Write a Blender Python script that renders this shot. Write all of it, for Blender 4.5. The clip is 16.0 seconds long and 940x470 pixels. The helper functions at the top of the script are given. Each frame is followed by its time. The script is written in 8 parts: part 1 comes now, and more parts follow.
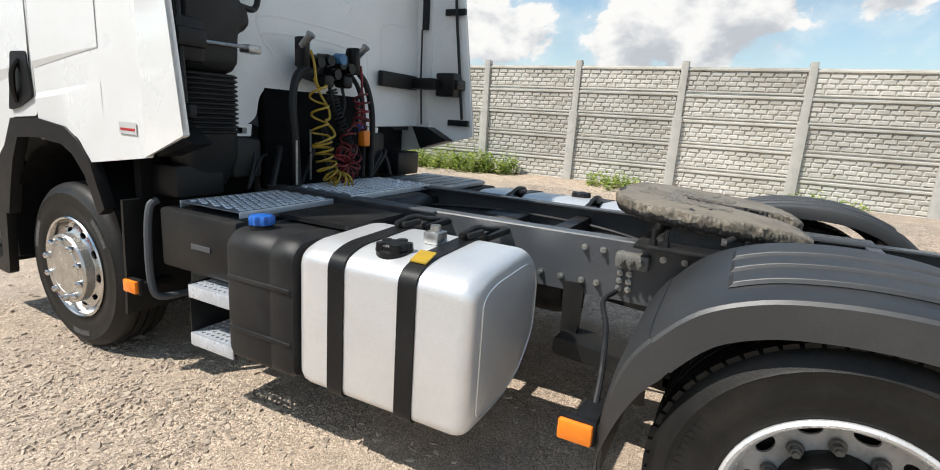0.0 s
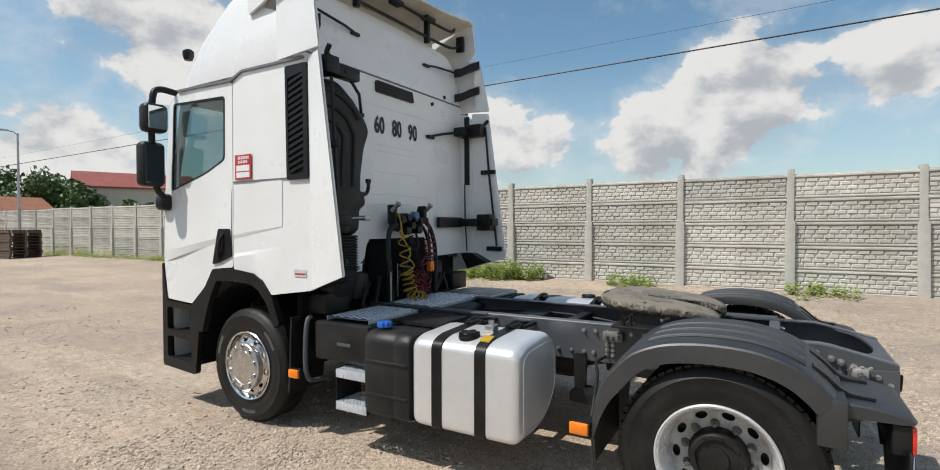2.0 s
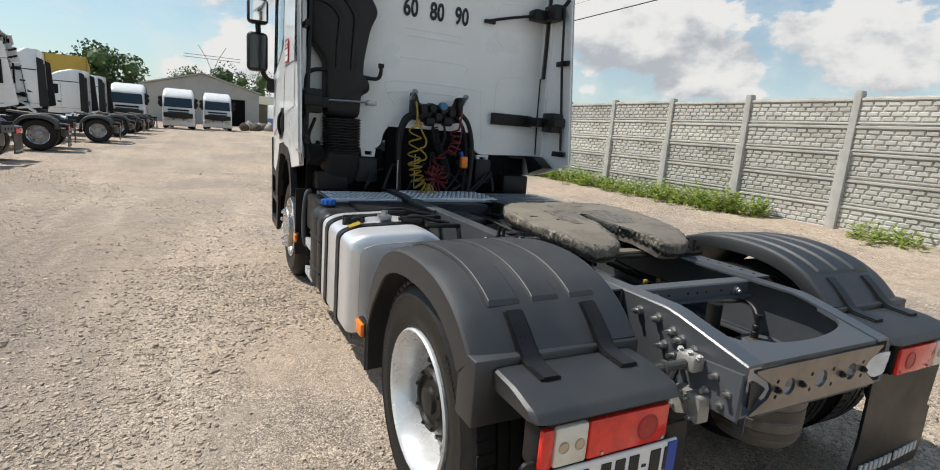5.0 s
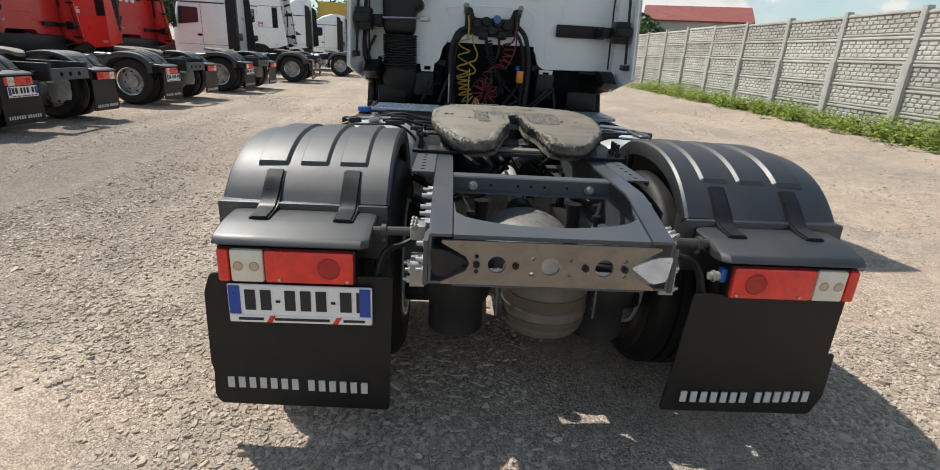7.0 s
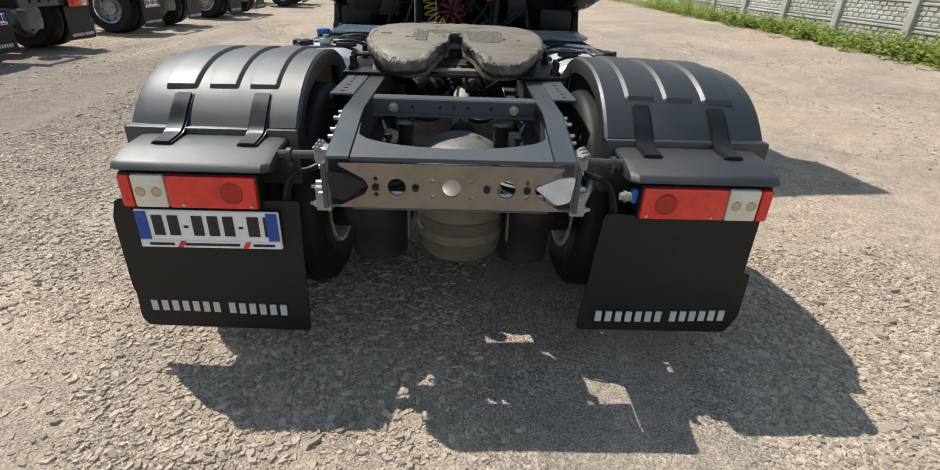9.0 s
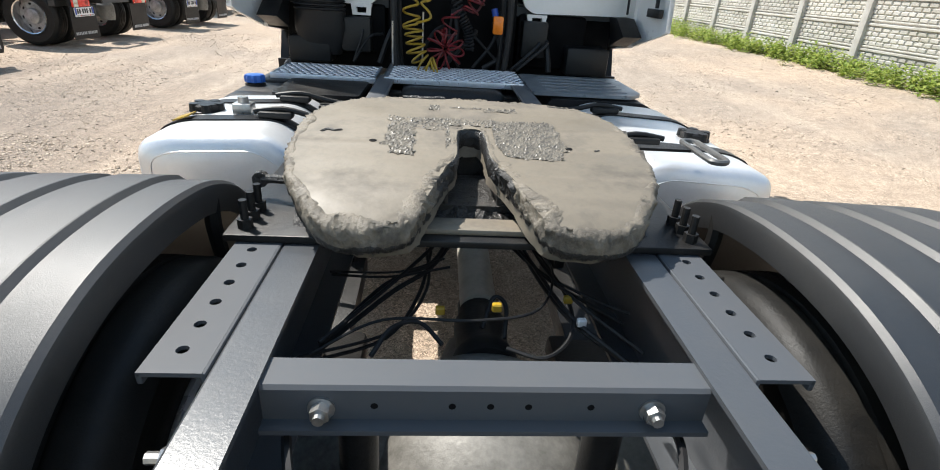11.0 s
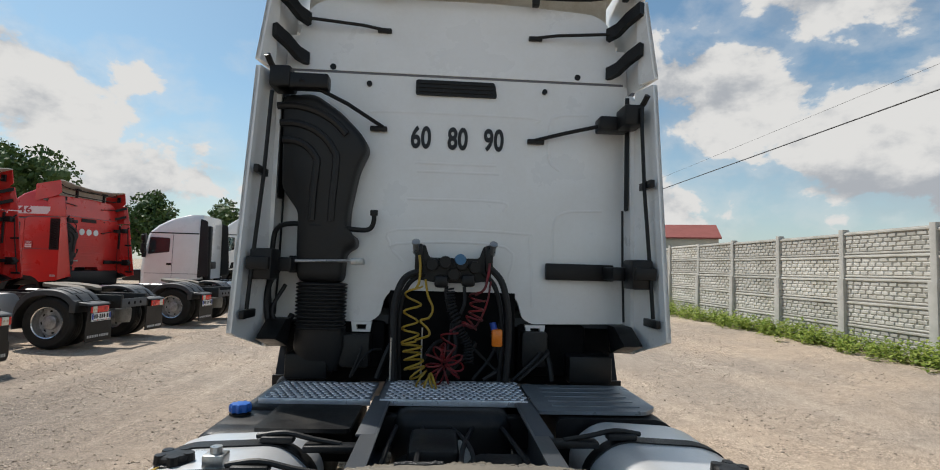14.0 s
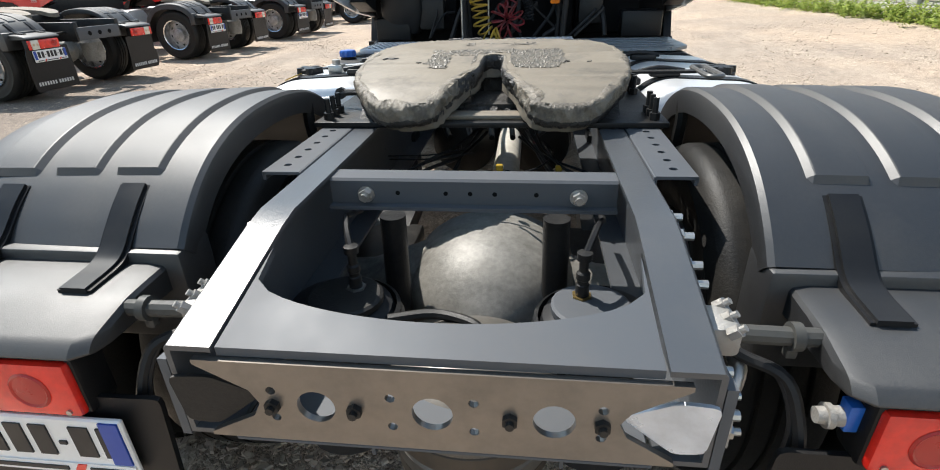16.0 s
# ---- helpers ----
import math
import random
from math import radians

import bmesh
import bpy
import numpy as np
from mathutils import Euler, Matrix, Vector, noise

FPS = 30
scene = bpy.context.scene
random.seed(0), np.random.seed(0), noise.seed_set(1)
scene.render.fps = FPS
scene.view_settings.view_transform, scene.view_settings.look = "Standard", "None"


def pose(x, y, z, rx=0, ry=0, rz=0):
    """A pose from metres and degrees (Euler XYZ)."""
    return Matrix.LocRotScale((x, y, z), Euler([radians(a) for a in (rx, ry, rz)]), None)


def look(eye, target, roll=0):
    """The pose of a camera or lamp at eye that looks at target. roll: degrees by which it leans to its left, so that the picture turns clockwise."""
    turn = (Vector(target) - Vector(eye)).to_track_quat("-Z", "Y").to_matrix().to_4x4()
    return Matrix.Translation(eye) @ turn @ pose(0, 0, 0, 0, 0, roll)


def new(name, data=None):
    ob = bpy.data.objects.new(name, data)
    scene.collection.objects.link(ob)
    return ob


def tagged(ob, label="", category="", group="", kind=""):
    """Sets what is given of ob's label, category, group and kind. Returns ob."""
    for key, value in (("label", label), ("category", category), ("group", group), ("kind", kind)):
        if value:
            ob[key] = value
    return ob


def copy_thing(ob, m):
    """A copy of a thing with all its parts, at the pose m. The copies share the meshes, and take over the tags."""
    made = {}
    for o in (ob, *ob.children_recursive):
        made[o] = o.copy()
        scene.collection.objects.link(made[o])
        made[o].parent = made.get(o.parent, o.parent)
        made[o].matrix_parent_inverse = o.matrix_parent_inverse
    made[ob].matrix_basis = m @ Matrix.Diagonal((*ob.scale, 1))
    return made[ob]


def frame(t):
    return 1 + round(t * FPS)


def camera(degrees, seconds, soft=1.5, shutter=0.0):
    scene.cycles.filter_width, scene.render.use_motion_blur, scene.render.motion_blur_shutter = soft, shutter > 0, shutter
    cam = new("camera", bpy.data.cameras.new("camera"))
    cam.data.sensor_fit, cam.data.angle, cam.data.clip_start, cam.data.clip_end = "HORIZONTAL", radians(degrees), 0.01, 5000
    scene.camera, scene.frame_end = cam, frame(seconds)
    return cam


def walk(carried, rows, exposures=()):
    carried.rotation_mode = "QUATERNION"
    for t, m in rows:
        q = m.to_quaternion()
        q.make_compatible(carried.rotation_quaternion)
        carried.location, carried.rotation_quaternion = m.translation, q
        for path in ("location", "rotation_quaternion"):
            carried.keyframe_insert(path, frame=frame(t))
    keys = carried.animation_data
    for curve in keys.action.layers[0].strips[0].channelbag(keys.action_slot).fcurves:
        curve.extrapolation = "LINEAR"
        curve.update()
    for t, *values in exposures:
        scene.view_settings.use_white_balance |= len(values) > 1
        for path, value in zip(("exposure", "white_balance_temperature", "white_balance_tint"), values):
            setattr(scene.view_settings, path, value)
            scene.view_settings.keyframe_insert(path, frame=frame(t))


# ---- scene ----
cam = camera(84.1, 16.0, soft=1.0)
PATH = [
    (0, (-2.726, 0.356, 1.485), (-0.992, 1.253, 1.054), 3.6),
    (0.5, (-3.203, 0.148, 1.59), (-1.525, 1.18, 1.246), 2.2),
    (1, (-3.655, -0.118, 1.645), (-1.997, 0.991, 1.5), 1.1),
    (1.5, (-3.987, -0.204, 1.683), (-2.309, 0.883, 1.642), 0.2),
    (2, (-4.097, -0.281, 1.71), (-2.381, 0.747, 1.677), -0.3),
    (2.5, (-3.977, -0.524, 1.681), (-2.302, 0.57, 1.668), 1.6),
    (3, (-3.769, -0.804, 1.647), (-2.197, 0.432, 1.647), 0.6),
    (3.5, (-3.334, -1.014, 1.643), (-1.818, 0.29, 1.638), 2.4),
    (4, (-2.914, -1.348, 1.601), (-1.547, 0.112, 1.539), 2.7),
    (4.2, (-2.749, -1.467, 1.607), (-1.497, 0.085, 1.459), 3.1),
    (6.3, (-0.771, -2.301, 1.52), (-0.335, -0.41, 1.033), 5.3),
    (6.5, (-0.641, -2.395, 1.506), (-0.327, -0.487, 0.996), 4.9),
    (7, (-0.374, -2.518, 1.518), (-0.279, -0.633, 0.855), 3.2),
    (7.5, (-0.161, -2.632, 1.482), (-0.106, -0.825, 0.626), 2.6),
    (7.8, (-0.076, -2.691, 1.439), (-0.194, -1.014, 0.355), -2.0),
    (8, (-0.043, -2.703, 1.423), (-0.175, -1.029, 0.336), -2.7),
    (8.5, (-0.01, -2.668, 1.497), (0.042, -0.907, 0.551), 1.9),
    (8.7, (0.008, -2.638, 1.5), (0.072, -0.861, 0.586), 2.3),
    (10.8, (-0.076, -1.017, 1.544), (0.063, 0.77, 0.657), 3.1),
    (11, (-0.101, -0.882, 1.561), (0.047, 0.91, 0.687), 3.9),
    (11.5, (-0.11, -0.596, 1.61), (0.072, 1.232, 0.818), 3.6),
    (11.6, (-0.102, -0.532, 1.624), (0.09, 1.319, 0.892), 3.8),
    (12, (-0.074, -0.479, 1.71), (0.097, 1.474, 1.316), 2.5),
    (12.3, (-0.065, -0.513, 1.792), (0.095, 1.476, 1.672), 2.3),
    (12.5, (-0.062, -0.523, 1.841), (0.091, 1.47, 1.905), 1.8),
    (13, (-0.07, -0.621, 1.943), (0.065, 1.325, 2.381), 1.4),
    (13.5, (-0.08, -0.66, 1.944), (0.027, 1.25, 2.528), 1.4),
    (14, (-0.098, -0.655, 1.765), (0.014, 1.338, 1.892), 1.7),
    (14.2, (-0.118, -0.744, 1.706), (0.006, 1.251, 1.639), 2.3),
    (14.5, (-0.136, -0.814, 1.627), (0.022, 1.154, 1.307), 2.8),
    (15, (-0.034, -1.014, 1.538), (0.151, 0.865, 0.877), 3.9),
    (15.5, (0.078, -1.223, 1.465), (0.032, 0.557, 0.555), 2.3),
    (16, (0.143, -1.444, 1.437), (-0.079, 0.336, 0.553), -1.7),
]
EXPOSURES = [(0, 0.42), (0.5, 0.28), (1.0, 0.18), (2.0, 0.1), (4.2, 0.12), (6.5, 0.25), (7.5, 0.2), (8.7, 0.2), (10.8, 0.82), (11.5, 0.70), (12.0, 0.46), (12.5, 0.15), (13.5, 0.01), (14.0, 0.0), (14.5, 0.02), (15.0, 0.43), (15.5, 0.70), (16.0, 0.79)]
walk(cam, [(t, look(eye, target, roll)) for t, eye, target, roll in PATH], EXPOSURES)

# ---- light ----
SUN_WAY = Vector((-0.51, 0.44, 1.0)).normalized()
world = bpy.data.worlds.new("sky")
scene.world = world
world.use_nodes = True


def nodes_of(tree):
    tree.nodes.clear()

    def add(kind, **kw):
        n = tree.nodes.new(kind)
        for k, v in kw.items():
            if k == "ins":
                for i, val in v.items():
                    if isinstance(val, bpy.types.NodeSocket):
                        tree.links.new(val, n.inputs[i])
                    else:
                        n.inputs[i].default_value = val
            else:
                setattr(n, k, v)
        return n
    return add


CLOUDS = [(31, 17, 0.185), (19, 7, 0.13), (66, 9, 0.11), (88, 12, 0.17), (98, 14, 0.14), (2, 13, 0.17), (9, 5, 0.16), (61, 10, 0.16), (77, 8, 0.15), (49, 8, 0.13),
          (8, 37, 0.15), (-7, 39, 0.075), (1, 43, 0.10), (40, 25, 0.17), (48, 32, 0.12), (30, 15, 0.15), (41, 12, 0.20), (-35, 14, 0.16), (-27, 9, 0.13), (120, 14, 0.25), (150, 20, 0.3), (-80, 12, 0.3), (-120, 18, 0.3), (180, 35, 0.25)]


def build_sky():
    tree = world.node_tree
    add = nodes_of(tree)
    out = add("ShaderNodeOutputWorld")
    el = math.asin(SUN_WAY.z)
    sky = add("ShaderNodeTexSky", sky_type="NISHITA", sun_disc=False, sun_elevation=el,
              sun_rotation=math.atan2(SUN_WAY.x, SUN_WAY.y), altitude=200, air_density=1.0, dust_density=1.0, ozone_density=0.7)
    tint = add("ShaderNodeMix", data_type="RGBA", blend_type="MULTIPLY", ins={0: 1.0, 6: sky.outputs[0], 7: (1.02, 1.24, 1.20, 1)})
    tc = add("ShaderNodeTexCoord")
    way = tc.outputs["Generated"]
    sep = add("ShaderNodeSeparateXYZ", ins={0: way})
    # heaps of cumulus round chosen directions, torn by noise
    heap = None
    for az, e, r in CLOUDS:
        d = Vector((math.sin(radians(az)) * math.cos(radians(e)), math.cos(radians(az)) * math.cos(radians(e)), math.sin(radians(e))))
        df = add("ShaderNodeVectorMath", operation="SUBTRACT", ins={0: way, 1: d})
        sc = add("ShaderNodeVectorMath", operation="MULTIPLY", ins={0: df.outputs[0], 1: (1.0, 1.0, 1.55)})
        ln = add("ShaderNodeVectorMath", operation="LENGTH", ins={0: sc.outputs[0]})
        mr = add("ShaderNodeMapRange", interpolation_type="SMOOTHSTEP", ins={0: ln.outputs["Value"], 1: 0.0, 2: r * 1.5, 3: 0.30, 4: 0.0})
        heap = mr.outputs[0] if heap is None else add("ShaderNodeMath", operation="MAXIMUM", ins={0: heap, 1: mr.outputs[0]}).outputs[0]

    def billow(shift):
        st = add("ShaderNodeVectorMath", operation="ADD", ins={0: way, 1: shift})
        sq = add("ShaderNodeVectorMath", operation="MULTIPLY", ins={0: st.outputs[0], 1: (1.0, 1.0, 1.5)})
        n = add("ShaderNodeTexNoise", ins={"Vector": sq.outputs[0], "Scale": 5.2, "Detail": 11.0, "Roughness": 0.58, "Distortion": 0.15})
        puff = add("ShaderNodeTexVoronoi", feature="SMOOTH_F1", normalize=True, ins={"Vector": sq.outputs[0], "Scale": 11.0, "Detail": 3.0, "Roughness": 0.55, "Smoothness": 0.35})
        both = add("ShaderNodeMath", operation="MULTIPLY_ADD", ins={0: puff.outputs["Distance"], 1: -0.26, 2: n.outputs[0]})
        return add("ShaderNodeMath", operation="ADD", ins={0: both.outputs[0], 1: 0.085}).outputs[0]
    n1 = billow((0, 0, 0))
    n2 = billow((-0.022, 0.015, 0.048))
    dens = add("ShaderNodeMath", operation="ADD", ins={0: n1, 1: heap})
    band = add("ShaderNodeMapRange", interpolation_type="SMOOTHSTEP", ins={0: sep.outputs[2], 1: 0.02, 2: 0.20, 3: 0.06, 4: 0.0})
    dens = add("ShaderNodeMath", operation="ADD", ins={0: dens.outputs[0], 1: band.outputs[0]})
    mask = add("ShaderNodeMapRange", interpolation_type="SMOOTHSTEP", ins={0: dens.outputs[0], 1: 0.630, 2: 0.700, 3: 0.0, 4: 1.0})
    wisp = add("ShaderNodeMapRange", interpolation_type="SMOOTHSTEP", ins={0: dens.outputs[0], 1: 0.50, 2: 0.68, 3: 0.0, 4: 0.30})
    both = add("ShaderNodeMath", operation="MAXIMUM", ins={0: mask.outputs[0], 1: wisp.outputs[0]})
    rel = add("ShaderNodeMath", operation="SUBTRACT", ins={0: n1, 1: n2})
    thick = add("ShaderNodeMapRange", ins={0: dens.outputs[0], 1: 0.66, 2: 0.95, 3: 0.14, 4: -0.06})
    lit = add("ShaderNodeMath", operation="MULTIPLY_ADD", ins={0: rel.outputs[0], 1: 3.4, 2: thick.outputs[0]})
    f = add("ShaderNodeMapRange", interpolation_type="SMOOTHSTEP", ins={0: lit.outputs[0], 1: -0.42, 2: 0.30, 3: 0.0, 4: 1.0})
    cloud = add("ShaderNodeMix", data_type="RGBA", ins={0: f.outputs[0], 6: (4.2, 4.45, 4.8, 1), 7: (7.5, 7.45, 7.3, 1)})
    haze = add("ShaderNodeMapRange", ins={0: sep.outputs[2], 1: 0.0, 2: 0.30, 3: 0.55, 4: 0.0})
    skyh = add("ShaderNodeMix", data_type="RGBA", ins={0: haze.outputs[0], 6: tint.outputs[2], 7: (5.6, 5.9, 6.2, 1)})
    mx = add("ShaderNodeMix", data_type="RGBA", ins={0: both.outputs[0], 6: skyh.outputs[2], 7: cloud.outputs[2]})
    bg = add("ShaderNodeBackground", ins={0: mx.outputs[2], 1: 0.098})
    tree.links.new(bg.outputs[0], out.inputs[0])


build_sky()
sun = new("sun", bpy.data.lights.new("sun", "SUN"))
sun.data.energy, sun.data.angle, sun.data.color = 4.2, radians(0.55), (1.0, 0.955, 0.89)
sun.matrix_world = look(SUN_WAY * 50, (0, 0, 0))

# ---- materials ----


def pbr(name, col, rough=0.5, metal=0.0, col2=None, scale=6.0, fine=60.0, bump=0.0, bscale=90.0, rvar=0.12, spec=0.5, coat=0.0, amount=0.5, lo=0.42, hi=0.62):
    """A surface with two scales of variation: blotches between col and col2, and fine grain in gloss and relief."""
    m = bpy.data.materials.new(name)
    m.use_nodes = True
    add = nodes_of(m.node_tree)
    out = add("ShaderNodeOutputMaterial")
    tc = add("ShaderNodeTexCoord")
    n1 = add("ShaderNodeTexNoise", ins={"Vector": tc.outputs["Object"], "Scale": scale, "Detail": 7.0, "Roughness": 0.62})
    n2 = add("ShaderNodeTexNoise", ins={"Vector": tc.outputs["Object"], "Scale": fine, "Detail": 4.0, "Roughness": 0.6})
    col2 = col2 or tuple(c * 0.8 for c in col)
    f1 = add("ShaderNodeMapRange", ins={0: n1.outputs[0], 1: lo, 2: hi, 3: 0.0, 4: amount})
    f2 = add("ShaderNodeMapRange", ins={0: n2.outputs[0], 1: 0.35, 2: 0.65, 3: -0.15 * amount, 4: 0.25 * amount})
    fs = add("ShaderNodeMath", operation="ADD", use_clamp=True, ins={0: f1.outputs[0], 1: f2.outputs[0]})
    mx = add("ShaderNodeMix", data_type="RGBA", ins={0: fs.outputs[0], 6: (*col, 1), 7: (*col2, 1)})
    rg = add("ShaderNodeMapRange", ins={0: n1.outputs[0], 1: 0.3, 2: 0.7, 3: max(0.02, rough - rvar), 4: min(1, rough + rvar)})
    b = add("ShaderNodeBsdfPrincipled", ins={"Base Color": mx.outputs[2], "Roughness": rg.outputs[0], "Metallic": metal,
                                            "Specular IOR Level": spec, "Coat Weight": coat, "Coat Roughness": 0.06})
    if bump:
        n3 = add("ShaderNodeTexNoise", ins={"Vector": tc.outputs["Object"], "Scale": bscale, "Detail": 5.0, "Roughness": 0.65})
        bp = add("ShaderNodeBump", ins={"Height": n3.outputs[0], "Strength": 1.0, "Distance": bump})
        m.node_tree.links.new(bp.outputs[0], b.inputs["Normal"])
    m.node_tree.links.new(b.outputs[0], out.inputs[0])
    return m


M = {}
M["white"] = pbr("white_paint", (0.80, 0.80, 0.79), 0.30, col2=(0.73, 0.72, 0.69), scale=1.7, fine=40, coat=0.5, rvar=0.06, amount=0.5)
M["white_in"] = pbr("dusty_white_inside", (0.74, 0.72, 0.66), 0.55, col2=(0.52, 0.46, 0.36), scale=2.5, amount=0.6)
M["seam"] = pbr("grey_seal", (0.16, 0.16, 0.18), 0.5)
M["black"] = pbr("black_plastic", (0.008, 0.008, 0.0088), 0.42, col2=(0.018, 0.0172, 0.016), scale=3, bump=0.0006, bscale=260, amount=0.6, spec=0.28)
M["fender"] = pbr("fender_plastic", (0.012, 0.0124, 0.0134), 0.52, col2=(0.036, 0.034, 0.031), scale=2.2, fine=140, bump=0.0004, bscale=420, spec=1.0, rvar=0.08, amount=0.7, lo=0.46, hi=0.72)
M["strap"] = pbr("strap_rubber", (0.013, 0.0132, 0.014), 0.38, col2=(0.02, 0.02, 0.02), spec=0.28)
M["rustband"] = pbr("brown_band", (0.055, 0.042, 0.030), 0.5, col2=(0.035, 0.028, 0.022), scale=10)
M["drum"] = pbr("drum_paint", (0.115, 0.105, 0.09), 0.42, metal=0.2, col2=(0.06, 0.055, 0.048), scale=6, amount=0.7)
M["pipe_grey"] = pbr("pipe_grey", (0.070, 0.069, 0.063), 0.50, metal=0.0, col2=(0.045, 0.044, 0.040), scale=18, spec=0.3)
M["brass"] = pbr("brass_fitting", (0.42, 0.30, 0.12), 0.35, metal=0.9, col2=(0.25, 0.17, 0.07), scale=30)
M["casting"] = pbr("alloy_casting", (0.36, 0.35, 0.33), 0.5, metal=0.4, col2=(0.3, 0.28, 0.25), scale=14, bump=0.002, bscale=120)
M["tankblk"] = pbr("moulded_plastic", (0.014, 0.014, 0.015), 0.46, col2=(0.032, 0.031, 0.029), scale=5, bump=0.0012, bscale=200, spec=0.28)
M["duct"] = pbr("duct_plastic", (0.012, 0.012, 0.0125), 0.5, col2=(0.022, 0.021, 0.020), scale=4, bump=0.0006, bscale=200, spec=0.35)
M["frame"] = pbr("frame_paint", (0.076, 0.083, 0.093), 0.55, metal=0.0, col2=(0.088, 0.090, 0.094), scale=3.5, bump=0.00006, bscale=140, spec=0.32, rvar=0.07, amount=0.6)
# the frame paint again, darkened for the shade on the rails
M["rail"] = pbr("rail_paint", (0.060, 0.065, 0.072), 0.34, col2=(0.078, 0.079, 0.080), scale=4, bump=0.0004, bscale=140, spec=0.62, rvar=0.07)
M["frame_dark"] = pbr("dark_chassis_paint", (0.012, 0.0123, 0.013), 0.42, col2=(0.034, 0.031, 0.027), scale=5, bump=0.001, bscale=120, spec=0.28)
M["bronze"] = pbr("end_plate_metal", (0.235, 0.212, 0.188), 0.34, metal=0.7, col2=(0.15, 0.137, 0.122), scale=7, rvar=0.08)
M["shaft"] = pbr("shaft_paint", (0.50, 0.48, 0.42), 0.5, col2=(0.30, 0.28, 0.24), scale=6, amount=0.6)
M["axle"] = pbr("axle_grey", (0.25, 0.24, 0.215), 0.50, metal=0.1, col2=(0.085, 0.08, 0.07), scale=2.5, bump=0.001, amount=0.8)
M["rubber"] = pbr("tyre_rubber", (0.010, 0.0098, 0.0094), 0.52, col2=(0.021, 0.019, 0.016), scale=5, fine=45, bump=0.0010, bscale=150, amount=0.75, spec=0.28)
M["hose"] = pbr("hose_rubber", (0.014, 0.014, 0.015), 0.5, col2=(0.03, 0.03, 0.03), spec=0.28)
M["alloy"] = pbr("polished_alloy", (0.72, 0.72, 0.72), 0.20, metal=1.0, col2=(0.45, 0.44, 0.42), scale=9, rvar=0.08, amount=0.6)
M["hubcap"] = pbr("hub_cap", (0.62, 0.60, 0.57), 0.32, metal=0.9, col2=(0.42, 0.39, 0.34), scale=14)
M["rim_grey"] = pbr("rim_silver", (0.42, 0.42, 0.42), 0.42, metal=0.6, col2=(0.2, 0.19, 0.175), scale=7, amount=0.7)
M["hub_dark"] = pbr("greasy_hub", (0.012, 0.0117, 0.011), 0.45, col2=(0.028, 0.025, 0.021), scale=12, bump=0.002, bscale=80, spec=0.28)
M["steel"] = pbr("bare_steel", (0.50, 0.50, 0.49), 0.35, metal=0.9, col2=(0.3, 0.28, 0.25), scale=25)
M["grease"] = pbr("dried_grease", (0.202, 0.172, 0.130), 0.60, metal=0.0, col2=(0.120, 0.104, 0.084), scale=5, fine=60, bump=0.0018, bscale=20, amount=0.8, lo=0.50, hi=0.66, rvar=0.16)
# black grease, and the dark colour for shaded sides of the crust
M["grease_blk_shade"] = pbr("black_grease", (0.030, 0.028, 0.026), 0.42, col2=(0.075, 0.068, 0.058), scale=22, fine=90, bump=0.010, bscale=50, amount=0.5, lo=0.54, hi=0.68, rvar=0.2)
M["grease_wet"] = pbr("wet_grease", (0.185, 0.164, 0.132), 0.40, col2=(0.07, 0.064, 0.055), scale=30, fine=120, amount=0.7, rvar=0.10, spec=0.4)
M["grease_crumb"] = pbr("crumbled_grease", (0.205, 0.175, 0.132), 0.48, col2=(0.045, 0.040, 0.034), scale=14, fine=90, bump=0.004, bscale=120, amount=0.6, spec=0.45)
M["handle_grey"] = pbr("handle_steel", (0.15, 0.15, 0.145), 0.42, metal=0.4, col2=(0.09, 0.085, 0.08), scale=20)
M["disc_dark"] = pbr("wheel_disc_grey", (0.46, 0.46, 0.455), 0.42, metal=0.15, col2=(0.22, 0.21, 0.195), scale=8, amount=0.7)
M["rim_lip"] = pbr("rim_lip_silver", (0.74, 0.74, 0.735), 0.28, metal=0.35, col2=(0.55, 0.54, 0.52), scale=8, rvar=0.08, amount=0.6)
M["orange"] = pbr("amber_lens", (0.9, 0.24, 0.02), 0.22, col2=(0.7, 0.16, 0.01), scale=40)
M["redlens"] = pbr("red_lens", (0.78, 0.026, 0.014), 0.18, col2=(0.42, 0.012, 0.01), scale=14, coat=0.4)
M["faintlamp"] = pbr("faint_lamp_bulb", (0.56, 0.42, 0.28), 0.25)
M["deepred"] = pbr("deep_red_lens", (0.42, 0.014, 0.01), 0.25)
M["whitelens"] = pbr("milky_lens", (0.72, 0.68, 0.58), 0.2, col2=(0.62, 0.56, 0.45), scale=14, coat=0.3)
M["bluecap"] = pbr("blue_cap", (0.012, 0.10, 0.42), 0.38, col2=(0.02, 0.14, 0.5), scale=20)
M["yellow"] = pbr("yellow_hose", (0.44, 0.28, 0.02), 0.4, col2=(0.22, 0.15, 0.03), scale=12)
M["redhose"] = pbr("red_hose", (0.22, 0.012, 0.016), 0.4, col2=(0.06, 0.01, 0.01), scale=9, amount=0.9)
M["letter"] = pbr("grey_letters", (0.55, 0.55, 0.54), 0.6)
M["tyremark"] = pbr("worn_tyre_marking", (0.10, 0.10, 0.098), 0.7, col2=(0.04, 0.04, 0.038), scale=30)
M["digit"] = pbr("digit_vinyl", (0.012, 0.012, 0.014), 0.5)
M["plate"] = pbr("plate_white", (0.80, 0.80, 0.79), 0.35, col2=(0.72, 0.71, 0.68))
M["plateblue"] = pbr("plate_blue", (0.012, 0.06, 0.36), 0.35)
M["stickred"] = pbr("sticker_red", (0.45, 0.03, 0.035), 0.5)
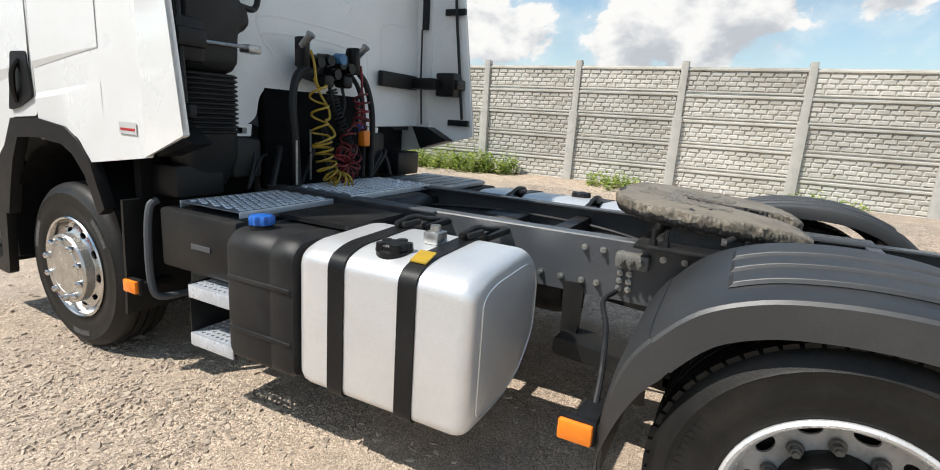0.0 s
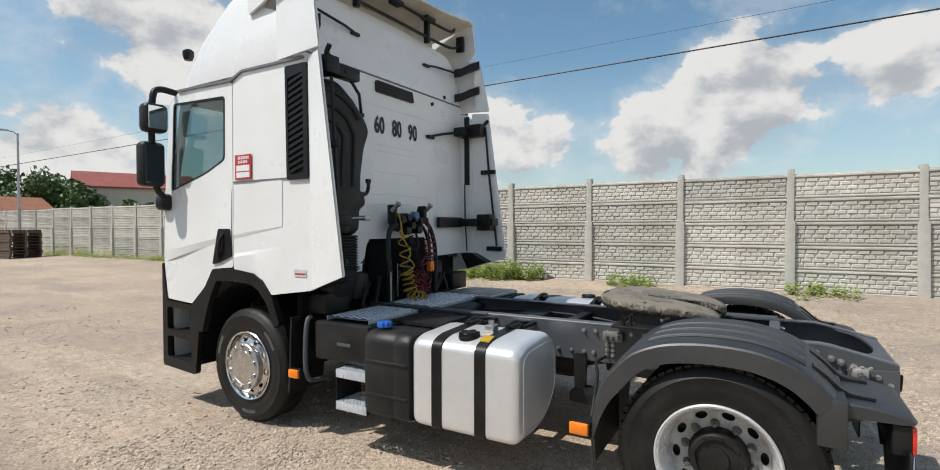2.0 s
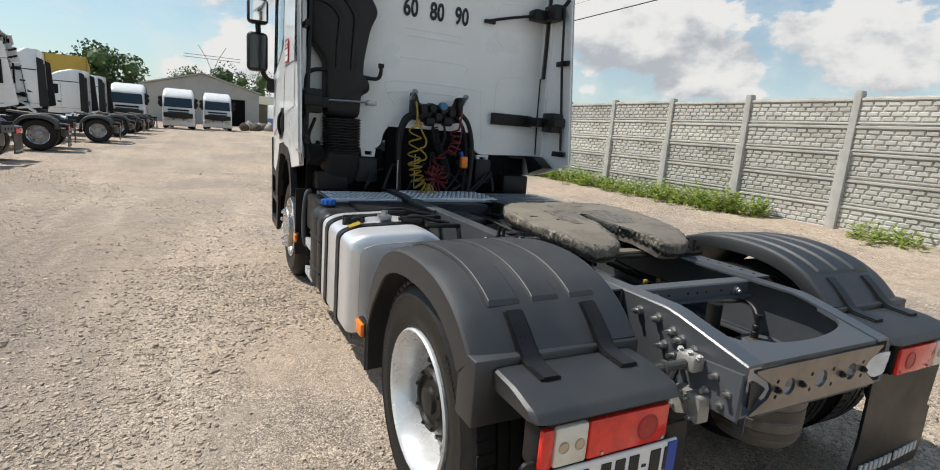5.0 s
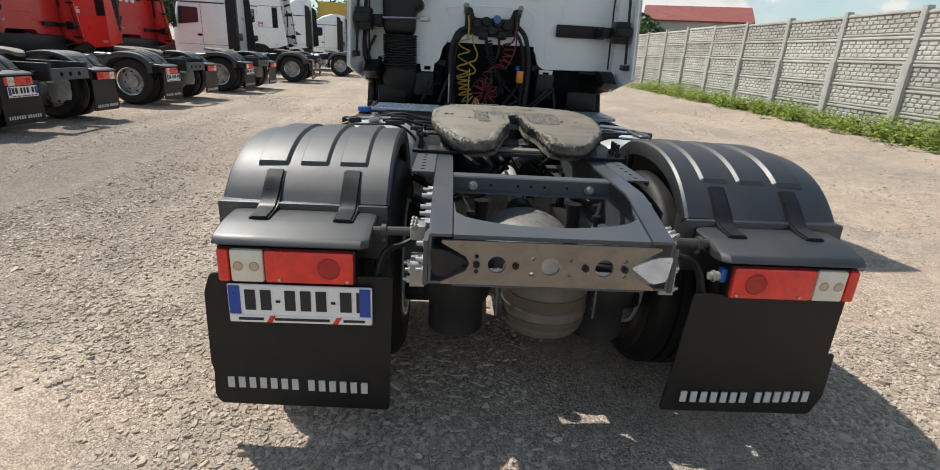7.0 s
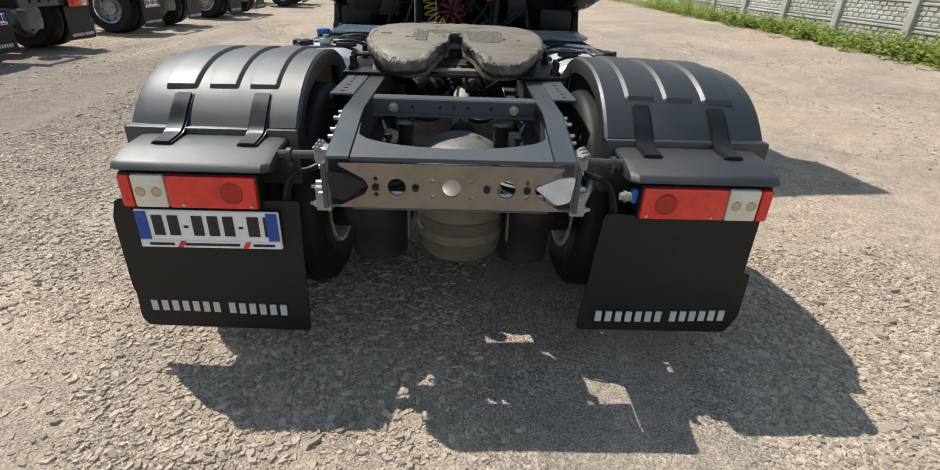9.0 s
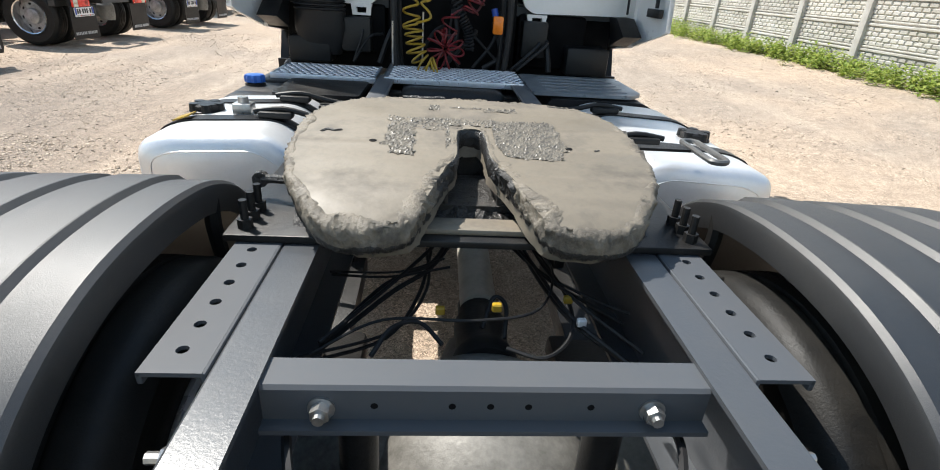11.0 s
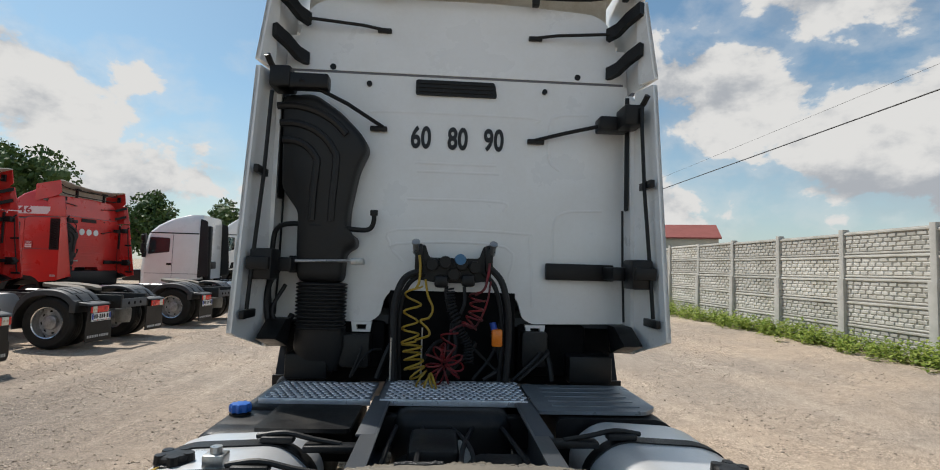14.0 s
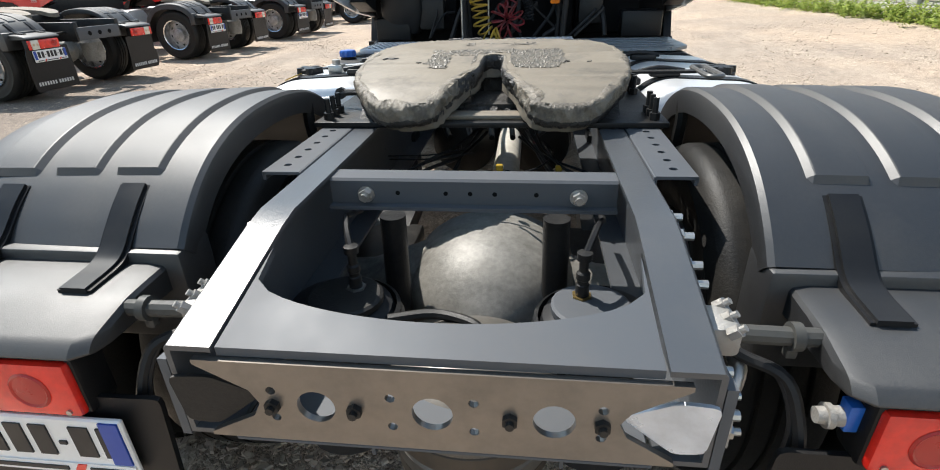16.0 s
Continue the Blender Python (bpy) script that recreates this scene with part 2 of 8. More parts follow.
M["tread_base"] = pbr("dull_walkway_plate", (0.20, 0.225, 0.26), 0.42, metal=0.35, col2=(0.13, 0.14, 0.155), scale=10)
M["tread"] = pbr("tread_plate", (0.68, 0.72, 0.78), 0.32, metal=0.45, col2=(0.45, 0.47, 0.50), scale=10)
M["cover"] = pbr("grey_cover", (0.21, 0.235, 0.26), 0.34, metal=0.3, col2=(0.16, 0.17, 0.18), scale=4, bump=0.001)
M["concrete"] = pbr("fence_concrete", (0.36, 0.345, 0.31), 0.9, col2=(0.25, 0.235, 0.205), scale=2.3, fine=30, bump=0.003, bscale=90, spec=0.25)
M["post"] = pbr("post_concrete", (0.48, 0.465, 0.43), 0.9, col2=(0.36, 0.345, 0.31), scale=3.5, fine=40, bump=0.003, bscale=80, spec=0.25)
M["leaf"] = pbr("weed_leaf", (0.075, 0.135, 0.025), 0.5, col2=(0.15, 0.20, 0.05), scale=3, spec=0.4)
M["treeleaf"] = pbr("tree_leaf", (0.055, 0.105, 0.024), 0.55, col2=(0.10, 0.155, 0.04), scale=1.2)
M["bark"] = pbr("bark", (0.11, 0.08, 0.055), 0.9, bump=0.01, bscale=30)
M["red"] = pbr("red_paint", (0.66, 0.025, 0.02), 0.30, col2=(0.52, 0.022, 0.02), scale=2, coat=0.4, rvar=0.06)
M["roofred"] = pbr("red_roof_sheet", (0.27, 0.07, 0.055), 0.75, col2=(0.21, 0.062, 0.05), scale=0.8)
M["rooftile"] = pbr("orange_roof_tile", (0.26, 0.105, 0.055), 0.85, col2=(0.19, 0.085, 0.05), scale=1.5)
M["plaster"] = pbr("pale_plaster", (0.58, 0.54, 0.45), 0.9, col2=(0.5, 0.46, 0.38), scale=0.8)
M["shed"] = pbr("grey_sheet", (0.40, 0.40, 0.38), 0.6, col2=(0.33, 0.33, 0.31), scale=0.6)
M["olive"] = pbr("olive_sheet", (0.20, 0.19, 0.13), 0.7, col2=(0.16, 0.15, 0.10), scale=0.7)
# near-black colour that paints the shade inside gaps, holes and recesses
M["shadegap"] = pbr("dark_opening", (0.004, 0.004, 0.0045), 0.85, spec=0.15)
M["yellowbox"] = pbr("container_yellow", (0.50, 0.34, 0.05), 0.55, col2=(0.4, 0.25, 0.05), scale=0.9)
M["orangebox"] = pbr("container_orange", (0.50, 0.17, 0.05), 0.55, col2=(0.4, 0.13, 0.04), scale=0.9)
M["bluevan"] = pbr("blue_paint", (0.03, 0.08, 0.28), 0.35, coat=0.4)
M["darkcar"] = pbr("dark_car_paint", (0.025, 0.03, 0.05), 0.3, coat=0.5)
M["wood"] = pbr("pallet_wood", (0.12, 0.085, 0.06), 0.85, col2=(0.06, 0.045, 0.035), scale=4)
M["brickpack"] = pbr("block_pack", (0.36, 0.28, 0.20), 0.85, col2=(0.28, 0.21, 0.15), scale=3)
M["film"] = pbr("red_film", (0.60, 0.03, 0.03), 0.35, col2=(0.5, 0.2, 0.18), scale=3)
M["galv"] = pbr("galvanised", (0.42, 0.43, 0.44), 0.45, metal=0.7, col2=(0.3, 0.3, 0.31))
M["wire"] = pbr("cable_black", (0.02, 0.02, 0.02), 0.6)
M["seat"] = pbr("seat_cloth", (0.05, 0.055, 0.06), 0.85, col2=(0.09, 0.09, 0.09))
M["pale_trim"] = pbr("cab_trim", (0.42, 0.42, 0.40), 0.7)


def brushed_tank():
    m = pbr("brushed_aluminium", (0.78, 0.78, 0.78), 0.34, metal=0.55, col2=(0.66, 0.66, 0.65), scale=2.0, rvar=0.08)
    t = m.node_tree
    b = next(n for n in t.nodes if n.type == "BSDF_PRINCIPLED")
    tc = next(n for n in t.nodes if n.type == "TEX_COORD")
    mp = t.nodes.new("ShaderNodeMapping")
    mp.inputs["Scale"].default_value = (60, 3, 400)
    n = t.nodes.new("ShaderNodeTexNoise")
    n.inputs["Scale"].default_value = 1.0
    n.inputs["Detail"].default_value = 4
    bp = t.nodes.new("ShaderNodeBump")
    bp.inputs["Distance"].default_value = 0.0006
    t.links.new(tc.outputs["Object"], mp.inputs[0])
    t.links.new(mp.outputs[0], n.inputs["Vector"])
    t.links.new(n.outputs[0], bp.inputs["Height"])
    t.links.new(bp.outputs[0], b.inputs["Normal"])
    return m


M["tank"] = brushed_tank()


def glass_material(name, tint, rough=0.02):
    m = bpy.data.materials.new(name)
    m.use_nodes = True
    add = nodes_of(m.node_tree)
    out = add("ShaderNodeOutputMaterial")
    b = add("ShaderNodeBsdfPrincipled", ins={"Base Color": (*tint, 1), "Roughness": rough, "Transmission Weight": 1.0, "IOR": 1.45})
    m.node_tree.links.new(b.outputs[0], out.inputs[0])
    return m


M["glass"] = glass_material("tinted_glass", (0.50, 0.60, 0.59))
M["darkglass"] = pbr("dark_glass", (0.02, 0.03, 0.035), 0.06, coat=0.3, rvar=0.02)
M["mirror"] = pbr("mirror_silver", (0.9, 0.9, 0.9), 0.03, metal=1.0, rvar=0.01, col2=(0.88, 0.88, 0.88))


def ground_material():
    m = bpy.data.materials.new("gravel_ground")
    m.use_nodes = True
    add = nodes_of(m.node_tree)
    out = add("ShaderNodeOutputMaterial")
    tc = add("ShaderNodeTexCoord")
    v = tc.outputs["Object"]
    big = add("ShaderNodeTexNoise", ins={"Vector": v, "Scale": 0.35, "Detail": 6.0, "Roughness": 0.6, "Distortion": 0.4})
    st = add("ShaderNodeMapping", ins={0: v, 3: (1.1, 0.09, 1.0)})
    track = add("ShaderNodeTexNoise", ins={"Vector": st.outputs[0], "Scale": 1.0, "Detail": 6.0, "Roughness": 0.62})
    mid = add("ShaderNodeTexNoise", ins={"Vector": v, "Scale": 7.0, "Detail": 8.0, "Roughness": 0.7})
    warp = add("ShaderNodeTexNoise", ins={"Vector": v, "Scale": 30.0, "Detail": 3.0})
    wv = add("ShaderNodeVectorMath", operation="MULTIPLY_ADD", ins={0: warp.outputs["Color"], 1: (0.02, 0.02, 0.0), 2: v})
    vor = add("ShaderNodeTexVoronoi", ins={"Vector": wv.outputs[0], "Scale": 95.0})
    vor2 = add("ShaderNodeTexVoronoi", ins={"Vector": wv.outputs[0], "Scale": 230.0})
    vcol = add("ShaderNodeSeparateColor", ins={0: vor.outputs["Color"]})
    vcol2 = add("ShaderNodeSeparateColor", ins={0: vor2.outputs["Color"]})
    sand, grey, pale = (0.425, 0.332, 0.250, 1), (0.325, 0.268, 0.215, 1), (0.505, 0.415, 0.325, 1)
    f0 = add("ShaderNodeMapRange", ins={0: big.outputs[0], 1: 0.40, 2: 0.60, 3: 0.0, 4: 1.0})
    c0 = add("ShaderNodeMix", data_type="RGBA", ins={0: f0.outputs[0], 6: sand, 7: grey})
    f1 = add("ShaderNodeMapRange", ins={0: track.outputs[0], 1: 0.5, 2: 0.72, 3: 0.0, 4: 0.7})
    c1 = add("ShaderNodeMix", data_type="RGBA", ins={0: f1.outputs[0], 6: c0.outputs[2], 7: pale})
    # a patch of darker trodden soil with a torn outline
    off = add("ShaderNodeVectorMath", operation="SUBTRACT", ins={0: v, 1: (-5.8, 3.2, 0.0)})
    sq = add("ShaderNodeVectorMath", operation="MULTIPLY", ins={0: off.outputs[0], 1: (0.23, 0.15, 0.0)})
    ln = add("ShaderNodeVectorMath", operation="LENGTH", ins={0: sq.outputs[0]})
    tear = add("ShaderNodeMath", operation="MULTIPLY_ADD", ins={0: track.outputs[0], 1: 0.9, 2: ln.outputs["Value"]})
    fp = add("ShaderNodeMapRange", interpolation_type="SMOOTHSTEP", ins={0: tear.outputs[0], 1: 0.80, 2: 1.45, 3: 0.9, 4: 0.0})
    c1 = add("ShaderNodeMix", data_type="RGBA", ins={0: fp.outputs[0], 6: c1.outputs[2], 7: (0.215, 0.178, 0.147, 1)})
    f2 = add("ShaderNodeMapRange", ins={0: mid.outputs[0], 1: 0.3, 2: 0.7, 3: 0.78, 4: 1.20})
    c2 = add("ShaderNodeMix", data_type="RGBA", blend_type="MULTIPLY", ins={0: 1.0, 6: c1.outputs[2], 7: f2.outputs[0]})
    f3 = add("ShaderNodeMapRange", ins={0: vcol.outputs[0], 1: 0.0, 2: 1.0, 3: 0.52, 4: 1.52})
    drift = add("ShaderNodeTexNoise", ins={"Vector": v, "Scale": 1.3, "Detail": 6.0, "Roughness": 0.62, "Distortion": 0.6})
    stony = add("ShaderNodeMapRange", interpolation_type="SMOOTHSTEP", ins={0: drift.outputs[0], 1: 0.40, 2: 0.62, 3: 0.16, 4: 1.0})
    c3 = add("ShaderNodeMix", data_type="RGBA", blend_type="MULTIPLY", ins={0: stony.outputs[0], 6: c2.outputs[2], 7: f3.outputs[0]})
    f4 = add("ShaderNodeMapRange", ins={0: vcol2.outputs[0], 1: 0.0, 2: 1.0, 3: 0.50, 4: 1.52})
    c4 = add("ShaderNodeMix", data_type="RGBA", blend_type="MULTIPLY", ins={0: 1.0, 6: c3.outputs[2], 7: f4.outputs[0]})
    h0 = add("ShaderNodeMath", operation="MULTIPLY", ins={0: vor.outputs[0], 1: stony.outputs[0]})
    h1 = add("ShaderNodeMath", operation="MULTIPLY", ins={0: h0.outputs[0], 1: -0.0085})
    h2 = add("ShaderNodeMath", operation="MULTIPLY_ADD", ins={0: vor2.outputs[0], 1: -0.0030, 2: h1.outputs[0]})
    h3 = add("ShaderNodeMath", operation="MULTIPLY_ADD", ins={0: mid.outputs[0], 1: 0.011, 2: h2.outputs[0]})
    bp = add("ShaderNodeBump", ins={"Height": h3.outputs[0], "Strength": 0.8, "Distance": 1.0})
    b = add("ShaderNodeBsdfPrincipled", ins={"Base Color": c4.outputs[2], "Roughness": 0.93, "Specular IOR Level": 0.25, "Normal": bp.outputs[0]})
    m.node_tree.links.new(b.outputs[0], out.inputs[0])
    return m


M["ground"] = ground_material()
M["stone"] = pbr("pebbles", (0.33, 0.285, 0.225), 0.9, col2=(0.22, 0.20, 0.175), scale=9, fine=80, amount=0.8, spec=0.3)

# ---- mesh helpers ----


def finish(bm, sharp=32):
    bmesh.ops.recalc_face_normals(bm, faces=bm.faces[:])
    lim = radians(sharp)
    for f in bm.faces:
        f.smooth = True
    for e in bm.edges:
        if len(e.link_faces) == 2 and e.calc_face_angle(0) > lim:
            e.smooth = False


def part(name, bm, material, parent=None, label="", sharp=32, recalc=True):
    """Links a bmesh as one mesh object, under a thing or under a part."""
    if recalc:
        finish(bm, sharp)
    me = bpy.data.meshes.new(name)
    bm.to_mesh(me)
    bm.free()
    me.materials.append(M[material] if isinstance(material, str) else material)
    ob = new(name, me)
    if parent:
        ob.parent = parent
    if label:
        ob["label"] = label
    return ob


def twin(ob, parent, m=None, label=""):
    """Another object on the same mesh."""
    o = new(ob.name.split(".")[0], ob.data)
    o.parent = parent
    if m:
        o.matrix_local = m
    if label:
        o["label"] = label
    return o


def thing(name, label, category, at=None, group="", kind=""):
    ob = new(name)
    if at is not None:
        ob.matrix_world = at
    return tagged(ob, label, category, group, kind)


def B():
    return bmesh.new()


def box(bm, lo, hi, bevel=0.0, seg=2):
    """A box from corner to corner, with rounded edges."""
    c = [(a + b) / 2 for a, b in zip(lo, hi)]
    s = [abs(b - a) for a, b in zip(lo, hi)]
    r = bmesh.ops.create_cube(bm, size=1.0, matrix=Matrix.Translation(c) @ Matrix.Diagonal((*s, 1)))
    if bevel:
        es = list({e for v in r["verts"] for e in v.link_edges})
        bmesh.ops.bevel(bm, geom=es, offset=min(bevel, min(s) * 0.45), segments=seg, affect="EDGES", profile=0.5)
    return r["verts"]


def frame_at(p0, p1):
    d = (Vector(p1) - Vector(p0))
    q = d.to_track_quat("Z", "Y").to_matrix().to_4x4()
    return Matrix.Translation(p0) @ q, d.length


def cyl(bm, p0, p1, r0, r1=None, seg=16, cap=True):
    m, h = frame_at(p0, p1)
    r1 = r0 if r1 is None else r1
    return bmesh.ops.create_cone(bm, cap_ends=cap, segments=seg, radius1=r0, radius2=r1, depth=h, matrix=m @ Matrix.Translation((0, 0, h / 2)))["verts"]


def rings(bm, loops, closed=True, ends=True):
    """Skins a row of loops of points."""
    vs = [[bm.verts.new(p) for p in lp] for lp in loops]
    n = len(vs[0])
    for a, b in zip(vs, vs[1:]):
        for i in range(n if closed else n - 1):
            j = (i + 1) % n
            try:
                bm.faces.new((a[i], a[j], b[j], b[i]))
            except ValueError:
                pass
    if ends and closed:
        for lp in (vs[0], vs[-1]):
            try:
                bm.faces.new(lp)
            except ValueError:
                pass
    return vs


def lathe(bm, prof, axis="x", centre=(0, 0, 0), seg=40, ends=False):
    """Turns (radius, along) pairs round an axis."""
    cx, cy, cz = centre
    loops = []
    for r, a in prof:
        lp = []
        for i in range(seg):
            t = 2 * math.pi * i / seg
            u, v = r * math.cos(t), r * math.sin(t)
            lp.append({"x": (cx + a, cy + u, cz + v), "y": (cx + u, cy + a, cz + v), "z": (cx + u, cy + v, cz + a)}[axis])
        loops.append(lp)
    rings(bm, loops, True, ends)


def smooth_path(pts, n=6):
    """A Catmull-Rom line through the points."""
    P = [Vector(p) for p in pts]
    P = [P[0] * 2 - P[1]] + P + [P[-1] * 2 - P[-2]]
    out = []
    for i in range(1, len(P) - 2):
        for k in range(n):
            t = k / n
            a, b, c, d = P[i - 1:i + 3]
            out.append(0.5 * (2 * b + (c - a) * t + (2 * a - 5 * b + 4 * c - d) * t * t + (3 * b - a - 3 * c + d) * t ** 3))
    out.append(P[-2])
    return out


def tube(bm, pts, r, seg=8, smooth=0):
    P = smooth_path(pts, smooth) if smooth else [Vector(p) for p in pts]
    loops = []
    nrm = None
    for i, p in enumerate(P):
        d = (P[min(i + 1, len(P) - 1)] - P[max(i - 1, 0)]).normalized()
        if nrm is None:
            nrm = d.orthogonal().normalized()
        nrm = (nrm - d * nrm.dot(d))
        nrm = nrm.normalized() if nrm.length > 1e-6 else d.orthogonal().normalized()
        bi = d.cross(nrm)
        loops.append([p + r * (math.cos(2 * math.pi * k / seg) * nrm + math.sin(2 * math.pi * k / seg) * bi) for k in range(seg)])
    rings(bm, loops)


def strip(bm, pts, w, th, across=(1, 0, 0)):
    """A flat bar of width w and thickness th bent along a line."""
    a = Vector(across).normalized()
    P = [Vector(p) for p in pts]
    loops = []
    for i, p in enumerate(P):
        d = (P[min(i + 1, len(P) - 1)] - P[max(i - 1, 0)]).normalized()
        n = d.cross(a).normalized()
        loops.append([p + a * w / 2 + n * th / 2, p - a * w / 2 + n * th / 2, p - a * w / 2 - n * th / 2, p + a * w / 2 - n * th / 2])
    rings(bm, loops)


def prism(bm, poly, to3, d0, d1, holes=()):
    """A plate: a polygon with holes, carried to space by to3(u, v, depth) at two depths."""
    ends = []
    for d in (d0, d1):
        loops = []
        for lp in (poly, *holes):
            vs = [bm.verts.new(to3(u, v, d)) for u, v in lp]
            es = [bm.edges.new((vs[i], vs[(i + 1) % len(vs)])) for i in range(len(vs))]
            loops.append((vs, es))
        bmesh.ops.triangle_fill(bm, use_beauty=True, use_dissolve=False, edges=[e for _, es in loops for e in es])
        ends.append(loops)
    for (va, _), (vb, _) in zip(*ends):
        for i in range(len(va)):
            j = (i + 1) % len(va)
            bm.faces.new((va[i], va[j], vb[j], vb[i]))


def rounded(poly, r, n=4):
    """Rounds the corners of a polygon; r may be one radius or one for each corner."""
    out = []
    k = len(poly)
    for i, p in enumerate(poly):
        ri = r[i] if isinstance(r, (list, tuple)) else r
        p, a, b = Vector(p), Vector(poly[i - 1]), Vector(poly[(i + 1) % k])
        da, db = (a - p), (b - p)
        c = min(ri, da.length * 0.45, db.length * 0.45)
        if c <= 1e-5:
            out.append(tuple(p))
            continue
        s, e = p + da.normalized() * c, p + db.normalized() * c
        for j in range(n + 1):
            t = j / n
            out.append(tuple((1 - t) ** 2 * s + 2 * t * (1 - t) * p + t * t * e))
    return out


def circle(cx, cy, r, n=16):
    return [(cx + r * math.cos(2 * math.pi * i / n), cy + r * math.sin(2 * math.pi * i / n)) for i in range(n)]


XZ = lambda u, v, d: (u, d, v)
YZ = lambda u, v, d: (d, u, v)
XY = lambda u, v, d: (u, v, d)


def bolt(bm, p, way, r=0.014, h=0.014, stud=0.012):
    """A hexagon nut with its stud."""
    p, w = Vector(p), Vector(way).normalized()
    cyl(bm, p, p + w * h, r, seg=6)
    cyl(bm, p + w * h, p + w * (h + stud), r * 0.55, seg=8)


def words(name, text, size, at, material, parent, squeeze=1.0, depth=0.001, bold=0.018):
    cu = bpy.data.curves.new(name, "FONT")
    cu.body, cu.size, cu.align_x, cu.align_y, cu.extrude, cu.offset = text, size, "CENTER", "CENTER", depth, size * bold
    tmp = new(name, cu)
    bpy.context.view_layer.update()
    me = bpy.data.meshes.new_from_object(tmp.evaluated_get(bpy.context.evaluated_depsgraph_get()))
    bpy.data.objects.remove(tmp)
    me.materials.clear()
    me.materials.append(M[material])
    ob = new(name, me)
    ob.parent = parent
    ob.matrix_local = at @ Matrix.Diagonal((squeeze, 1, 1, 1))
    return ob

# ---- ground ----


def ground_height(x, y):
    """The yard is level under the truck and the parked row and rises gently to the fence."""
    h = 0.041 * min(max(x - 1.5, 0), 9)
    near = math.exp(-((x / 14) ** 2 + ((y - 4) / 22) ** 2))
    return h + near * (0.016 * noise.noise(Vector((x * 0.7, y * 0.7, 0))) + 0.010 * noise.noise(Vector((x * 2.6, y * 2.6, 4))))


def build_ground():
    def lines(a, b, fine, far):
        s = [a + i * fine for i in range(int((b - a) / fine) + 1)]
        up, step = [s[-1]], fine
        while up[-1] < far:
            step *= 1.35
            up.append(up[-1] + step)
        dn, step = [s[0]], fine
        while dn[-1] > -far:
            step *= 1.35
            dn.append(dn[-1] - step)
        return dn[:0:-1] + s + up[1:]
    xs, ys = lines(-9, 10, 0.18, 2500), lines(-8, 26, 0.22, 2500)
    bm = B()
    g = [[bm.verts.new((x, y, ground_height(x, y))) for x in xs] for y in ys]
    for j in range(len(ys) - 1):
        for i in range(len(xs) - 1):
            bm.faces.new((g[j][i], g[j][i + 1], g[j + 1][i + 1], g[j + 1][i]))
    tagged(part("ground", bm, "ground", sharp=180, recalc=False), "dusty sand-coloured gravel yard with tyre tracks", "ground", kind="structure")
    for p in bpy.data.objects["ground"].data.polygons:
        p.use_smooth = True


build_ground()


def scatter_stones():
    rng = random.Random(5)
    verts, faces = [], []
    count = 0
    while count < 115000:
        k = rng.random()
        if k < 0.40:
            x, y = rng.uniform(-2.8, 3.4), rng.uniform(-2.9, 0.3)
        elif k < 0.66:
            x, y = rng.uniform(-5.2, -0.9), rng.uniform(-1.2, 4.2)
        else:
            x, y = rng.uniform(-8, 8.6), rng.uniform(-3, 14)
        clump = noise.noise(Vector((x * 0.75, y * 0.45, 9)))
        if rng.random() > 0.32 + clump * 1.1:
            continue
        s = 0.0042 + 0.015 * rng.random() ** 2.8
        if rng.random() < 0.010:
            s *= 1.9
        z = ground_height(x, y)
        a = rng.uniform(0, 6.28)
        ca, sa = math.cos(a), math.sin(a)
        sx, sy, sz = s * rng.uniform(1.0, 1.6), s * rng.uniform(0.6, 1.0), s * rng.uniform(0.35, 0.75)
        lx, ly = rng.uniform(-0.3, 0.3), rng.uniform(-0.3, 0.3)
        o = len(verts)
        edge = [(math.cos(1.257 * k + u) * sx * r, math.sin(1.257 * k + u) * sy * r) for k, u, r in ((k, rng.uniform(-0.35, 0.35), rng.uniform(0.75, 1.2)) for k in range(5))]
        for bx, by in edge:
            verts.append((x + bx * ca - by * sa, y + bx * sa + by * ca, z - 0.2 * sz))
        for bx, by in edge:
            h = sz * (0.75 + lx * bx / sx + ly * by / sy)
            bx, by = bx * 0.68 + lx * 0.3 * sx, by * 0.68 + ly * 0.3 * sy
            verts.append((x + bx * ca - by * sa, y + bx * sa + by * ca, z + h))
        faces += [(o + k, o + (k + 1) % 5, o + 5 + (k + 1) % 5, o + 5 + k) for k in range(5)]
        faces.append((o + 5, o + 6, o + 7, o + 8, o + 9))
        count += 1
    me = bpy.data.meshes.new("gravel")
    me.from_pydata(verts, [], faces)
    m = pbr("loose_stones", (0.36, 0.31, 0.24), 0.9, spec=0.3)
    t = m.node_tree
    geo, ramp = t.nodes.new("ShaderNodeNewGeometry"), t.nodes.new("ShaderNodeValToRGB")
    ramp.color_ramp.elements[0].color, ramp.color_ramp.elements[1].color = (0.27, 0.222, 0.175, 1), (0.56, 0.46, 0.36, 1)
    b = next(n for n in t.nodes if n.type == "BSDF_PRINCIPLED")
    t.links.new(geo.outputs["Random Per Island"], ramp.inputs[0])
    t.links.new(ramp.outputs[0], b.inputs["Base Color"])
    me.materials.append(m)
    tagged(new("gravel", me), "loose grey and tan crushed stones on the yard", "gravel", kind="stuff")


# ---- concrete fence ----
FENCE_X, BAY, FENCE_Y0, BAYS = 9.0, 2.2, -7.02, 34


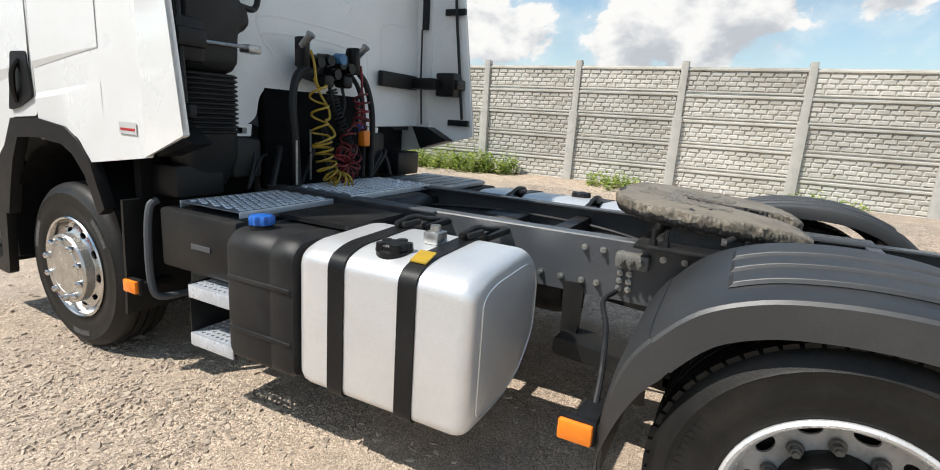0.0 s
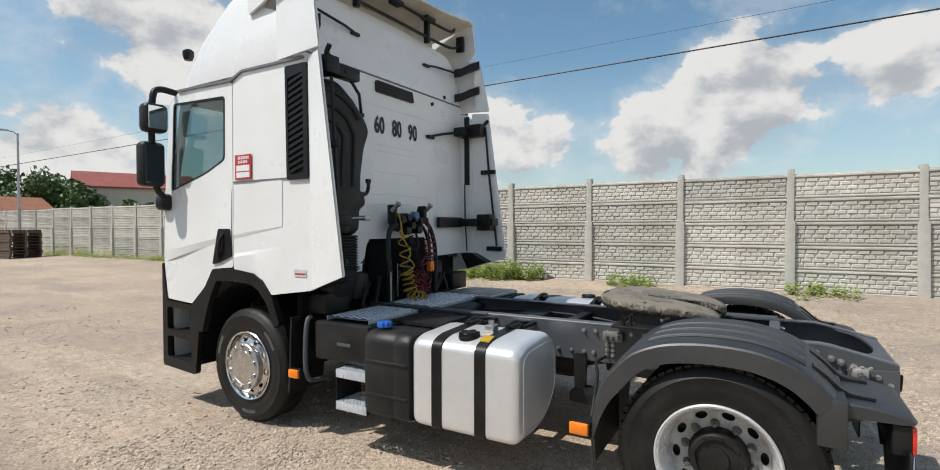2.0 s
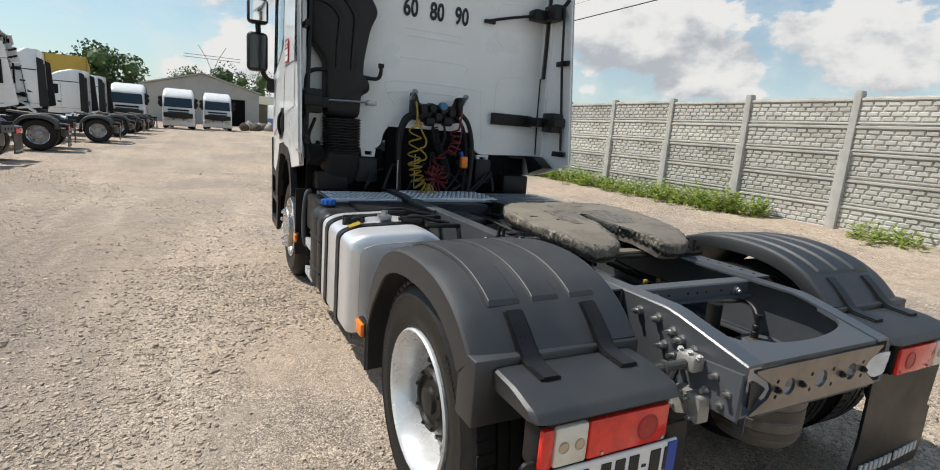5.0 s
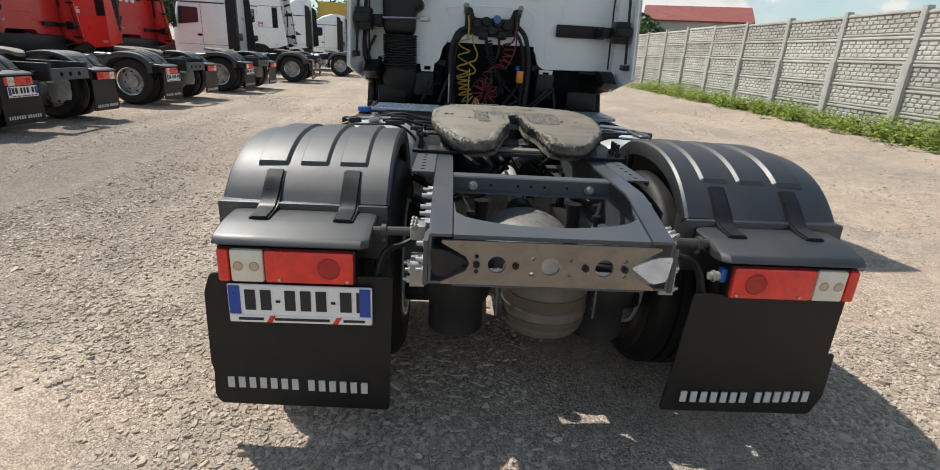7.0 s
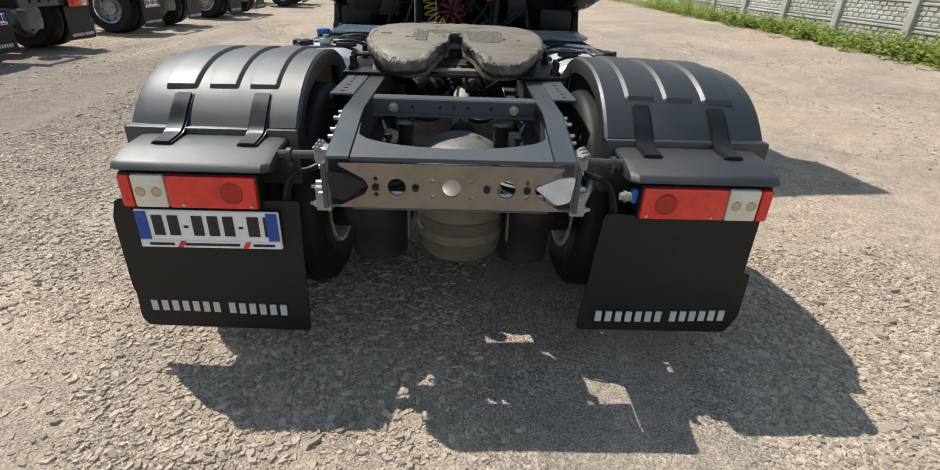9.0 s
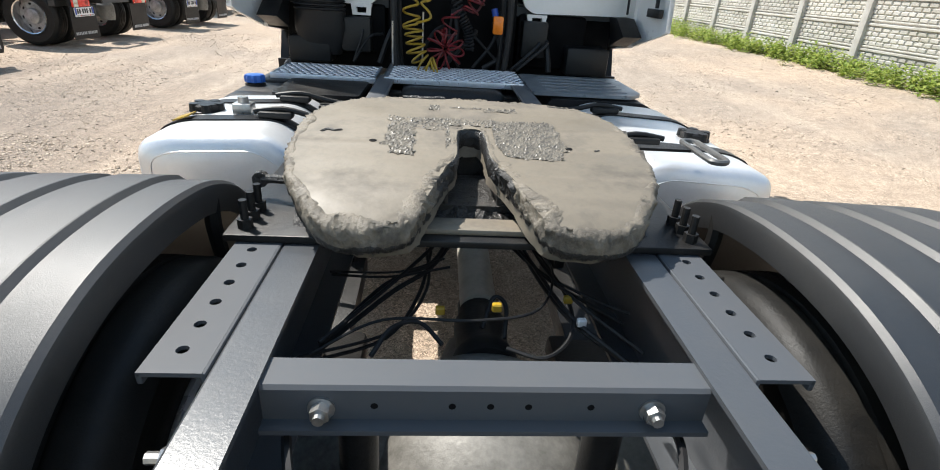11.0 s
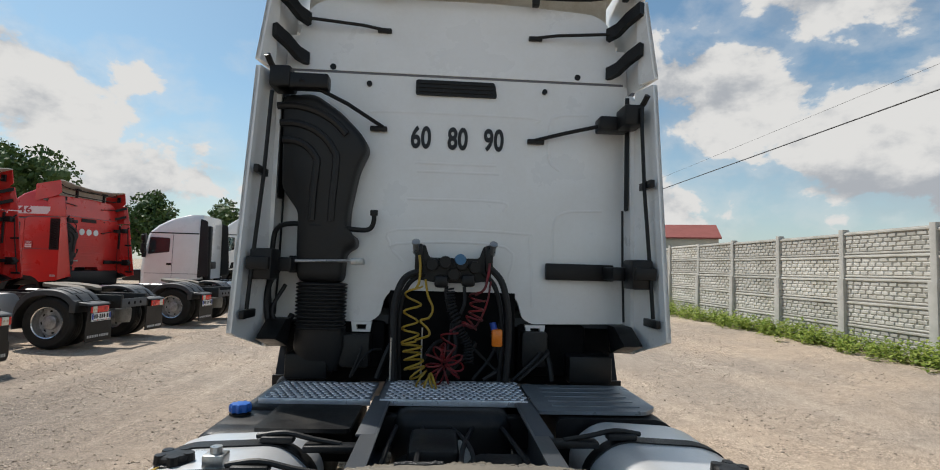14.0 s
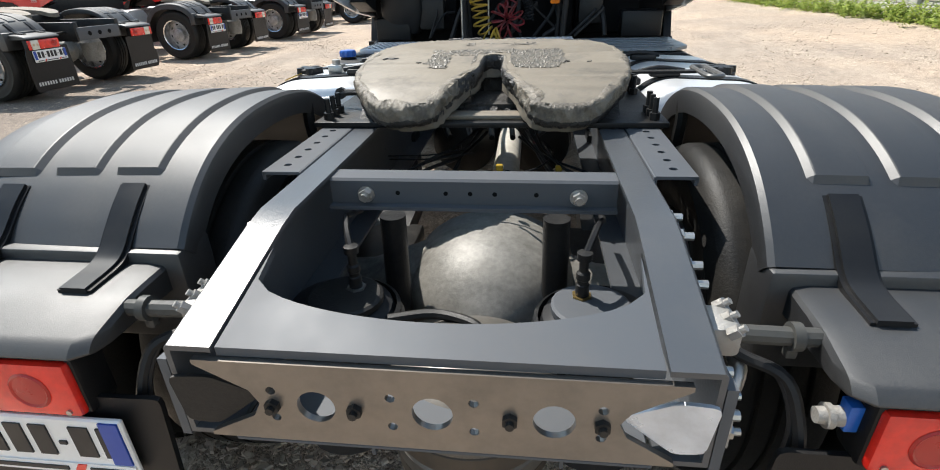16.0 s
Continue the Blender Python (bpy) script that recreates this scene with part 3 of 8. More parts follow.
def panel_mesh():
    """One cast slab: a smooth rim and courses of rough blocks in relief."""
    rng = random.Random(3)
    bm = B()
    w, h = BAY - 0.07, 0.5
    box(bm, (-0.02, 0, 0), (0.03, w, h))
    box(bm, (-0.062, 0.0, h - 0.075), (-0.019, w, h - 0.022), 0.010, 1)
    box(bm, (-0.050, 0.0, 0.004), (-0.019, w, 0.042), 0.008, 1)
    box(bm, (-0.030, 0.0, h - 0.024), (-0.019, w, h - 0.004), 0.004, 1)
    rows, rh = 4, (h - 0.135) / 4
    for r in range(rows):
        y = 0.035 - (0.10 if r % 2 else 0.0) * 1.0
        z0 = 0.052 + r * rh
        while y < w - 0.05:
            L = rng.uniform(0.175, 0.225)
            a, b = max(y, 0.03), min(y + L, w - 0.03)
            if b - a > 0.04:
                d = rng.uniform(0.020, 0.028)
                lo, hi = [(a, z0), (b, z0), (b, z0 + rh - 0.007), (a, z0 + rh - 0.007)], []
                k = 0.020
                hi = [(a + k, z0 + k * 0.8), (b - k, z0 + k * 0.8), (b - k, z0 + rh - 0.007 - k * 0.8), (a + k, z0 + rh - 0.007 - k * 0.8)]
                v0 = [bm.verts.new((-0.019, p, q)) for p, q in lo]
                v1 = [bm.verts.new((-0.019 - d + rng.uniform(-0.006, 0.006), p + rng.uniform(-0.006, 0.006), q + rng.uniform(-0.004, 0.004))) for p, q in hi]
                for i in range(4):
                    bm.faces.new((v0[i], v0[(i + 1) % 4], v1[(i + 1) % 4], v1[i]))
                bm.faces.new(v1)
            y += L + 0.006
    return bm


def build_fence():
    fence = thing("concrete_fence", "grey precast concrete panel fence with block relief", "fence", kind="structure")
    first_panel = first_post = None
    rng = random.Random(8)
    for i in range(BAYS + 1):
        y = FENCE_Y0 + i * BAY
        z = ground_height(FENCE_X - 0.1, y) - 0.02
        if first_post is None:
            bm = B()
            sec = rounded([(-0.125, -0.095), (0.09, -0.095), (0.09, 0.095), (-0.125, 0.095)], 0.014, 2)
            prism(bm, sec, XY, -0.2, 1.50)
            prism(bm, rounded([(-0.088, -0.068), (0.08, -0.068), (0.08, 0.068), (-0.088, 0.068)], 0.014, 2), XY, 1.49, 2.57)
            prism(bm, rounded([(-0.085, -0.065), (0.065, -0.065), (0.065, 0.065), (-0.085, 0.065)], 0.012, 2), XY, 2.555, 2.60)
            first_post = part("post", bm, "post", fence)
            p = first_post
        else:
            p = twin(first_post, fence)
        p.matrix_local = pose(FENCE_X + rng.uniform(-0.012, 0.012), y, z + rng.uniform(-0.03, 0.03), rng.uniform(-0.5, 0.5), rng.uniform(-0.6, 0.6), 0)
        if i == BAYS:
            break
        drop = rng.uniform(-0.03, 0.03)
        for k in range(5):
            m = pose(FENCE_X, y + 0.035, z + 0.02 + k * 0.502 + drop, rng.uniform(-0.15, 0.15), 0, 0)
            if first_panel is None:
                first_panel = part("panel", panel_mesh(), fence_panel_material(), fence)
                q = first_panel
            else:
                q = twin(first_panel, fence)
            q.matrix_local = m


def fence_panel_material():
    m = pbr("fence_slab", (0.53, 0.51, 0.465), 0.9, col2=(0.42, 0.40, 0.35), scale=2.0, fine=25, bump=0.004, bscale=70, spec=0.25, amount=0.8)
    t = m.node_tree
    b = next(n for n in t.nodes if n.type == "BSDF_PRINCIPLED")
    src = b.inputs["Base Color"].links[0].from_socket
    oi, mr, mx = t.nodes.new("ShaderNodeObjectInfo"), t.nodes.new("ShaderNodeMapRange"), t.nodes.new("ShaderNodeMix")
    mr.inputs[3].default_value, mr.inputs[4].default_value = 0.84, 1.12
    mx.data_type, mx.blend_type = "RGBA", "MULTIPLY"
    mx.inputs[0].default_value = 1.0
    t.links.new(oi.outputs["Random"], mr.inputs[0])
    t.links.new(src, mx.inputs[6])
    t.links.new(mr.outputs[0], mx.inputs[7])
    t.links.new(mx.outputs[2], b.inputs["Base Color"])
    return m


def build_weeds():
    """Nettles and grass along the foot of the fence, in clumps."""
    rng = random.Random(11)
    verts, faces = [], []

    def leaf(p, way, L, w):
        up = Vector((0, 0, 1))
        side = way.cross(up)
        side = side.normalized() if side.length > 1e-4 else Vector((1, 0, 0))
        o = len(verts)
        tip = p + way * L
        mid = p + way * L * 0.5 + Vector((0, 0, L * 0.08))
        verts.extend([p, mid + side * w, tip, mid - side * w])
        faces.append((o, o + 1, o + 2, o + 3))

    spots = []
    y = -4.0
    while y < 60:
        n = noise.noise(Vector((0.5, y * 0.35, 2)))
        dense = 1.0 if y > 5.6 else (0.0 if n < 0.02 else 0.45)
        if 5.2 < y < 7.6 or 9 < y < 14:
            dense = 1.25
        if 2.2 < y < 3.4 or -1.4 < y < -0.4:
            dense = 0.6
        if dense and rng.random() < dense:
            spots.append((FENCE_X - 0.22 - abs(rng.gauss(0, 0.30)), y, (0.22 + 0.30 * rng.random()) * (0.55 + 0.5 * min(dense, 1.2)) * (0.55 + 0.9 * max(0, 0.5 + n))))
        y += 0.045 if y < 24 else 0.12
    for x, y, h in spots:
        z0 = ground_height(x, y)
        for s in range(5):
            bx, by = x + rng.gauss(0, 0.09), y + rng.gauss(0, 0.09)
            lean = Vector((rng.gauss(0, 0.3), rng.gauss(0, 0.3), 1)).normalized()
            hh = h * rng.uniform(0.4, 1.0)
            k = 0.0
            while k < hh:
                a = rng.uniform(0, 6.28)
                way = Vector((math.cos(a), math.sin(a), rng.uniform(-0.2, 0.8))).normalized()
                leaf(Vector((bx, by, z0)) + lean * k, way, rng.uniform(0.06, 0.14), rng.uniform(0.016, 0.038))
                k += 0.035 if y < 16 else 0.07
    me = bpy.data.meshes.new("weeds")
    me.from_pydata([tuple(v) for v in verts], [], faces)
    m = pbr("weed_leaf_mix", (0.09, 0.15, 0.03), 0.5, spec=0.35)
    t = m.node_tree
    geo, ramp = t.nodes.new("ShaderNodeNewGeometry"), t.nodes.new("ShaderNodeValToRGB")
    ramp.color_ramp.elements[0].color, ramp.color_ramp.elements[1].color = (0.15, 0.24, 0.035, 1), (0.44, 0.50, 0.13, 1)
    b = next(n for n in t.nodes if n.type == "BSDF_PRINCIPLED")
    t.links.new(geo.outputs["Random Per Island"], ramp.inputs[0])
    t.links.new(ramp.outputs[0], b.inputs["Base Color"])
    tr, ad = t.nodes.new("ShaderNodeBsdfTranslucent"), t.nodes.new("ShaderNodeMixShader")
    ad.inputs[0].default_value = 0.42
    t.links.new(ramp.outputs[0], tr.inputs[0])
    o = next(n for n in t.nodes if n.type == "OUTPUT_MATERIAL")
    t.links.new(b.outputs[0], ad.inputs[1])
    t.links.new(tr.outputs[0], ad.inputs[2])
    t.links.new(ad.outputs[0], o.inputs[0])
    me.materials.append(m)
    tagged(new("weeds", me), "green nettles and grass along the fence foot", "weeds", kind="stuff")

# ---- the tractor unit: x to its right, y ahead, rear axle at the origin ----
RAIL_TOP = 1.01


def tyre_bm(seg=56, drive=True):
    bm = B()
    lathe(bm, [(0.292, 0.045), (0.297, 0.022), (0.312, 0.012), (0.33, 0.012), (0.345, 0.004), (0.385, 0.0), (0.43, 0.004), (0.436, 0.001), (0.444, 0.007), (0.468, 0.018),
               (0.488, 0.036), (0.496, 0.056), (0.497, 0.098), (0.486, 0.100), (0.486, 0.110), (0.498, 0.112), (0.499, 0.150), (0.487, 0.152), (0.487, 0.162), (0.499, 0.164),
               (0.498, 0.204), (0.486, 0.206), (0.486, 0.216), (0.497, 0.218), (0.496, 0.258), (0.488, 0.278), (0.444, 0.306), (0.385, 0.312), (0.312, 0.300), (0.292, 0.27)], "x", seg=seg)
    return bm


def lugs_bm(n=64):
    """Shoulder blocks of a drive tyre."""
    bm = B()
    for i in range(n):
        a = 2 * math.pi * i / n
        for x0, x1, tw in ((0.03, 0.100, 0.010), (0.214, 0.284, -0.010)):
            vs = box(bm, (x0, -0.0185, 0.466), (x1, 0.0185, 0.5005))
            for v in vs:
                if v.co.z < 0.48:
                    v.co.x += 0.01 if x0 < 0.1 else -0.01
                v.co.y += (v.co.x - x0) * tw * 8
            bmesh.ops.rotate(bm, verts=vs, cent=(0, 0, 0), matrix=Matrix.Rotation(a, 3, "X"))
    return bm


def text_ring(bm, r, x, spans):
    """Raised lettering on the sidewall as plain bars."""
    for a0, n, step in spans:
        for k in range(n):
            vs = box(bm, (x - 0.002, -0.008, r - 0.016), (x + 0.004, 0.008, r + 0.016))
            bmesh.ops.rotate(bm, verts=vs, cent=(0, 0, 0), matrix=Matrix.Rotation(a0 + k * step, 3, "X"))


def disc_with_holes(bm, r_out, r_in, r_holes, n, hw, hh, x0, x1, turn=0.0):
    holes = []
    for i in range(n):
        a = 2 * math.pi * (i + 0.5) / n + turn
        c, s = math.cos(a), math.sin(a)
        holes.append([(c * (r_holes + hh * math.cos(t)) - s * hw * math.sin(t), s * (r_holes + hh * math.cos(t)) + c * hw * math.sin(t))
                      for t in [2 * math.pi * k / 12 for k in range(12)]])
    if r_in:
        holes.append(circle(0, 0, r_in, 32))
    prism(bm, circle(0, 0, r_out, 48), YZ, x0, x1, holes)


def rear_wheel(parent, seg=56):
    """An outer drive wheel: x = 0 is the outer sidewall, x runs inwards."""
    w = part("wheel", tyre_bm(seg), "rubber", parent, "dusty drive tyre")
    part("tread", lugs_bm(), "rubber", w)["kind"] = "stuff"
    bm = B()
    text_ring(bm, 0.40, 0.002, [(0.5, 8, 0.055), (2.6, 8, 0.055), (4.6, 8, 0.055)])
    part("sidewall_lettering", bm, "rubber", w)["kind"] = "stuff"
    bm = B()
    lathe(bm, [(0.292, 0.05), (0.302, 0.020), (0.303, 0.006), (0.296, -0.002), (0.288, 0.002), (0.281, 0.012), (0.262, 0.050), (0.254, 0.085), (0.248, 0.12), (0.243, 0.16), (0.25, 0.17), (0.292, 0.07)], "x", seg=64)
    part("rim", bm, "rim_lip", w, "wide silver rim")
    bm = B()
    disc_with_holes(bm, 0.246, 0.09, 0.212, 10, 0.033, 0.020, 0.148, 0.160)
    part("wheel_disc", bm, "disc_dark", w, "dull silver wheel disc")
    for i in range(10):
        a = 2 * math.pi * i / 10
        bm = B()
        c, s = 0.1675 * math.cos(a), 0.1675 * math.sin(a)
        cyl(bm, (0.140, c, s), (0.128, c, s), 0.024, 0.021, 12)
        cyl(bm, (0.128, c, s), (0.108, c, s), 0.017, 0.016, 6)
        cyl(bm, (0.108, c, s), (0.098, c, s), 0.010, 0.009, 8)
        part("wheel_nut", bm, "handle_grey", w)
    bm = B()
    lathe(bm, [(0.149, 0.146), (0.145, 0.10), (0.132, 0.07), (0.125, 0.062), (0.105, 0.06), (0.10, 0.075), (0.06, 0.072), (0.055, 0.055), (0.02, 0.05), (0.0, 0.05)], "x", seg=40)
    for i in range(8):
        a = 2 * math.pi * i / 8
        bolt(bm, (0.062, 0.115 * math.cos(a), 0.115 * math.sin(a)), (-1, 0, 0), 0.009, 0.008, 0.004)
    part("hub", bm, "hub_dark", w, "greasy black axle hub")
    bm = B()
    lathe(bm, [(0.24, 0.20), (0.0, 0.20)], "x", seg=32)
    part("brake_drum", bm, "hub_dark", w)
    return w


def front_wheel(parent):
    w = part("wheel", tyre_bm(64), "rubber", parent, "dusty steering tyre with raised lettering")
    bm = B()
    text_ring(bm, 0.40, 0.001, [(0.55, 9, 0.05), (2.75, 9, 0.05), (4.75, 9, 0.05)])
    part("sidewall_lettering", bm, "tyremark", w, "worn grey sidewall lettering")["kind"] = "stuff"
    bm = B()
    lathe(bm, [(0.292, 0.05), (0.302, 0.020), (0.303, 0.006), (0.296, -0.002), (0.286, 0.004), (0.280, 0.03), (0.274, 0.07), (0.262, 0.075), (0.248, 0.055), (0.240, 0.04), (0.25, 0.09), (0.292, 0.07)], "x", seg=64)
    part("rim", bm, "alloy", w, "polished alloy rim")
    bm = B()
    disc_with_holes(bm, 0.252, 0.10, 0.222, 10, 0.026, 0.014, 0.030, 0.045, 0.31)
    for v in bm.verts:
        v.co.x -= max(0, (0.235 - math.hypot(v.co.y, v.co.z))) * 0.55
    part("wheel_disc", bm, "alloy", w, "polished wheel disc with hand holes")
    bm = B()
    lathe(bm, [(0.205, 0.02), (0.205, -0.030), (0.198, -0.040), (0.150, -0.042), (0.146, -0.038), (0.140, -0.044), (0.0, -0.046)], "x", seg=48)
    part("hub_cover", bm, "hubcap", w, "worn metal hub cover")
    for i in range(10):
        a = 2 * math.pi * i / 10 + 0.2
        bm = B()
        c, s = 0.172 * math.cos(a), 0.172 * math.sin(a)
        lathe(bm, [(0.021, -0.038), (0.021, -0.052), (0.017, -0.064), (0.009, -0.070), (0.0, -0.071)], "x", (0, c, s), 12)
        part("nut_cap", bm, "alloy", w, "chrome nut cap")
    return w


FENDER_LINE = [(0.655, 0.36), (0.66, 0.52), (0.648, 0.68), (0.612, 0.82), (0.545, 0.93), (0.43, 1.045), (0.28, 1.112), (0.12, 1.139), (-0.04, 1.143), (-0.18, 1.129), (-0.30, 1.095), (-0.395, 1.046), (-0.47, 0.985), (-0.522, 0.928)]


def fender_path(n=5):
    return [(p.y, p.z) for p in smooth_path([(0, y, z) for y, z in FENDER_LINE], n)]


def fender_normals(P):
    out = []
    for i in range(len(P)):
        a, b = P[max(i - 1, 0)], P[min(i + 1, len(P) - 1)]
        d = Vector((b[0] - a[0], b[1] - a[1])).normalized()
        out.append(Vector((-d.y, d.x)) * -1)
    return out


def fender(parent, sx, material="fender"):
    P = fender_path()
    N = fender_normals(P)
    sec = [(0.605, -0.075), (0.598, -0.02), (0.602, -0.008), (0.613, 0.0), (0.80, -0.004), (1.00, -0.009), (1.12, -0.014), (1.20, -0.020), (1.240, -0.025), (1.256, -0.030), (1.2635, -0.040), (1.268, -0.130),
           (1.258, -0.132), (1.252, -0.048), (1.235, -0.038), (1.195, -0.033), (1.08, -0.024), (0.625, -0.014), (0.615, -0.075)]

    def sag(x):
        return 0.022 * max(0.0, x - 0.62)

    def shell(pick, lift, name, par, label=""):
        bm = B()
        loops = []
        for i in pick:
            (y, z), n = P[i], N[i]
            k = 1.0 if z > 0.86 or y < 0 else max(0.3, (z - 0.36) / 0.5)
            loops.append([(sx * x, y + n.x * (o * (k if o < -0.1 else 1) + lift), z + n.y * (o * (k if o < -0.1 else 1) + lift)) for x, o in sec])
        rings(bm, loops)
        return part(name, bm, material, par, label, sharp=28)
    cut = [i for i, (y, z) in enumerate(P) if y > 0 and z < 0.915][-1]
    fd = shell(range(cut, len(P)), 0.0, "mudguard", parent, "matt black plastic mudguard with raised bands")
    shell(range(0, cut + 2), 0.004, "front_section", fd)
    span = [i for i, (y, z) in enumerate(P) if y > -0.392 and (y < 0.37 and z > 0.9)]
    for c0, c1 in ((0.712, 0.815), (0.872, 0.975), (1.035, 1.145)):
        bm = B()
        loops = []
        for i in span:
            (y, z), n = P[i], N[i]
            h = 0.011
            loops.append([(sx * a, y + n.x * (b - sag(a)), z + n.y * (b - sag(a))) for a, b in ((c0 - 0.014, -0.002), (c0, h - 0.001), (c0 + 0.003, h), (c1 - 0.002, h), (c1, h - 0.002), (c1 + 0.004, -0.002))])
        # sloping ends
        for e in (0, -1):
            (y, z), n = P[span[e]], N[span[e]]
            t = Vector((-n.y, n.x)) * (0.016 if e else -0.016)
            end = [(sx * a, y + t.x - n.x * (0.002 + sag(a)), z + t.y - n.y * (0.002 + sag(a))) for a in (c0 - 0.012, c0 - 0.003, c0 + 0.003, c1 - 0.003, c1 + 0.001, c1 + 0.003)]
            loops = loops + [end] if e else [end] + loops
        rings(bm, loops)
        part("raised_band", bm, material, fd, sharp=14)
    # lower rear panel under the joint, and the shelf over the lamp
    bm = B()
    box(bm, (sx * 0.602, -0.538, 0.70), (sx * 1.264, -0.42, 0.924), 0.010, 2)
    part("rear_panel", bm, material, fd)
    bm = B()
    prof = rounded([(-0.515, 0.900), (-0.665, 0.892), (-0.775, 0.866), (-0.797, 0.842), (-0.78, 0.834), (-0.515, 0.834)], [0.006, 0.03, 0.02, 0.012, 0.01, 0.01], 3)
    loops = []
    for x, k in ((0.640, 0.80), (0.646, 0.92), (0.672, 1.0), (1.155, 1.0), (1.19, 0.96), (1.20, 0.86)):
        loops.append([(sx * x, -0.52 + (y + 0.52) * k, 0.83 + (z - 0.83) * k) for y, z in prof])
    rings(bm, loops)
    part("lamp_shelf", bm, material, fd, "black plastic shelf over the rear lamp", sharp=22)
    for cx in (0.757, 1.066):
        path = smooth_path([(sx * cx, y, z) for y, z in ((-0.410, 1.034 - sag(cx)), (-0.455, 0.999 - sag(cx)), (-0.500, 0.956 - sag(cx)), (-0.532, 0.922), (-0.570, 0.905), (-0.655, 0.897))], 4)
        bm = B()
        strip(bm, [(p.x, p.y + 0.002, p.z - 0.004) for p in path], 0.074, 0.012)
        st = part("strap", bm, "black", fd, "rubber retaining strap", sharp=30)
        bm = B()
        strip(bm, path, 0.056, 0.016)
        part("strap_band", bm, "strap", st, sharp=30)
        for k in range(4):
            bm = B()
            box(bm, (sx * cx - 0.020, -0.646 + k * 0.016, 0.898 - (3 - k) * 0.0014), (sx * cx + 0.020, -0.638 + k * 0.016, 0.9078 - (3 - k) * 0.0014))
            part("slot", bm, "shadegap", st)
    return fd


def mudflap(parent, sx):
    bm = B()
    if sx < 0:
        poly = [(0.560, 0.72), (1.215, 0.72), (1.245, 0.64), (1.258, 0.34), (1.250, 0.30), (1.256, 0.19), (1.235, 0.150), (0.570, 0.148), (0.566, 0.40)]
    else:
        poly = [(0.575, 0.70), (1.172, 0.70), (1.180, 0.44), (1.208, 0.45), (1.212, 0.245), (1.168, 0.164), (0.530, 0.176), (0.548, 0.40)]
    poly = rounded([(sx * x, z) for x, z in poly], 0.015, 2)
    prism(bm, poly, lambda u, v, d: (u, d + 0.012 * math.sin((u + v) * 5), v), -0.762, -0.750)
    fl = part("mudflap", bm, "black", parent, "black rubber mudflap with grey lettering", sharp=50)
    # the maker's lettering as plain bars
    x = -1.200 if sx < 0 else 0.600
    bm = B()
    for n, gap in ((7, 0.022), (6, 0)):
        for k in range(n):
            yy = -0.766 + 0.012 * math.sin((x + 0.25) * 5)
            box(bm, (x, yy - 0.002, 0.226), (x + 0.025, yy + 0.004, 0.274))
            x += 0.0415
        x += gap
    part("lettering", bm, "letter", fl, "pale grey printed bars")["kind"] = "stuff"
    return fl


def tail_lamp(parent, sx):
    bm = B()
    box(bm, (sx * 0.69, -0.775, 0.69), (sx * 1.182, -0.70, 0.828), 0.012)
    lamp = part("tail_lamp", bm, "black", parent, "red and white rear lamp cluster")
    spans = (("red_lens", 0.697, 1.012, "redlens"), ("white_lens", 1.015, 1.132, "whitelens"), ("red_lens", 1.135, 1.177, "redlens"))
    for nm, a, b, mt in spans:
        bm = B()
        box(bm, (sx * a, -0.790, 0.697), (sx * b, -0.765, 0.822), 0.010)
        part(nm, bm, mt, lamp)
    for cx, r in ((0.785, 0.042), (1.046, 0.018), (1.102, 0.018)):
        bm = B()
        lathe(bm, [(r, -0.791), (r * 0.9, -0.794), (r * 0.8, -0.7915), (r * 0.5, -0.7925), (0, -0.793)], "y", (sx * cx, 0, 0.760), 20)
        part("reflector", bm, "deepred" if r > 0.03 else "faintlamp", lamp)
    for cx in (0.72, 0.96):
        bm = B()
        cyl(bm, (sx * cx, -0.788, 0.712), (sx * cx, -0.794, 0.712), 0.006, seg=8)
        part("screw", bm, "steel", lamp)
    return lamp


def number_plate(parent):
    bm = B()
    box(bm, (-1.155, -0.785, 0.520), (-0.635, -0.772, 0.672), 0.004, 1)
    pl = part("number_plate", bm, "plate", parent, "white number plate in an advertising holder")
    for a, b in ((-1.150, -1.110), (-0.680, -0.640)):
        bm = B()
        box(bm, (a, -0.789, 0.556), (b, -0.784, 0.668))
        part("blue_band", bm, "plateblue", pl)
    bm = B()
    x = -1.098
    for w, gap in ((0.047, 0.009), (0.047, 0.012), (0.016, 0.012), (0.047, 0.009), (0.047, 0.009), (0.047, 0.012), (0.016, 0.012), (0.052, 0.008), (0.047, 0)):
        if w < 0.02:
            box(bm, (x, -0.7885, 0.604), (x + w, -0.784, 0.613))
        else:
            box(bm, (x + w * 0.1, -0.7885, 0.573), (x + w * 0.9, -0.784, 0.653))
        x += w + gap
    part("plate_lettering", bm, "digit", pl)["kind"] = "stuff"
    bm = B()
    box(bm, (-1.152, -0.788, 0.523), (-0.638, -0.784, 0.551))
    ho = part("plate_holder", bm, "plate", pl)
    bm = B()
    for a, b, z in ((-1.12, -1.03, 0.537), (-0.99, -0.79, 0.537), (-0.74, -0.66, 0.537)):
        box(bm, (a, -0.7905, z - 0.005), (b, -0.787, z + 0.005))
    part("printed_lettering", bm, "digit", pl)["kind"] = "stuff"
    for a in (-1.02, -0.78):
        bm = B()
        prism(bm, [(a, 0.524), (a + 0.02, 0.524), (a + 0.035, 0.550), (a + 0.015, 0.550)], XZ, -0.7905, -0.787)
        part("red_stripe", bm, "redlens", pl)
    for ob in (pl, *pl.children):
        ob.data.transform(Matrix.Translation((0.002, 0, 0.014)))
    return pl


def rail_top(y):
    return RAIL_TOP if y > -0.50 else RAIL_TOP - (-0.50 - y) * 0.24


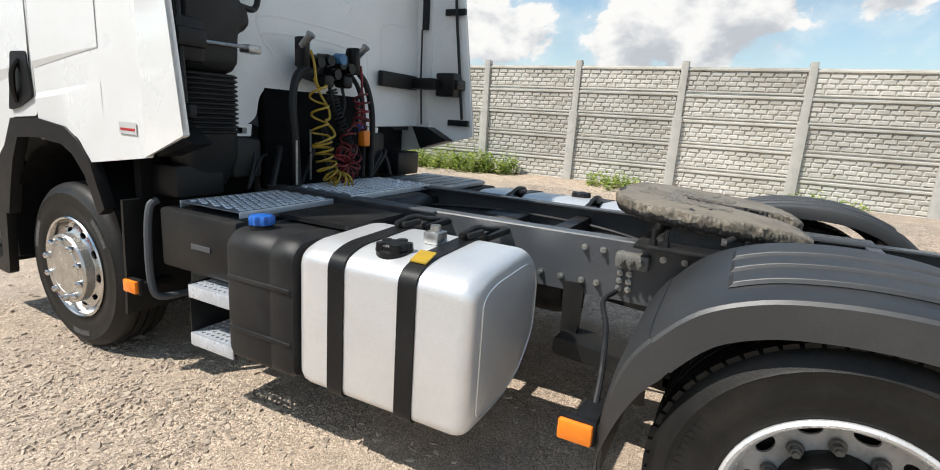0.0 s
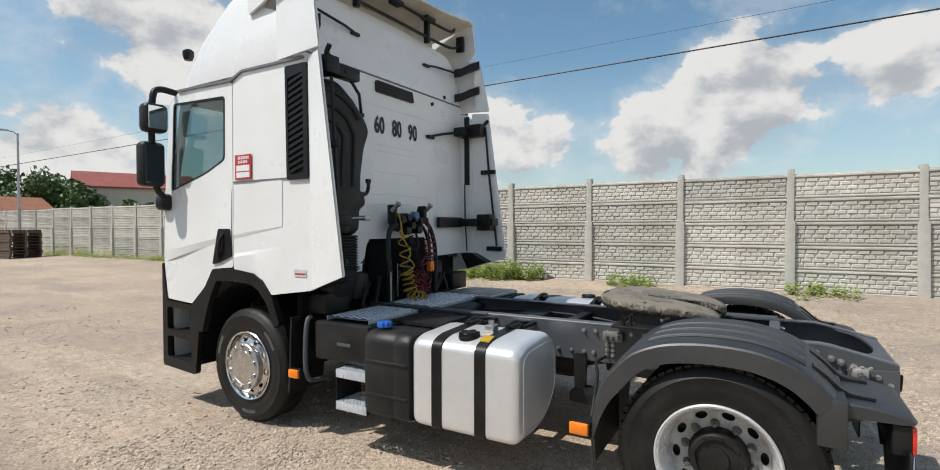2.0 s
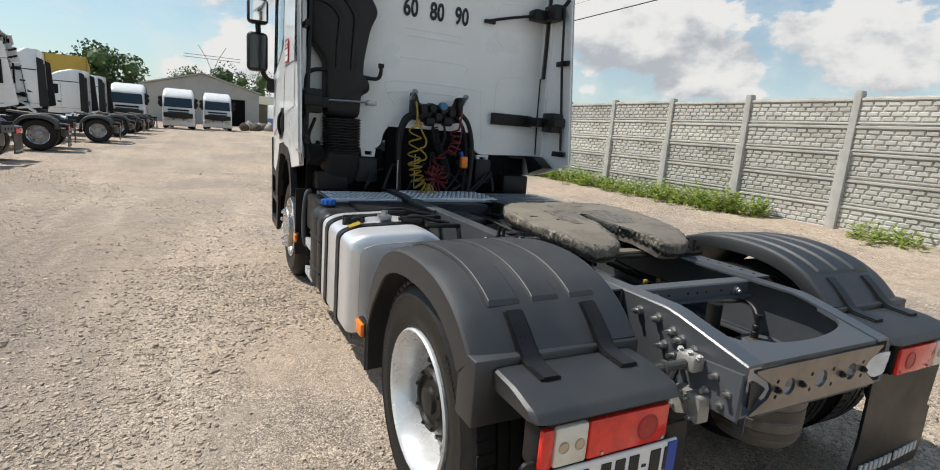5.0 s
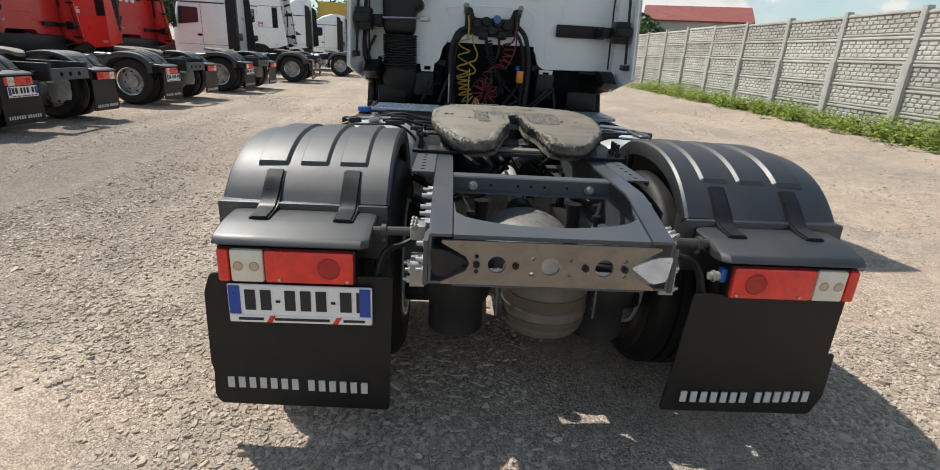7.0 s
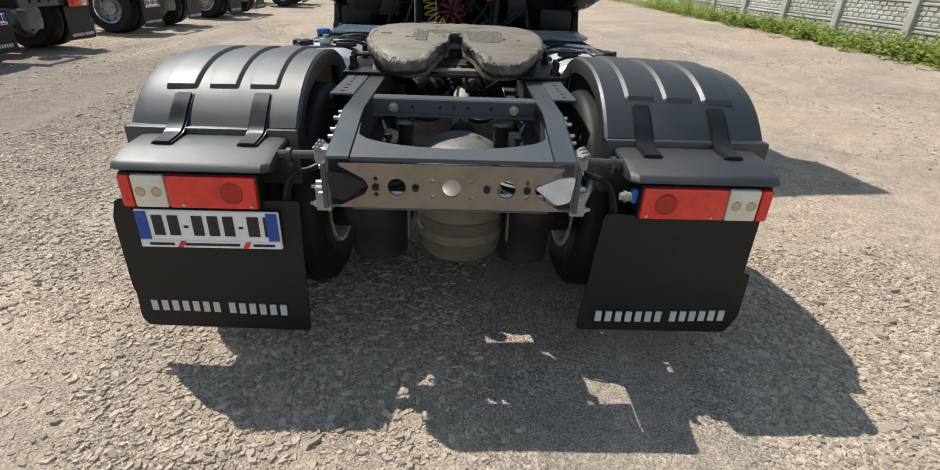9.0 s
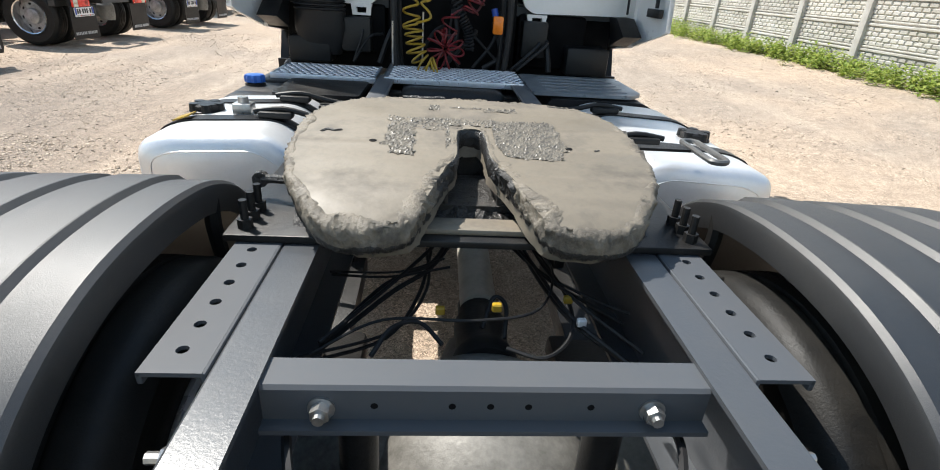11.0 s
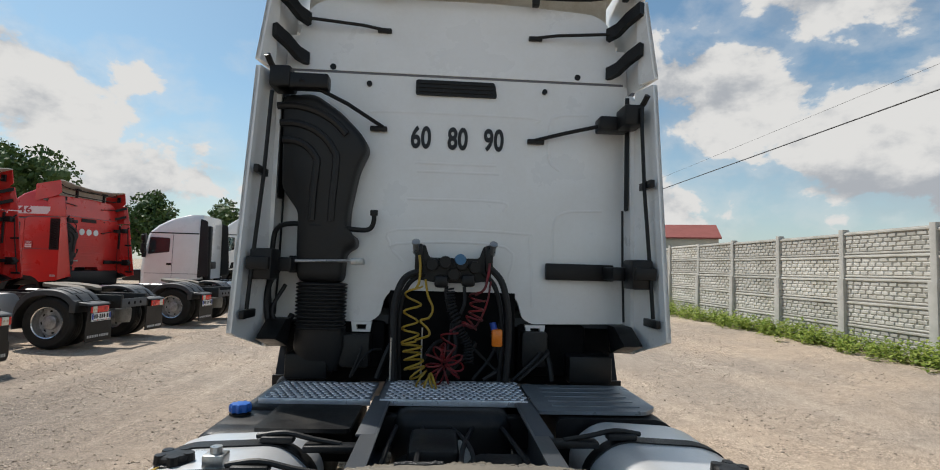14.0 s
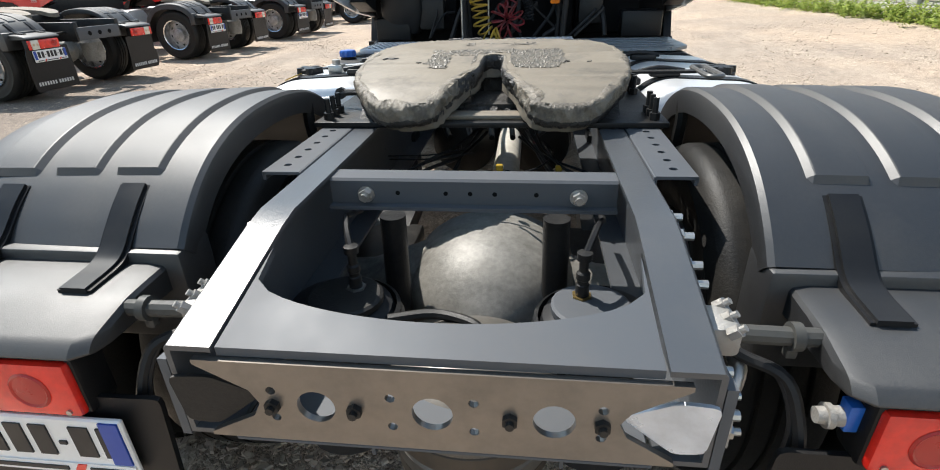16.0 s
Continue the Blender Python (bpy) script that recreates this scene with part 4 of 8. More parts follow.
def chassis(truck):
    ys = [4.7, 3.0, 1.5, 0.3, -0.30, -0.48, -0.54, -0.66, -0.84]
    for sx in (-1, 1):
        bm = B()
        loops = []
        for y in ys:
            t, b = rail_top(y), 0.735 if y > -0.5 else 0.735 + (-0.5 - y) * 0.02
            loops.append([(sx * x, y, z) for x, z in ((0.43, t - 0.006), (0.424, t), (0.35, t), (0.35, t - 0.01), (0.42, t - 0.01), (0.42, b + 0.01), (0.35, b + 0.01), (0.35, b), (0.43, b))])
        rings(bm, loops)
        rail = part("chassis_rail", bm, "rail", truck, "grey painted steel chassis rail", sharp=25)
        # bolts along the web
        spots = [(y, z) for y in (1.15, 1.05, 0.95, 0.88) for z in (0.80,)] + [(0.95 - 0.085 * k, 0.955) for k in range(8)]
        spots += [(0.78 - 0.04 * (k % 2), 0.90 - 0.035 * (k // 2)) for k in range(8)]
        rear = [(-0.36, 0.955), (-0.455, 0.955), (-0.53, 0.93), (-0.575, 0.915), (-0.635, 0.895), (-0.745, 0.855), (-0.80, 0.815), (-0.50, 0.865), (-0.56, 0.85), (-0.72, 0.79), (-0.78, 0.765), (-0.55, 0.79)]
        for y, z in spots:
            bm = B()
            bolt(bm, (sx * 0.43, y, z), (sx, 0, 0), 0.015, 0.014, 0.016)
            part("bolt", bm, "steel", rail)
        for y, z in rear:
            bm = B()
            cyl(bm, (sx * 0.43, y, z), (sx * 0.434, y, z), 0.020, seg=12)
            bolt(bm, (sx * 0.434, y, z), (sx, 0, 0), 0.0165, 0.020, 0.022)
            part("stud", bm, "steel", rail)
        # perforated angle beside the rail
        bm = B()
        holes = [circle(sx * 0.487, -0.20 + 0.068 * k, 0.0105, 10) for k in range(7)]
        poly = [(sx * 0.436, -0.255), (sx * 0.532, -0.255), (sx * 0.532, 0.27), (sx * 0.436, 0.27)]
        prism(bm, poly, XY, 1.003, 1.011, holes)
        an = part("perforated_angle", bm, "frame", truck, "grey steel angle with a row of holes")
        bm = B()
        box(bm, (sx * 0.431, -0.255, 0.93), (sx * 0.441, 0.27, 1.0105), 0.004)
        box(bm, (sx * 0.524, -0.255, 0.988), (sx * 0.534, 0.27, 1.010), 0.003)
        part("angle_leg", bm, "frame", an)
        # light alloy valve block at the rail end, with a bar to the mudguard
        bm = B()
        box(bm, (sx * 0.445, -0.70, 0.845), (sx * 0.505, -0.62, 0.905), 0.012)
        for k in range(5):
            bolt(bm, (sx * 0.48, -0.70 + 0.02 * k, 0.895 - (k % 2) * 0.04), (sx * 0.6, -0.3, 0.7), 0.012, 0.02, 0.01)
        part("valve_block", bm, "casting", truck, "pale alloy valve block on the rail end")
        bm = B()
        prism(bm, rounded([(-0.74, 0.775), (-0.62, 0.775), (-0.60, 0.72), (-0.645, 0.675), (-0.70, 0.70), (-0.745, 0.675)], 0.015, 3), YZ, sx * 0.446, sx * 0.50)
        part("valve_block", bm, "casting", truck, "pale alloy clamp on the rail end")
        for y, z in ((-0.72, 0.70), (-0.63, 0.70), (-0.69, 0.755)):
            bm = B()
            bolt(bm, (sx * 0.50, y, z), (sx, 0, 0), 0.014, 0.012, 0.014)
            part("bolt", bm, "steel", rail)
        bm = B()
        tube(bm, [(sx * 0.50, -0.66, 0.87), (sx * 0.60, -0.66, 0.868), (sx * 0.70, -0.655, 0.865)], 0.017, 10)
        cyl(bm, (sx * 0.595, -0.66, 0.868), (sx * 0.612, -0.66, 0.868), 0.026, seg=14)
        box(bm, (sx * 0.594, -0.668, 0.825), (sx * 0.613, -0.650, 0.848), 0.003)
        part("mudguard_bar", bm, "pipe_grey", truck, "grey tube with a hose clamp")
        # lamp wiring from the frame end
        bm = B()
        tube(bm, [(sx * 0.46, -0.60, 0.84), (sx * 0.53, -0.64, 0.81), (sx * 0.60, -0.68, 0.79), (sx * 0.625, -0.72, 0.70), (sx * 0.63, -0.735, 0.60), (sx * 0.645, -0.74, 0.55)], 0.012, 8, 5)
        tube(bm, [(sx * 0.50, -0.62, 0.82), (sx * 0.58, -0.67, 0.80), (sx * 0.61, -0.71, 0.72), (sx * 0.60, -0.73, 0.62), (sx * 0.625, -0.74, 0.57)], 0.006, 6, 5)
        part("lamp_cable", bm, "hose", truck)
        if sx > 0:
            bm = B()
            cyl(bm, (0.628, -0.735, 0.765), (0.668, -0.735, 0.765), 0.014, 0.018, 14)
            cyl(bm, (0.642, -0.735, 0.765), (0.652, -0.735, 0.765), 0.022, seg=14)
            lp = part("lamp_plug", bm, "casting", truck, "pale grey lamp plug")
            bm = B()
            box(bm, (0.668, -0.752, 0.745), (0.692, -0.722, 0.800), 0.004)
            part("plug_clip", bm, "bluecap", lp, "bright blue clip")
            # cut end of a bare pipe below the bar
            bm = B()
            tube(bm, [(0.53, -0.60, 0.80), (0.535, -0.64, 0.775), (0.515, -0.67, 0.735), (0.50, -0.68, 0.70)], 0.016, 12, 4)
            part("drain_pipe", bm, "steel", truck, "short bare metal pipe end")
        bm = B()
        tube(bm, [(sx * 0.45, 0.30, 0.80), (sx * 0.60, 0.30, 0.88), (sx * 0.62, 0.28, 0.98), (sx * 0.62, 0.28, 1.07)], 0.02, 8, 4)
        part("mudguard_bar", bm, "frame_dark", truck)
    # rear crossmember
    arc = [(0.338 - 0.676 * k / 22, -0.686 - 0.082 * max(0.0, 1 - (1 - k / 11) ** 2) ** 0.62) for k in range(23)]
    poly = [(-0.345, -0.60), (-0.345, -0.835), (0.345, -0.835), (0.345, -0.60)] + arc
    bm = B()
    prism(bm, poly, lambda u, v, d: (u, v, rail_top(v) - 0.012 + d), -0.008, 0.008)
    cm = part("rear_crossmember", bm, "frame", truck, "grey steel rear crossmember with a rounded cut-out", sharp=40)
    bm = B()
    holes = [circle(-0.19, 0.823, 0.032, 20), circle(0.0, 0.823, 0.033, 20), circle(0.19, 0.823, 0.033, 20)]
    holes += [circle(x, z, 0.0085, 8) for x, z in ((-0.262, 0.852), (-0.262, 0.796), (0.262, 0.852), (0.262, 0.796), (-0.066, 0.851), (-0.066, 0.792), (0.066, 0.851), (0.066, 0.792))]
    poly = [(-0.385, 0.907), (0.385, 0.907), (0.385, 0.898), (0.302, 0.848), (0.288, 0.826), (0.300, 0.800), (0.376, 0.752), (0.376, 0.745), (-0.385, 0.745), (-0.385, 0.752), (-0.300, 0.796), (-0.286, 0.824), (-0.300, 0.850), (-0.385, 0.898)]
    prism(bm, poly, XZ, -0.846, -0.834, holes)
    ep = part("end_plate", bm, "bronze", cm, "grey-brown end plate with round holes")
    for x in (-0.262, -0.125, 0.122, 0.262):
        bm = B()
        bolt(bm, (x, -0.846, 0.823), (0, -1, 0), 0.013, 0.010, 0.008)
        part("bolt", bm, "frame_dark", cm)
    bm = B()
    box(bm, (-0.345, -0.846, 0.736), (0.345, -0.690, 0.7445), 0.002, 1)
    part("lower_flange", bm, "frame", cm)
    # pressed brackets that tie the end plate to the rails
    for sx in (-1, 1):
        bm = B()
        prism(bm, [(-0.84, 0.735), (-0.60, 0.735), (-0.60, 0.88), (-0.84, 0.90)], YZ, sx * 0.432, sx * 0.448)
        part("side_gusset", bm, "frame", cm)
        bm = B()
        prism(bm, rounded([(sx * 0.292, 0.822), (sx * 0.372, 0.765), (sx * 0.415, 0.785), (sx * 0.425, 0.880), (sx * 0.375, 0.868)], 0.012, 2), lambda u, v, d: (u, d - 0.35 * max(0.0, abs(u) - 0.34), v), -0.828, -0.820)
        # right flap coloured pale for the sun on it, left one dark for shade
        part("corner_flap", bm, "tread" if sx > 0 else "frame_dark", cm, "bent corner flap coloured pale as if sunlit" if sx > 0 else "")
    # channel beam across the frame
    bm = B()
    prism(bm, [(-0.205, 1.002), (-0.266, 1.002), (-0.272, 0.996), (-0.272, 0.938), (-0.296, 0.938), (-0.296, 0.929), (-0.262, 0.929), (-0.262, 0.992), (-0.205, 0.992)], YZ, -0.35, 0.35)
    beam = part("cross_beam", bm, "frame", truck, "grey steel channel beam across the frame")
    for x in (-0.26, 0.26):
        bm = B()
        cyl(bm, (x, -0.271, 0.962), (x, -0.276, 0.962), 0.021, seg=18)
        cyl(bm, (x, -0.276, 0.962), (x, -0.292, 0.962), 0.016, seg=6)
        cyl(bm, (x, -0.292, 0.962), (x, -0.302, 0.962), 0.009, seg=10)
        part("bolt", bm, "steel", beam)
    for x in (-0.18, -0.06, 0.0, 0.06, 0.16):
        bm = B()
        cyl(bm, (x, -0.2705, 0.966), (x, -0.2726, 0.966), 0.006, seg=8)
        part("hole", bm, "shadegap", beam)
    for y in (1.15, 2.25):
        bm = B()
        box(bm, (-0.42, y, 0.78), (0.42, y + 0.09, 0.95), 0.01)
        part("cross_beam", bm, "frame_dark", truck)


def driveline(truck):
    # banjo axle
    bm = B()
    lathe(bm, [(0.0, -0.30), (0.06, -0.30), (0.15, -0.24), (0.215, -0.14), (0.235, -0.02), (0.235, 0.10), (0.20, 0.16), (0.13, 0.21), (0.09, 0.33), (0.075, 0.40), (0.0, 0.40)], "y", (0.035, -0.02, 0.615), 32)
    for v in bm.verts:
        v.co.x = 0.035 + (v.co.x - 0.035) * 1.12
        v.co.z = 0.56 + (v.co.z - 0.615) * 0.90
    ax = part("axle_housing", bm, "axle", truck, "grey cast banjo axle housing")
    bm = B()
    for sx in (-1, 1):
        lathe(bm, [(0.20, sx * 0.10), (0.15, sx * 0.22), (0.10, sx * 0.36), (0.085, sx * 0.60), (0.085, sx * 1.0)], "x", (0, 0, 0.52), 20)
    part("axle_tube", bm, "axle", ax)
    bm = B()
    cyl(bm, (0.045, 0.40, 0.695), (0.045, 2.4, 0.80), 0.055, seg=24)
    ps = part("propeller_shaft", bm, "shaft", truck, "pale grey propeller shaft")
    bm = B()
    lathe(bm, [(0.0, 0.14), (0.082, 0.14), (0.088, 0.17), (0.078, 0.20), (0.070, 0.24), (0.074, 0.30), (0.074, 0.34), (0.060, 0.36), (0.060, 0.44), (0.0, 0.44)], "y", (0.045, 0, 0.675), 24)
    # the joint's black stands for the shadow that falls on it
    part("universal_joint", bm, "frame_dark", ps, "universal joint coloured black for the shadow on it")
    # centre bellows behind the axle, other bellows and dampers
    bm = B()
    lathe(bm, [(0.0, 0.780), (0.06, 0.776), (0.12, 0.760), (0.160, 0.736), (0.174, 0.708), (0.172, 0.655), (0.168, 0.650), (0.168, 0.60), (0.172, 0.595), (0.170, 0.56), (0.166, 0.555), (0.164, 0.52), (0.158, 0.50), (0.145, 0.482), (0.11, 0.466), (0.05, 0.456), (0.0, 0.454)], "z", (0.035, -0.61, 0), 36)
    part("air_reservoir", bm, "drum", truck, "round grey-brown banded air reservoir under the frame end", sharp=25)
    res = truck.children[-1]
    for z0, z1, r in ((0.602, 0.648, 0.1695), (0.522, 0.553, 0.1665)):
        bm = B()
        lathe(bm, [(r - 0.001, z0), (r + 0.001, z0 + 0.002), (r + 0.001, z1 - 0.002), (r - 0.001, z1)], "z", (0.035, -0.61, 0), 36)
        part("dark_band", bm, "rustband", res, "brown painted band")
    for x in (-0.165, 0.22):
        bm = B()
        prism(bm, rounded([(-0.70, 0.735), (-0.655, 0.735), (-0.655, 0.56), (-0.67, 0.545), (-0.70, 0.545)], 0.006, 2), YZ, x - 0.004, x + 0.004, [circle(-0.678, 0.70 - 0.04 * k, 0.010, 8) for k in range(4)])
        part("reservoir_bracket", bm, "frame", truck)
    bm = B()
    tube(bm, [(-0.16, -0.52, 0.765), (-0.06, -0.50, 0.77), (0.03, -0.53, 0.77), (0.05, -0.56, 0.755)], 0.012, 8, 5)
    bolt(bm, (0.055, -0.565, 0.735), (0, 0, 1), 0.022, 0.035, 0.01)
    bolt(bm, (0.13, -0.52, 0.735), (0, 0, 1), 0.018, 0.025, 0.0)
    part("air_pipe", bm, "frame_dark", truck)
    for sx in (-1, 1):
        bm = B()
        lathe(bm, [(0.0, 0.76), (0.095, 0.755), (0.135, 0.73), (0.158, 0.66), (0.160, 0.60), (0.148, 0.53), (0.12, 0.48), (0.12, 0.36), (0.0, 0.36)], "z", (sx * 0.315, -0.43, 0), 24)
        bl = part("air_spring", bm, "hose", truck, "black rubber air spring")
        bm = B()
        lathe(bm, [(0.0, 0.768), (0.085, 0.767), (0.092, 0.762), (0.092, 0.748)], "z", (sx * 0.29, -0.43, 0), 24)
        part("top_plate", bm, "frame" if sx > 0 else "frame_dark", bl)
        bm = B()
        cyl(bm, (sx * 0.27, -0.40, 0.755), (sx * 0.27, -0.40, 0.772), 0.024, seg=6)
        ft = part("air_fitting", bm, "brass" if sx > 0 else "steel", bl)
        bm = B()
        lathe(bm, [(0.0, 0.770), (0.016, 0.770), (0.016, 0.800), (0.013, 0.803), (0.013, 0.812), (0.016, 0.815), (0.016, 0.830), (0.011, 0.835), (0.011, 0.862), (0.018, 0.865), (0.018, 0.882), (0.0, 0.884)], "z", (sx * 0.27, -0.40, 0), 12)
        part("elbow", bm, "frame_dark", ft)
        bm = B()
        tube(bm, [(sx * 0.27, -0.40, 0.87), (sx * 0.29, -0.36, 0.90), (sx * 0.31, -0.30, 0.91), (sx * 0.33, -0.22, 0.88), (sx * 0.34, -0.10, 0.84)], 0.008, 6, 5)
        part("air_hose", bm, "hose", ft)
        bm = B()
        lathe(bm, [(0.158, 0.672), (0.164, 0.680), (0.164, 0.690), (0.158, 0.698), (0.150, 0.706), (0.156, 0.712), (0.156, 0.722), (0.146, 0.728)], "z", (sx * 0.315, -0.43, 0), 28)
        part("bead_ring", bm, "frame_dark", bl)
        bm = B()
        cyl(bm, (sx * 0.22, -0.215, 0.45), (sx * 0.215, -0.215, 0.88), 0.035, seg=14)
        part("damper", bm, "frame_dark", truck, "black damper strut")
        bm = B()
        box(bm, (sx * 0.30, -0.35, 0.42), (sx * 0.55, 0.55, 0.50), 0.02)
        part("suspension_arm", bm, "frame_dark", truck)
    # loose cables between the rails
    rng = random.Random(21)
    HOSES = [([(-0.02, 0.46, 0.92), (-0.10, 0.33, 0.87), (-0.20, 0.21, 0.86), (-0.34, 0.02, 0.83)], 0.010, 3),
             ([(-0.10, 0.42, 0.87), (-0.13, 0.25, 0.83), (-0.20, 0.10, 0.81), (-0.35, 0.0, 0.82)], 0.007, 2),
             ([(-0.35, 0.28, 0.87), (-0.20, 0.26, 0.88), (-0.05, 0.30, 0.89)], 0.005, 2),
             ([(0.13, 0.52, 0.91), (0.18, 0.30, 0.87), (0.24, 0.12, 0.85), (0.35, -0.02, 0.83)], 0.009, 3),
             ([(0.10, 0.44, 0.91), (0.20, 0.30, 0.87), (0.30, 0.20, 0.85), (0.36, 0.12, 0.85)], 0.007, 2),
             ([(-0.34, -0.02, 0.86), (-0.20, 0.06, 0.89), (0.0, 0.05, 0.90), (0.15, 0.10, 0.90), (0.22, 0.30, 0.89), (0.19, 0.47, 0.88)], 0.005, 1),
             ([(0.07, 0.02, 0.85), (0.15, -0.01, 0.85), (0.22, 0.06, 0.86), (0.24, 0.20, 0.87), (0.20, 0.42, 0.88)], 0.007, 1),
             ([(-0.22, 0.0, 0.84), (-0.18, 0.06, 0.87), (-0.12, 0.08, 0.87), (-0.07, 0.03, 0.85)], 0.008, 1),
             ([(0.03, 0.16, 0.80), (0.06, 0.22, 0.85), (0.09, 0.20, 0.84), (0.08, 0.12, 0.80)], 0.008, 1)]
    for line, r, n in HOSES:
        for k in range(n):
            bm = B()
            tube(bm, [(x + rng.uniform(-0.022, 0.022), y + rng.uniform(-0.02, 0.02), z + 0.018 * k) for x, y, z in line] if k else line, r * (0.68 - 0.08 * k), 6, 6)
            part("air_hose", bm, "hose", truck)
    for x, y, z, m in ((-0.075, 0.12, 0.875, "yellow"), (0.05, 0.085, 0.91, "yellow"), (0.235, 0.17, 0.88, "yellow"), (0.25, 0.09, 0.87, "white")):
        bm = B()
        box(bm, (x - 0.011, y - 0.008, z - 0.008), (x + 0.011, y + 0.008, z + 0.012), 0.003, 1)
        part("cable_tag", bm, m, truck)
    # brake chambers beside the axle, and arms added to block sun underneath
    for sx in (-1, 1):
        bm = B()
        lathe(bm, [(0.0, 0.14), (0.06, 0.145), (0.085, 0.17), (0.090, 0.24), (0.098, 0.245), (0.098, 0.262), (0.090, 0.268), (0.088, 0.36), (0.06, 0.39), (0.0, 0.395)], "y", (sx * 0.58, 0, 0.66), 24)
        part("brake_chamber", bm, "frame_dark", truck, "black brake chamber")
        bm = B()
        prism(bm, rounded([(0.50, 0.42), (1.02, 0.46), (1.02, 0.54), (0.50, 0.50)], 0.02, 2), YZ, sx * 0.36, sx * 0.55)
        prism(bm, rounded([(0.95, 0.47), (1.02, 0.47), (1.03, 0.78), (0.93, 0.78)], 0.02, 2), YZ, sx * 0.40, sx * 0.44)
        part("arm_hanger", bm, "frame_dark", truck)
    for k in range(5):
        bm = B()
        x = -0.3 + 0.14 * k
        tube(bm, [(x, 2.3, 0.9), (x + rng.uniform(-0.1, 0.1), 1.7, 0.93), (x + rng.uniform(-0.1, 0.1), 1.1, 0.9), (x * 0.6, 0.6, 0.86)], 0.012, 6, 6)
        part("air_hose", bm, "hose", truck)
    # two air tanks side by side between the rails
    for x in (-0.185, 0.175):
        bm = B()
        lathe(bm, [(0.0, 1.02), (0.10, 1.03), (0.155, 1.07), (0.168, 1.12), (0.168, 1.92), (0.155, 1.97), (0.10, 2.01), (0.0, 2.02)], "y", (x, 0, 0.70), 28)
        part("air_tank", bm, "frame_dark", truck, "black painted air tank between the rails")
    # gearbox and engine under and ahead of the cab floor
    bm = B()
    box(bm, (-0.33, 2.2, 0.50), (0.33, 3.2, 0.98), 0.08, 3)
    box(bm, (-0.45, 3.05, 0.45), (0.45, 4.6, 1.35), 0.08, 3)
    part("engine", bm, "frame_dark", truck, "dark engine and gearbox block")
    bm = B()
    box(bm, (-0.22, 1.75, 0.80), (0.02, 2.1, 0.94), 0.03)
    box(bm, (0.08, 1.5, 0.84), (0.30, 1.75, 0.94), 0.03)
    lathe(bm, [(0, 0.62), (0.13, 0.63), (0.14, 0.66), (0.14, 0.85), (0.13, 0.88), (0, 0.89)], "z", (0.0, 1.35, 0), 20)
    part("valve_unit", bm, "frame_dark", truck)


FW_HALF = [(0.014, 0.594), (0.033, 0.580), (0.040, 0.54), (0.042, 0.46), (0.047, 0.385), (0.072, 0.32), (0.098, 0.23), (0.124, 0.150), (0.144, 0.110), (0.168, 0.092), (0.205, 0.085), (0.255, 0.082), (0.302, 0.087), (0.340, 0.108), (0.372, 0.150), (0.400, 0.20), (0.435, 0.28), (0.458, 0.39), (0.468, 0.50), (0.468, 0.61), (0.450, 0.71), (0.410, 0.785), (0.340, 0.840), (0.24, 0.870), (0.10, 0.882)]


def TILT_Z(y):
    """Height of the coupling plate: nearly level, with ramps falling to the rear."""
    return 1.172 + 0.085 * (y - 0.50) - 0.22 * max(0.0, 0.36 - y) ** 2 - 1.1 * max(0.0, 0.22 - y) ** 2


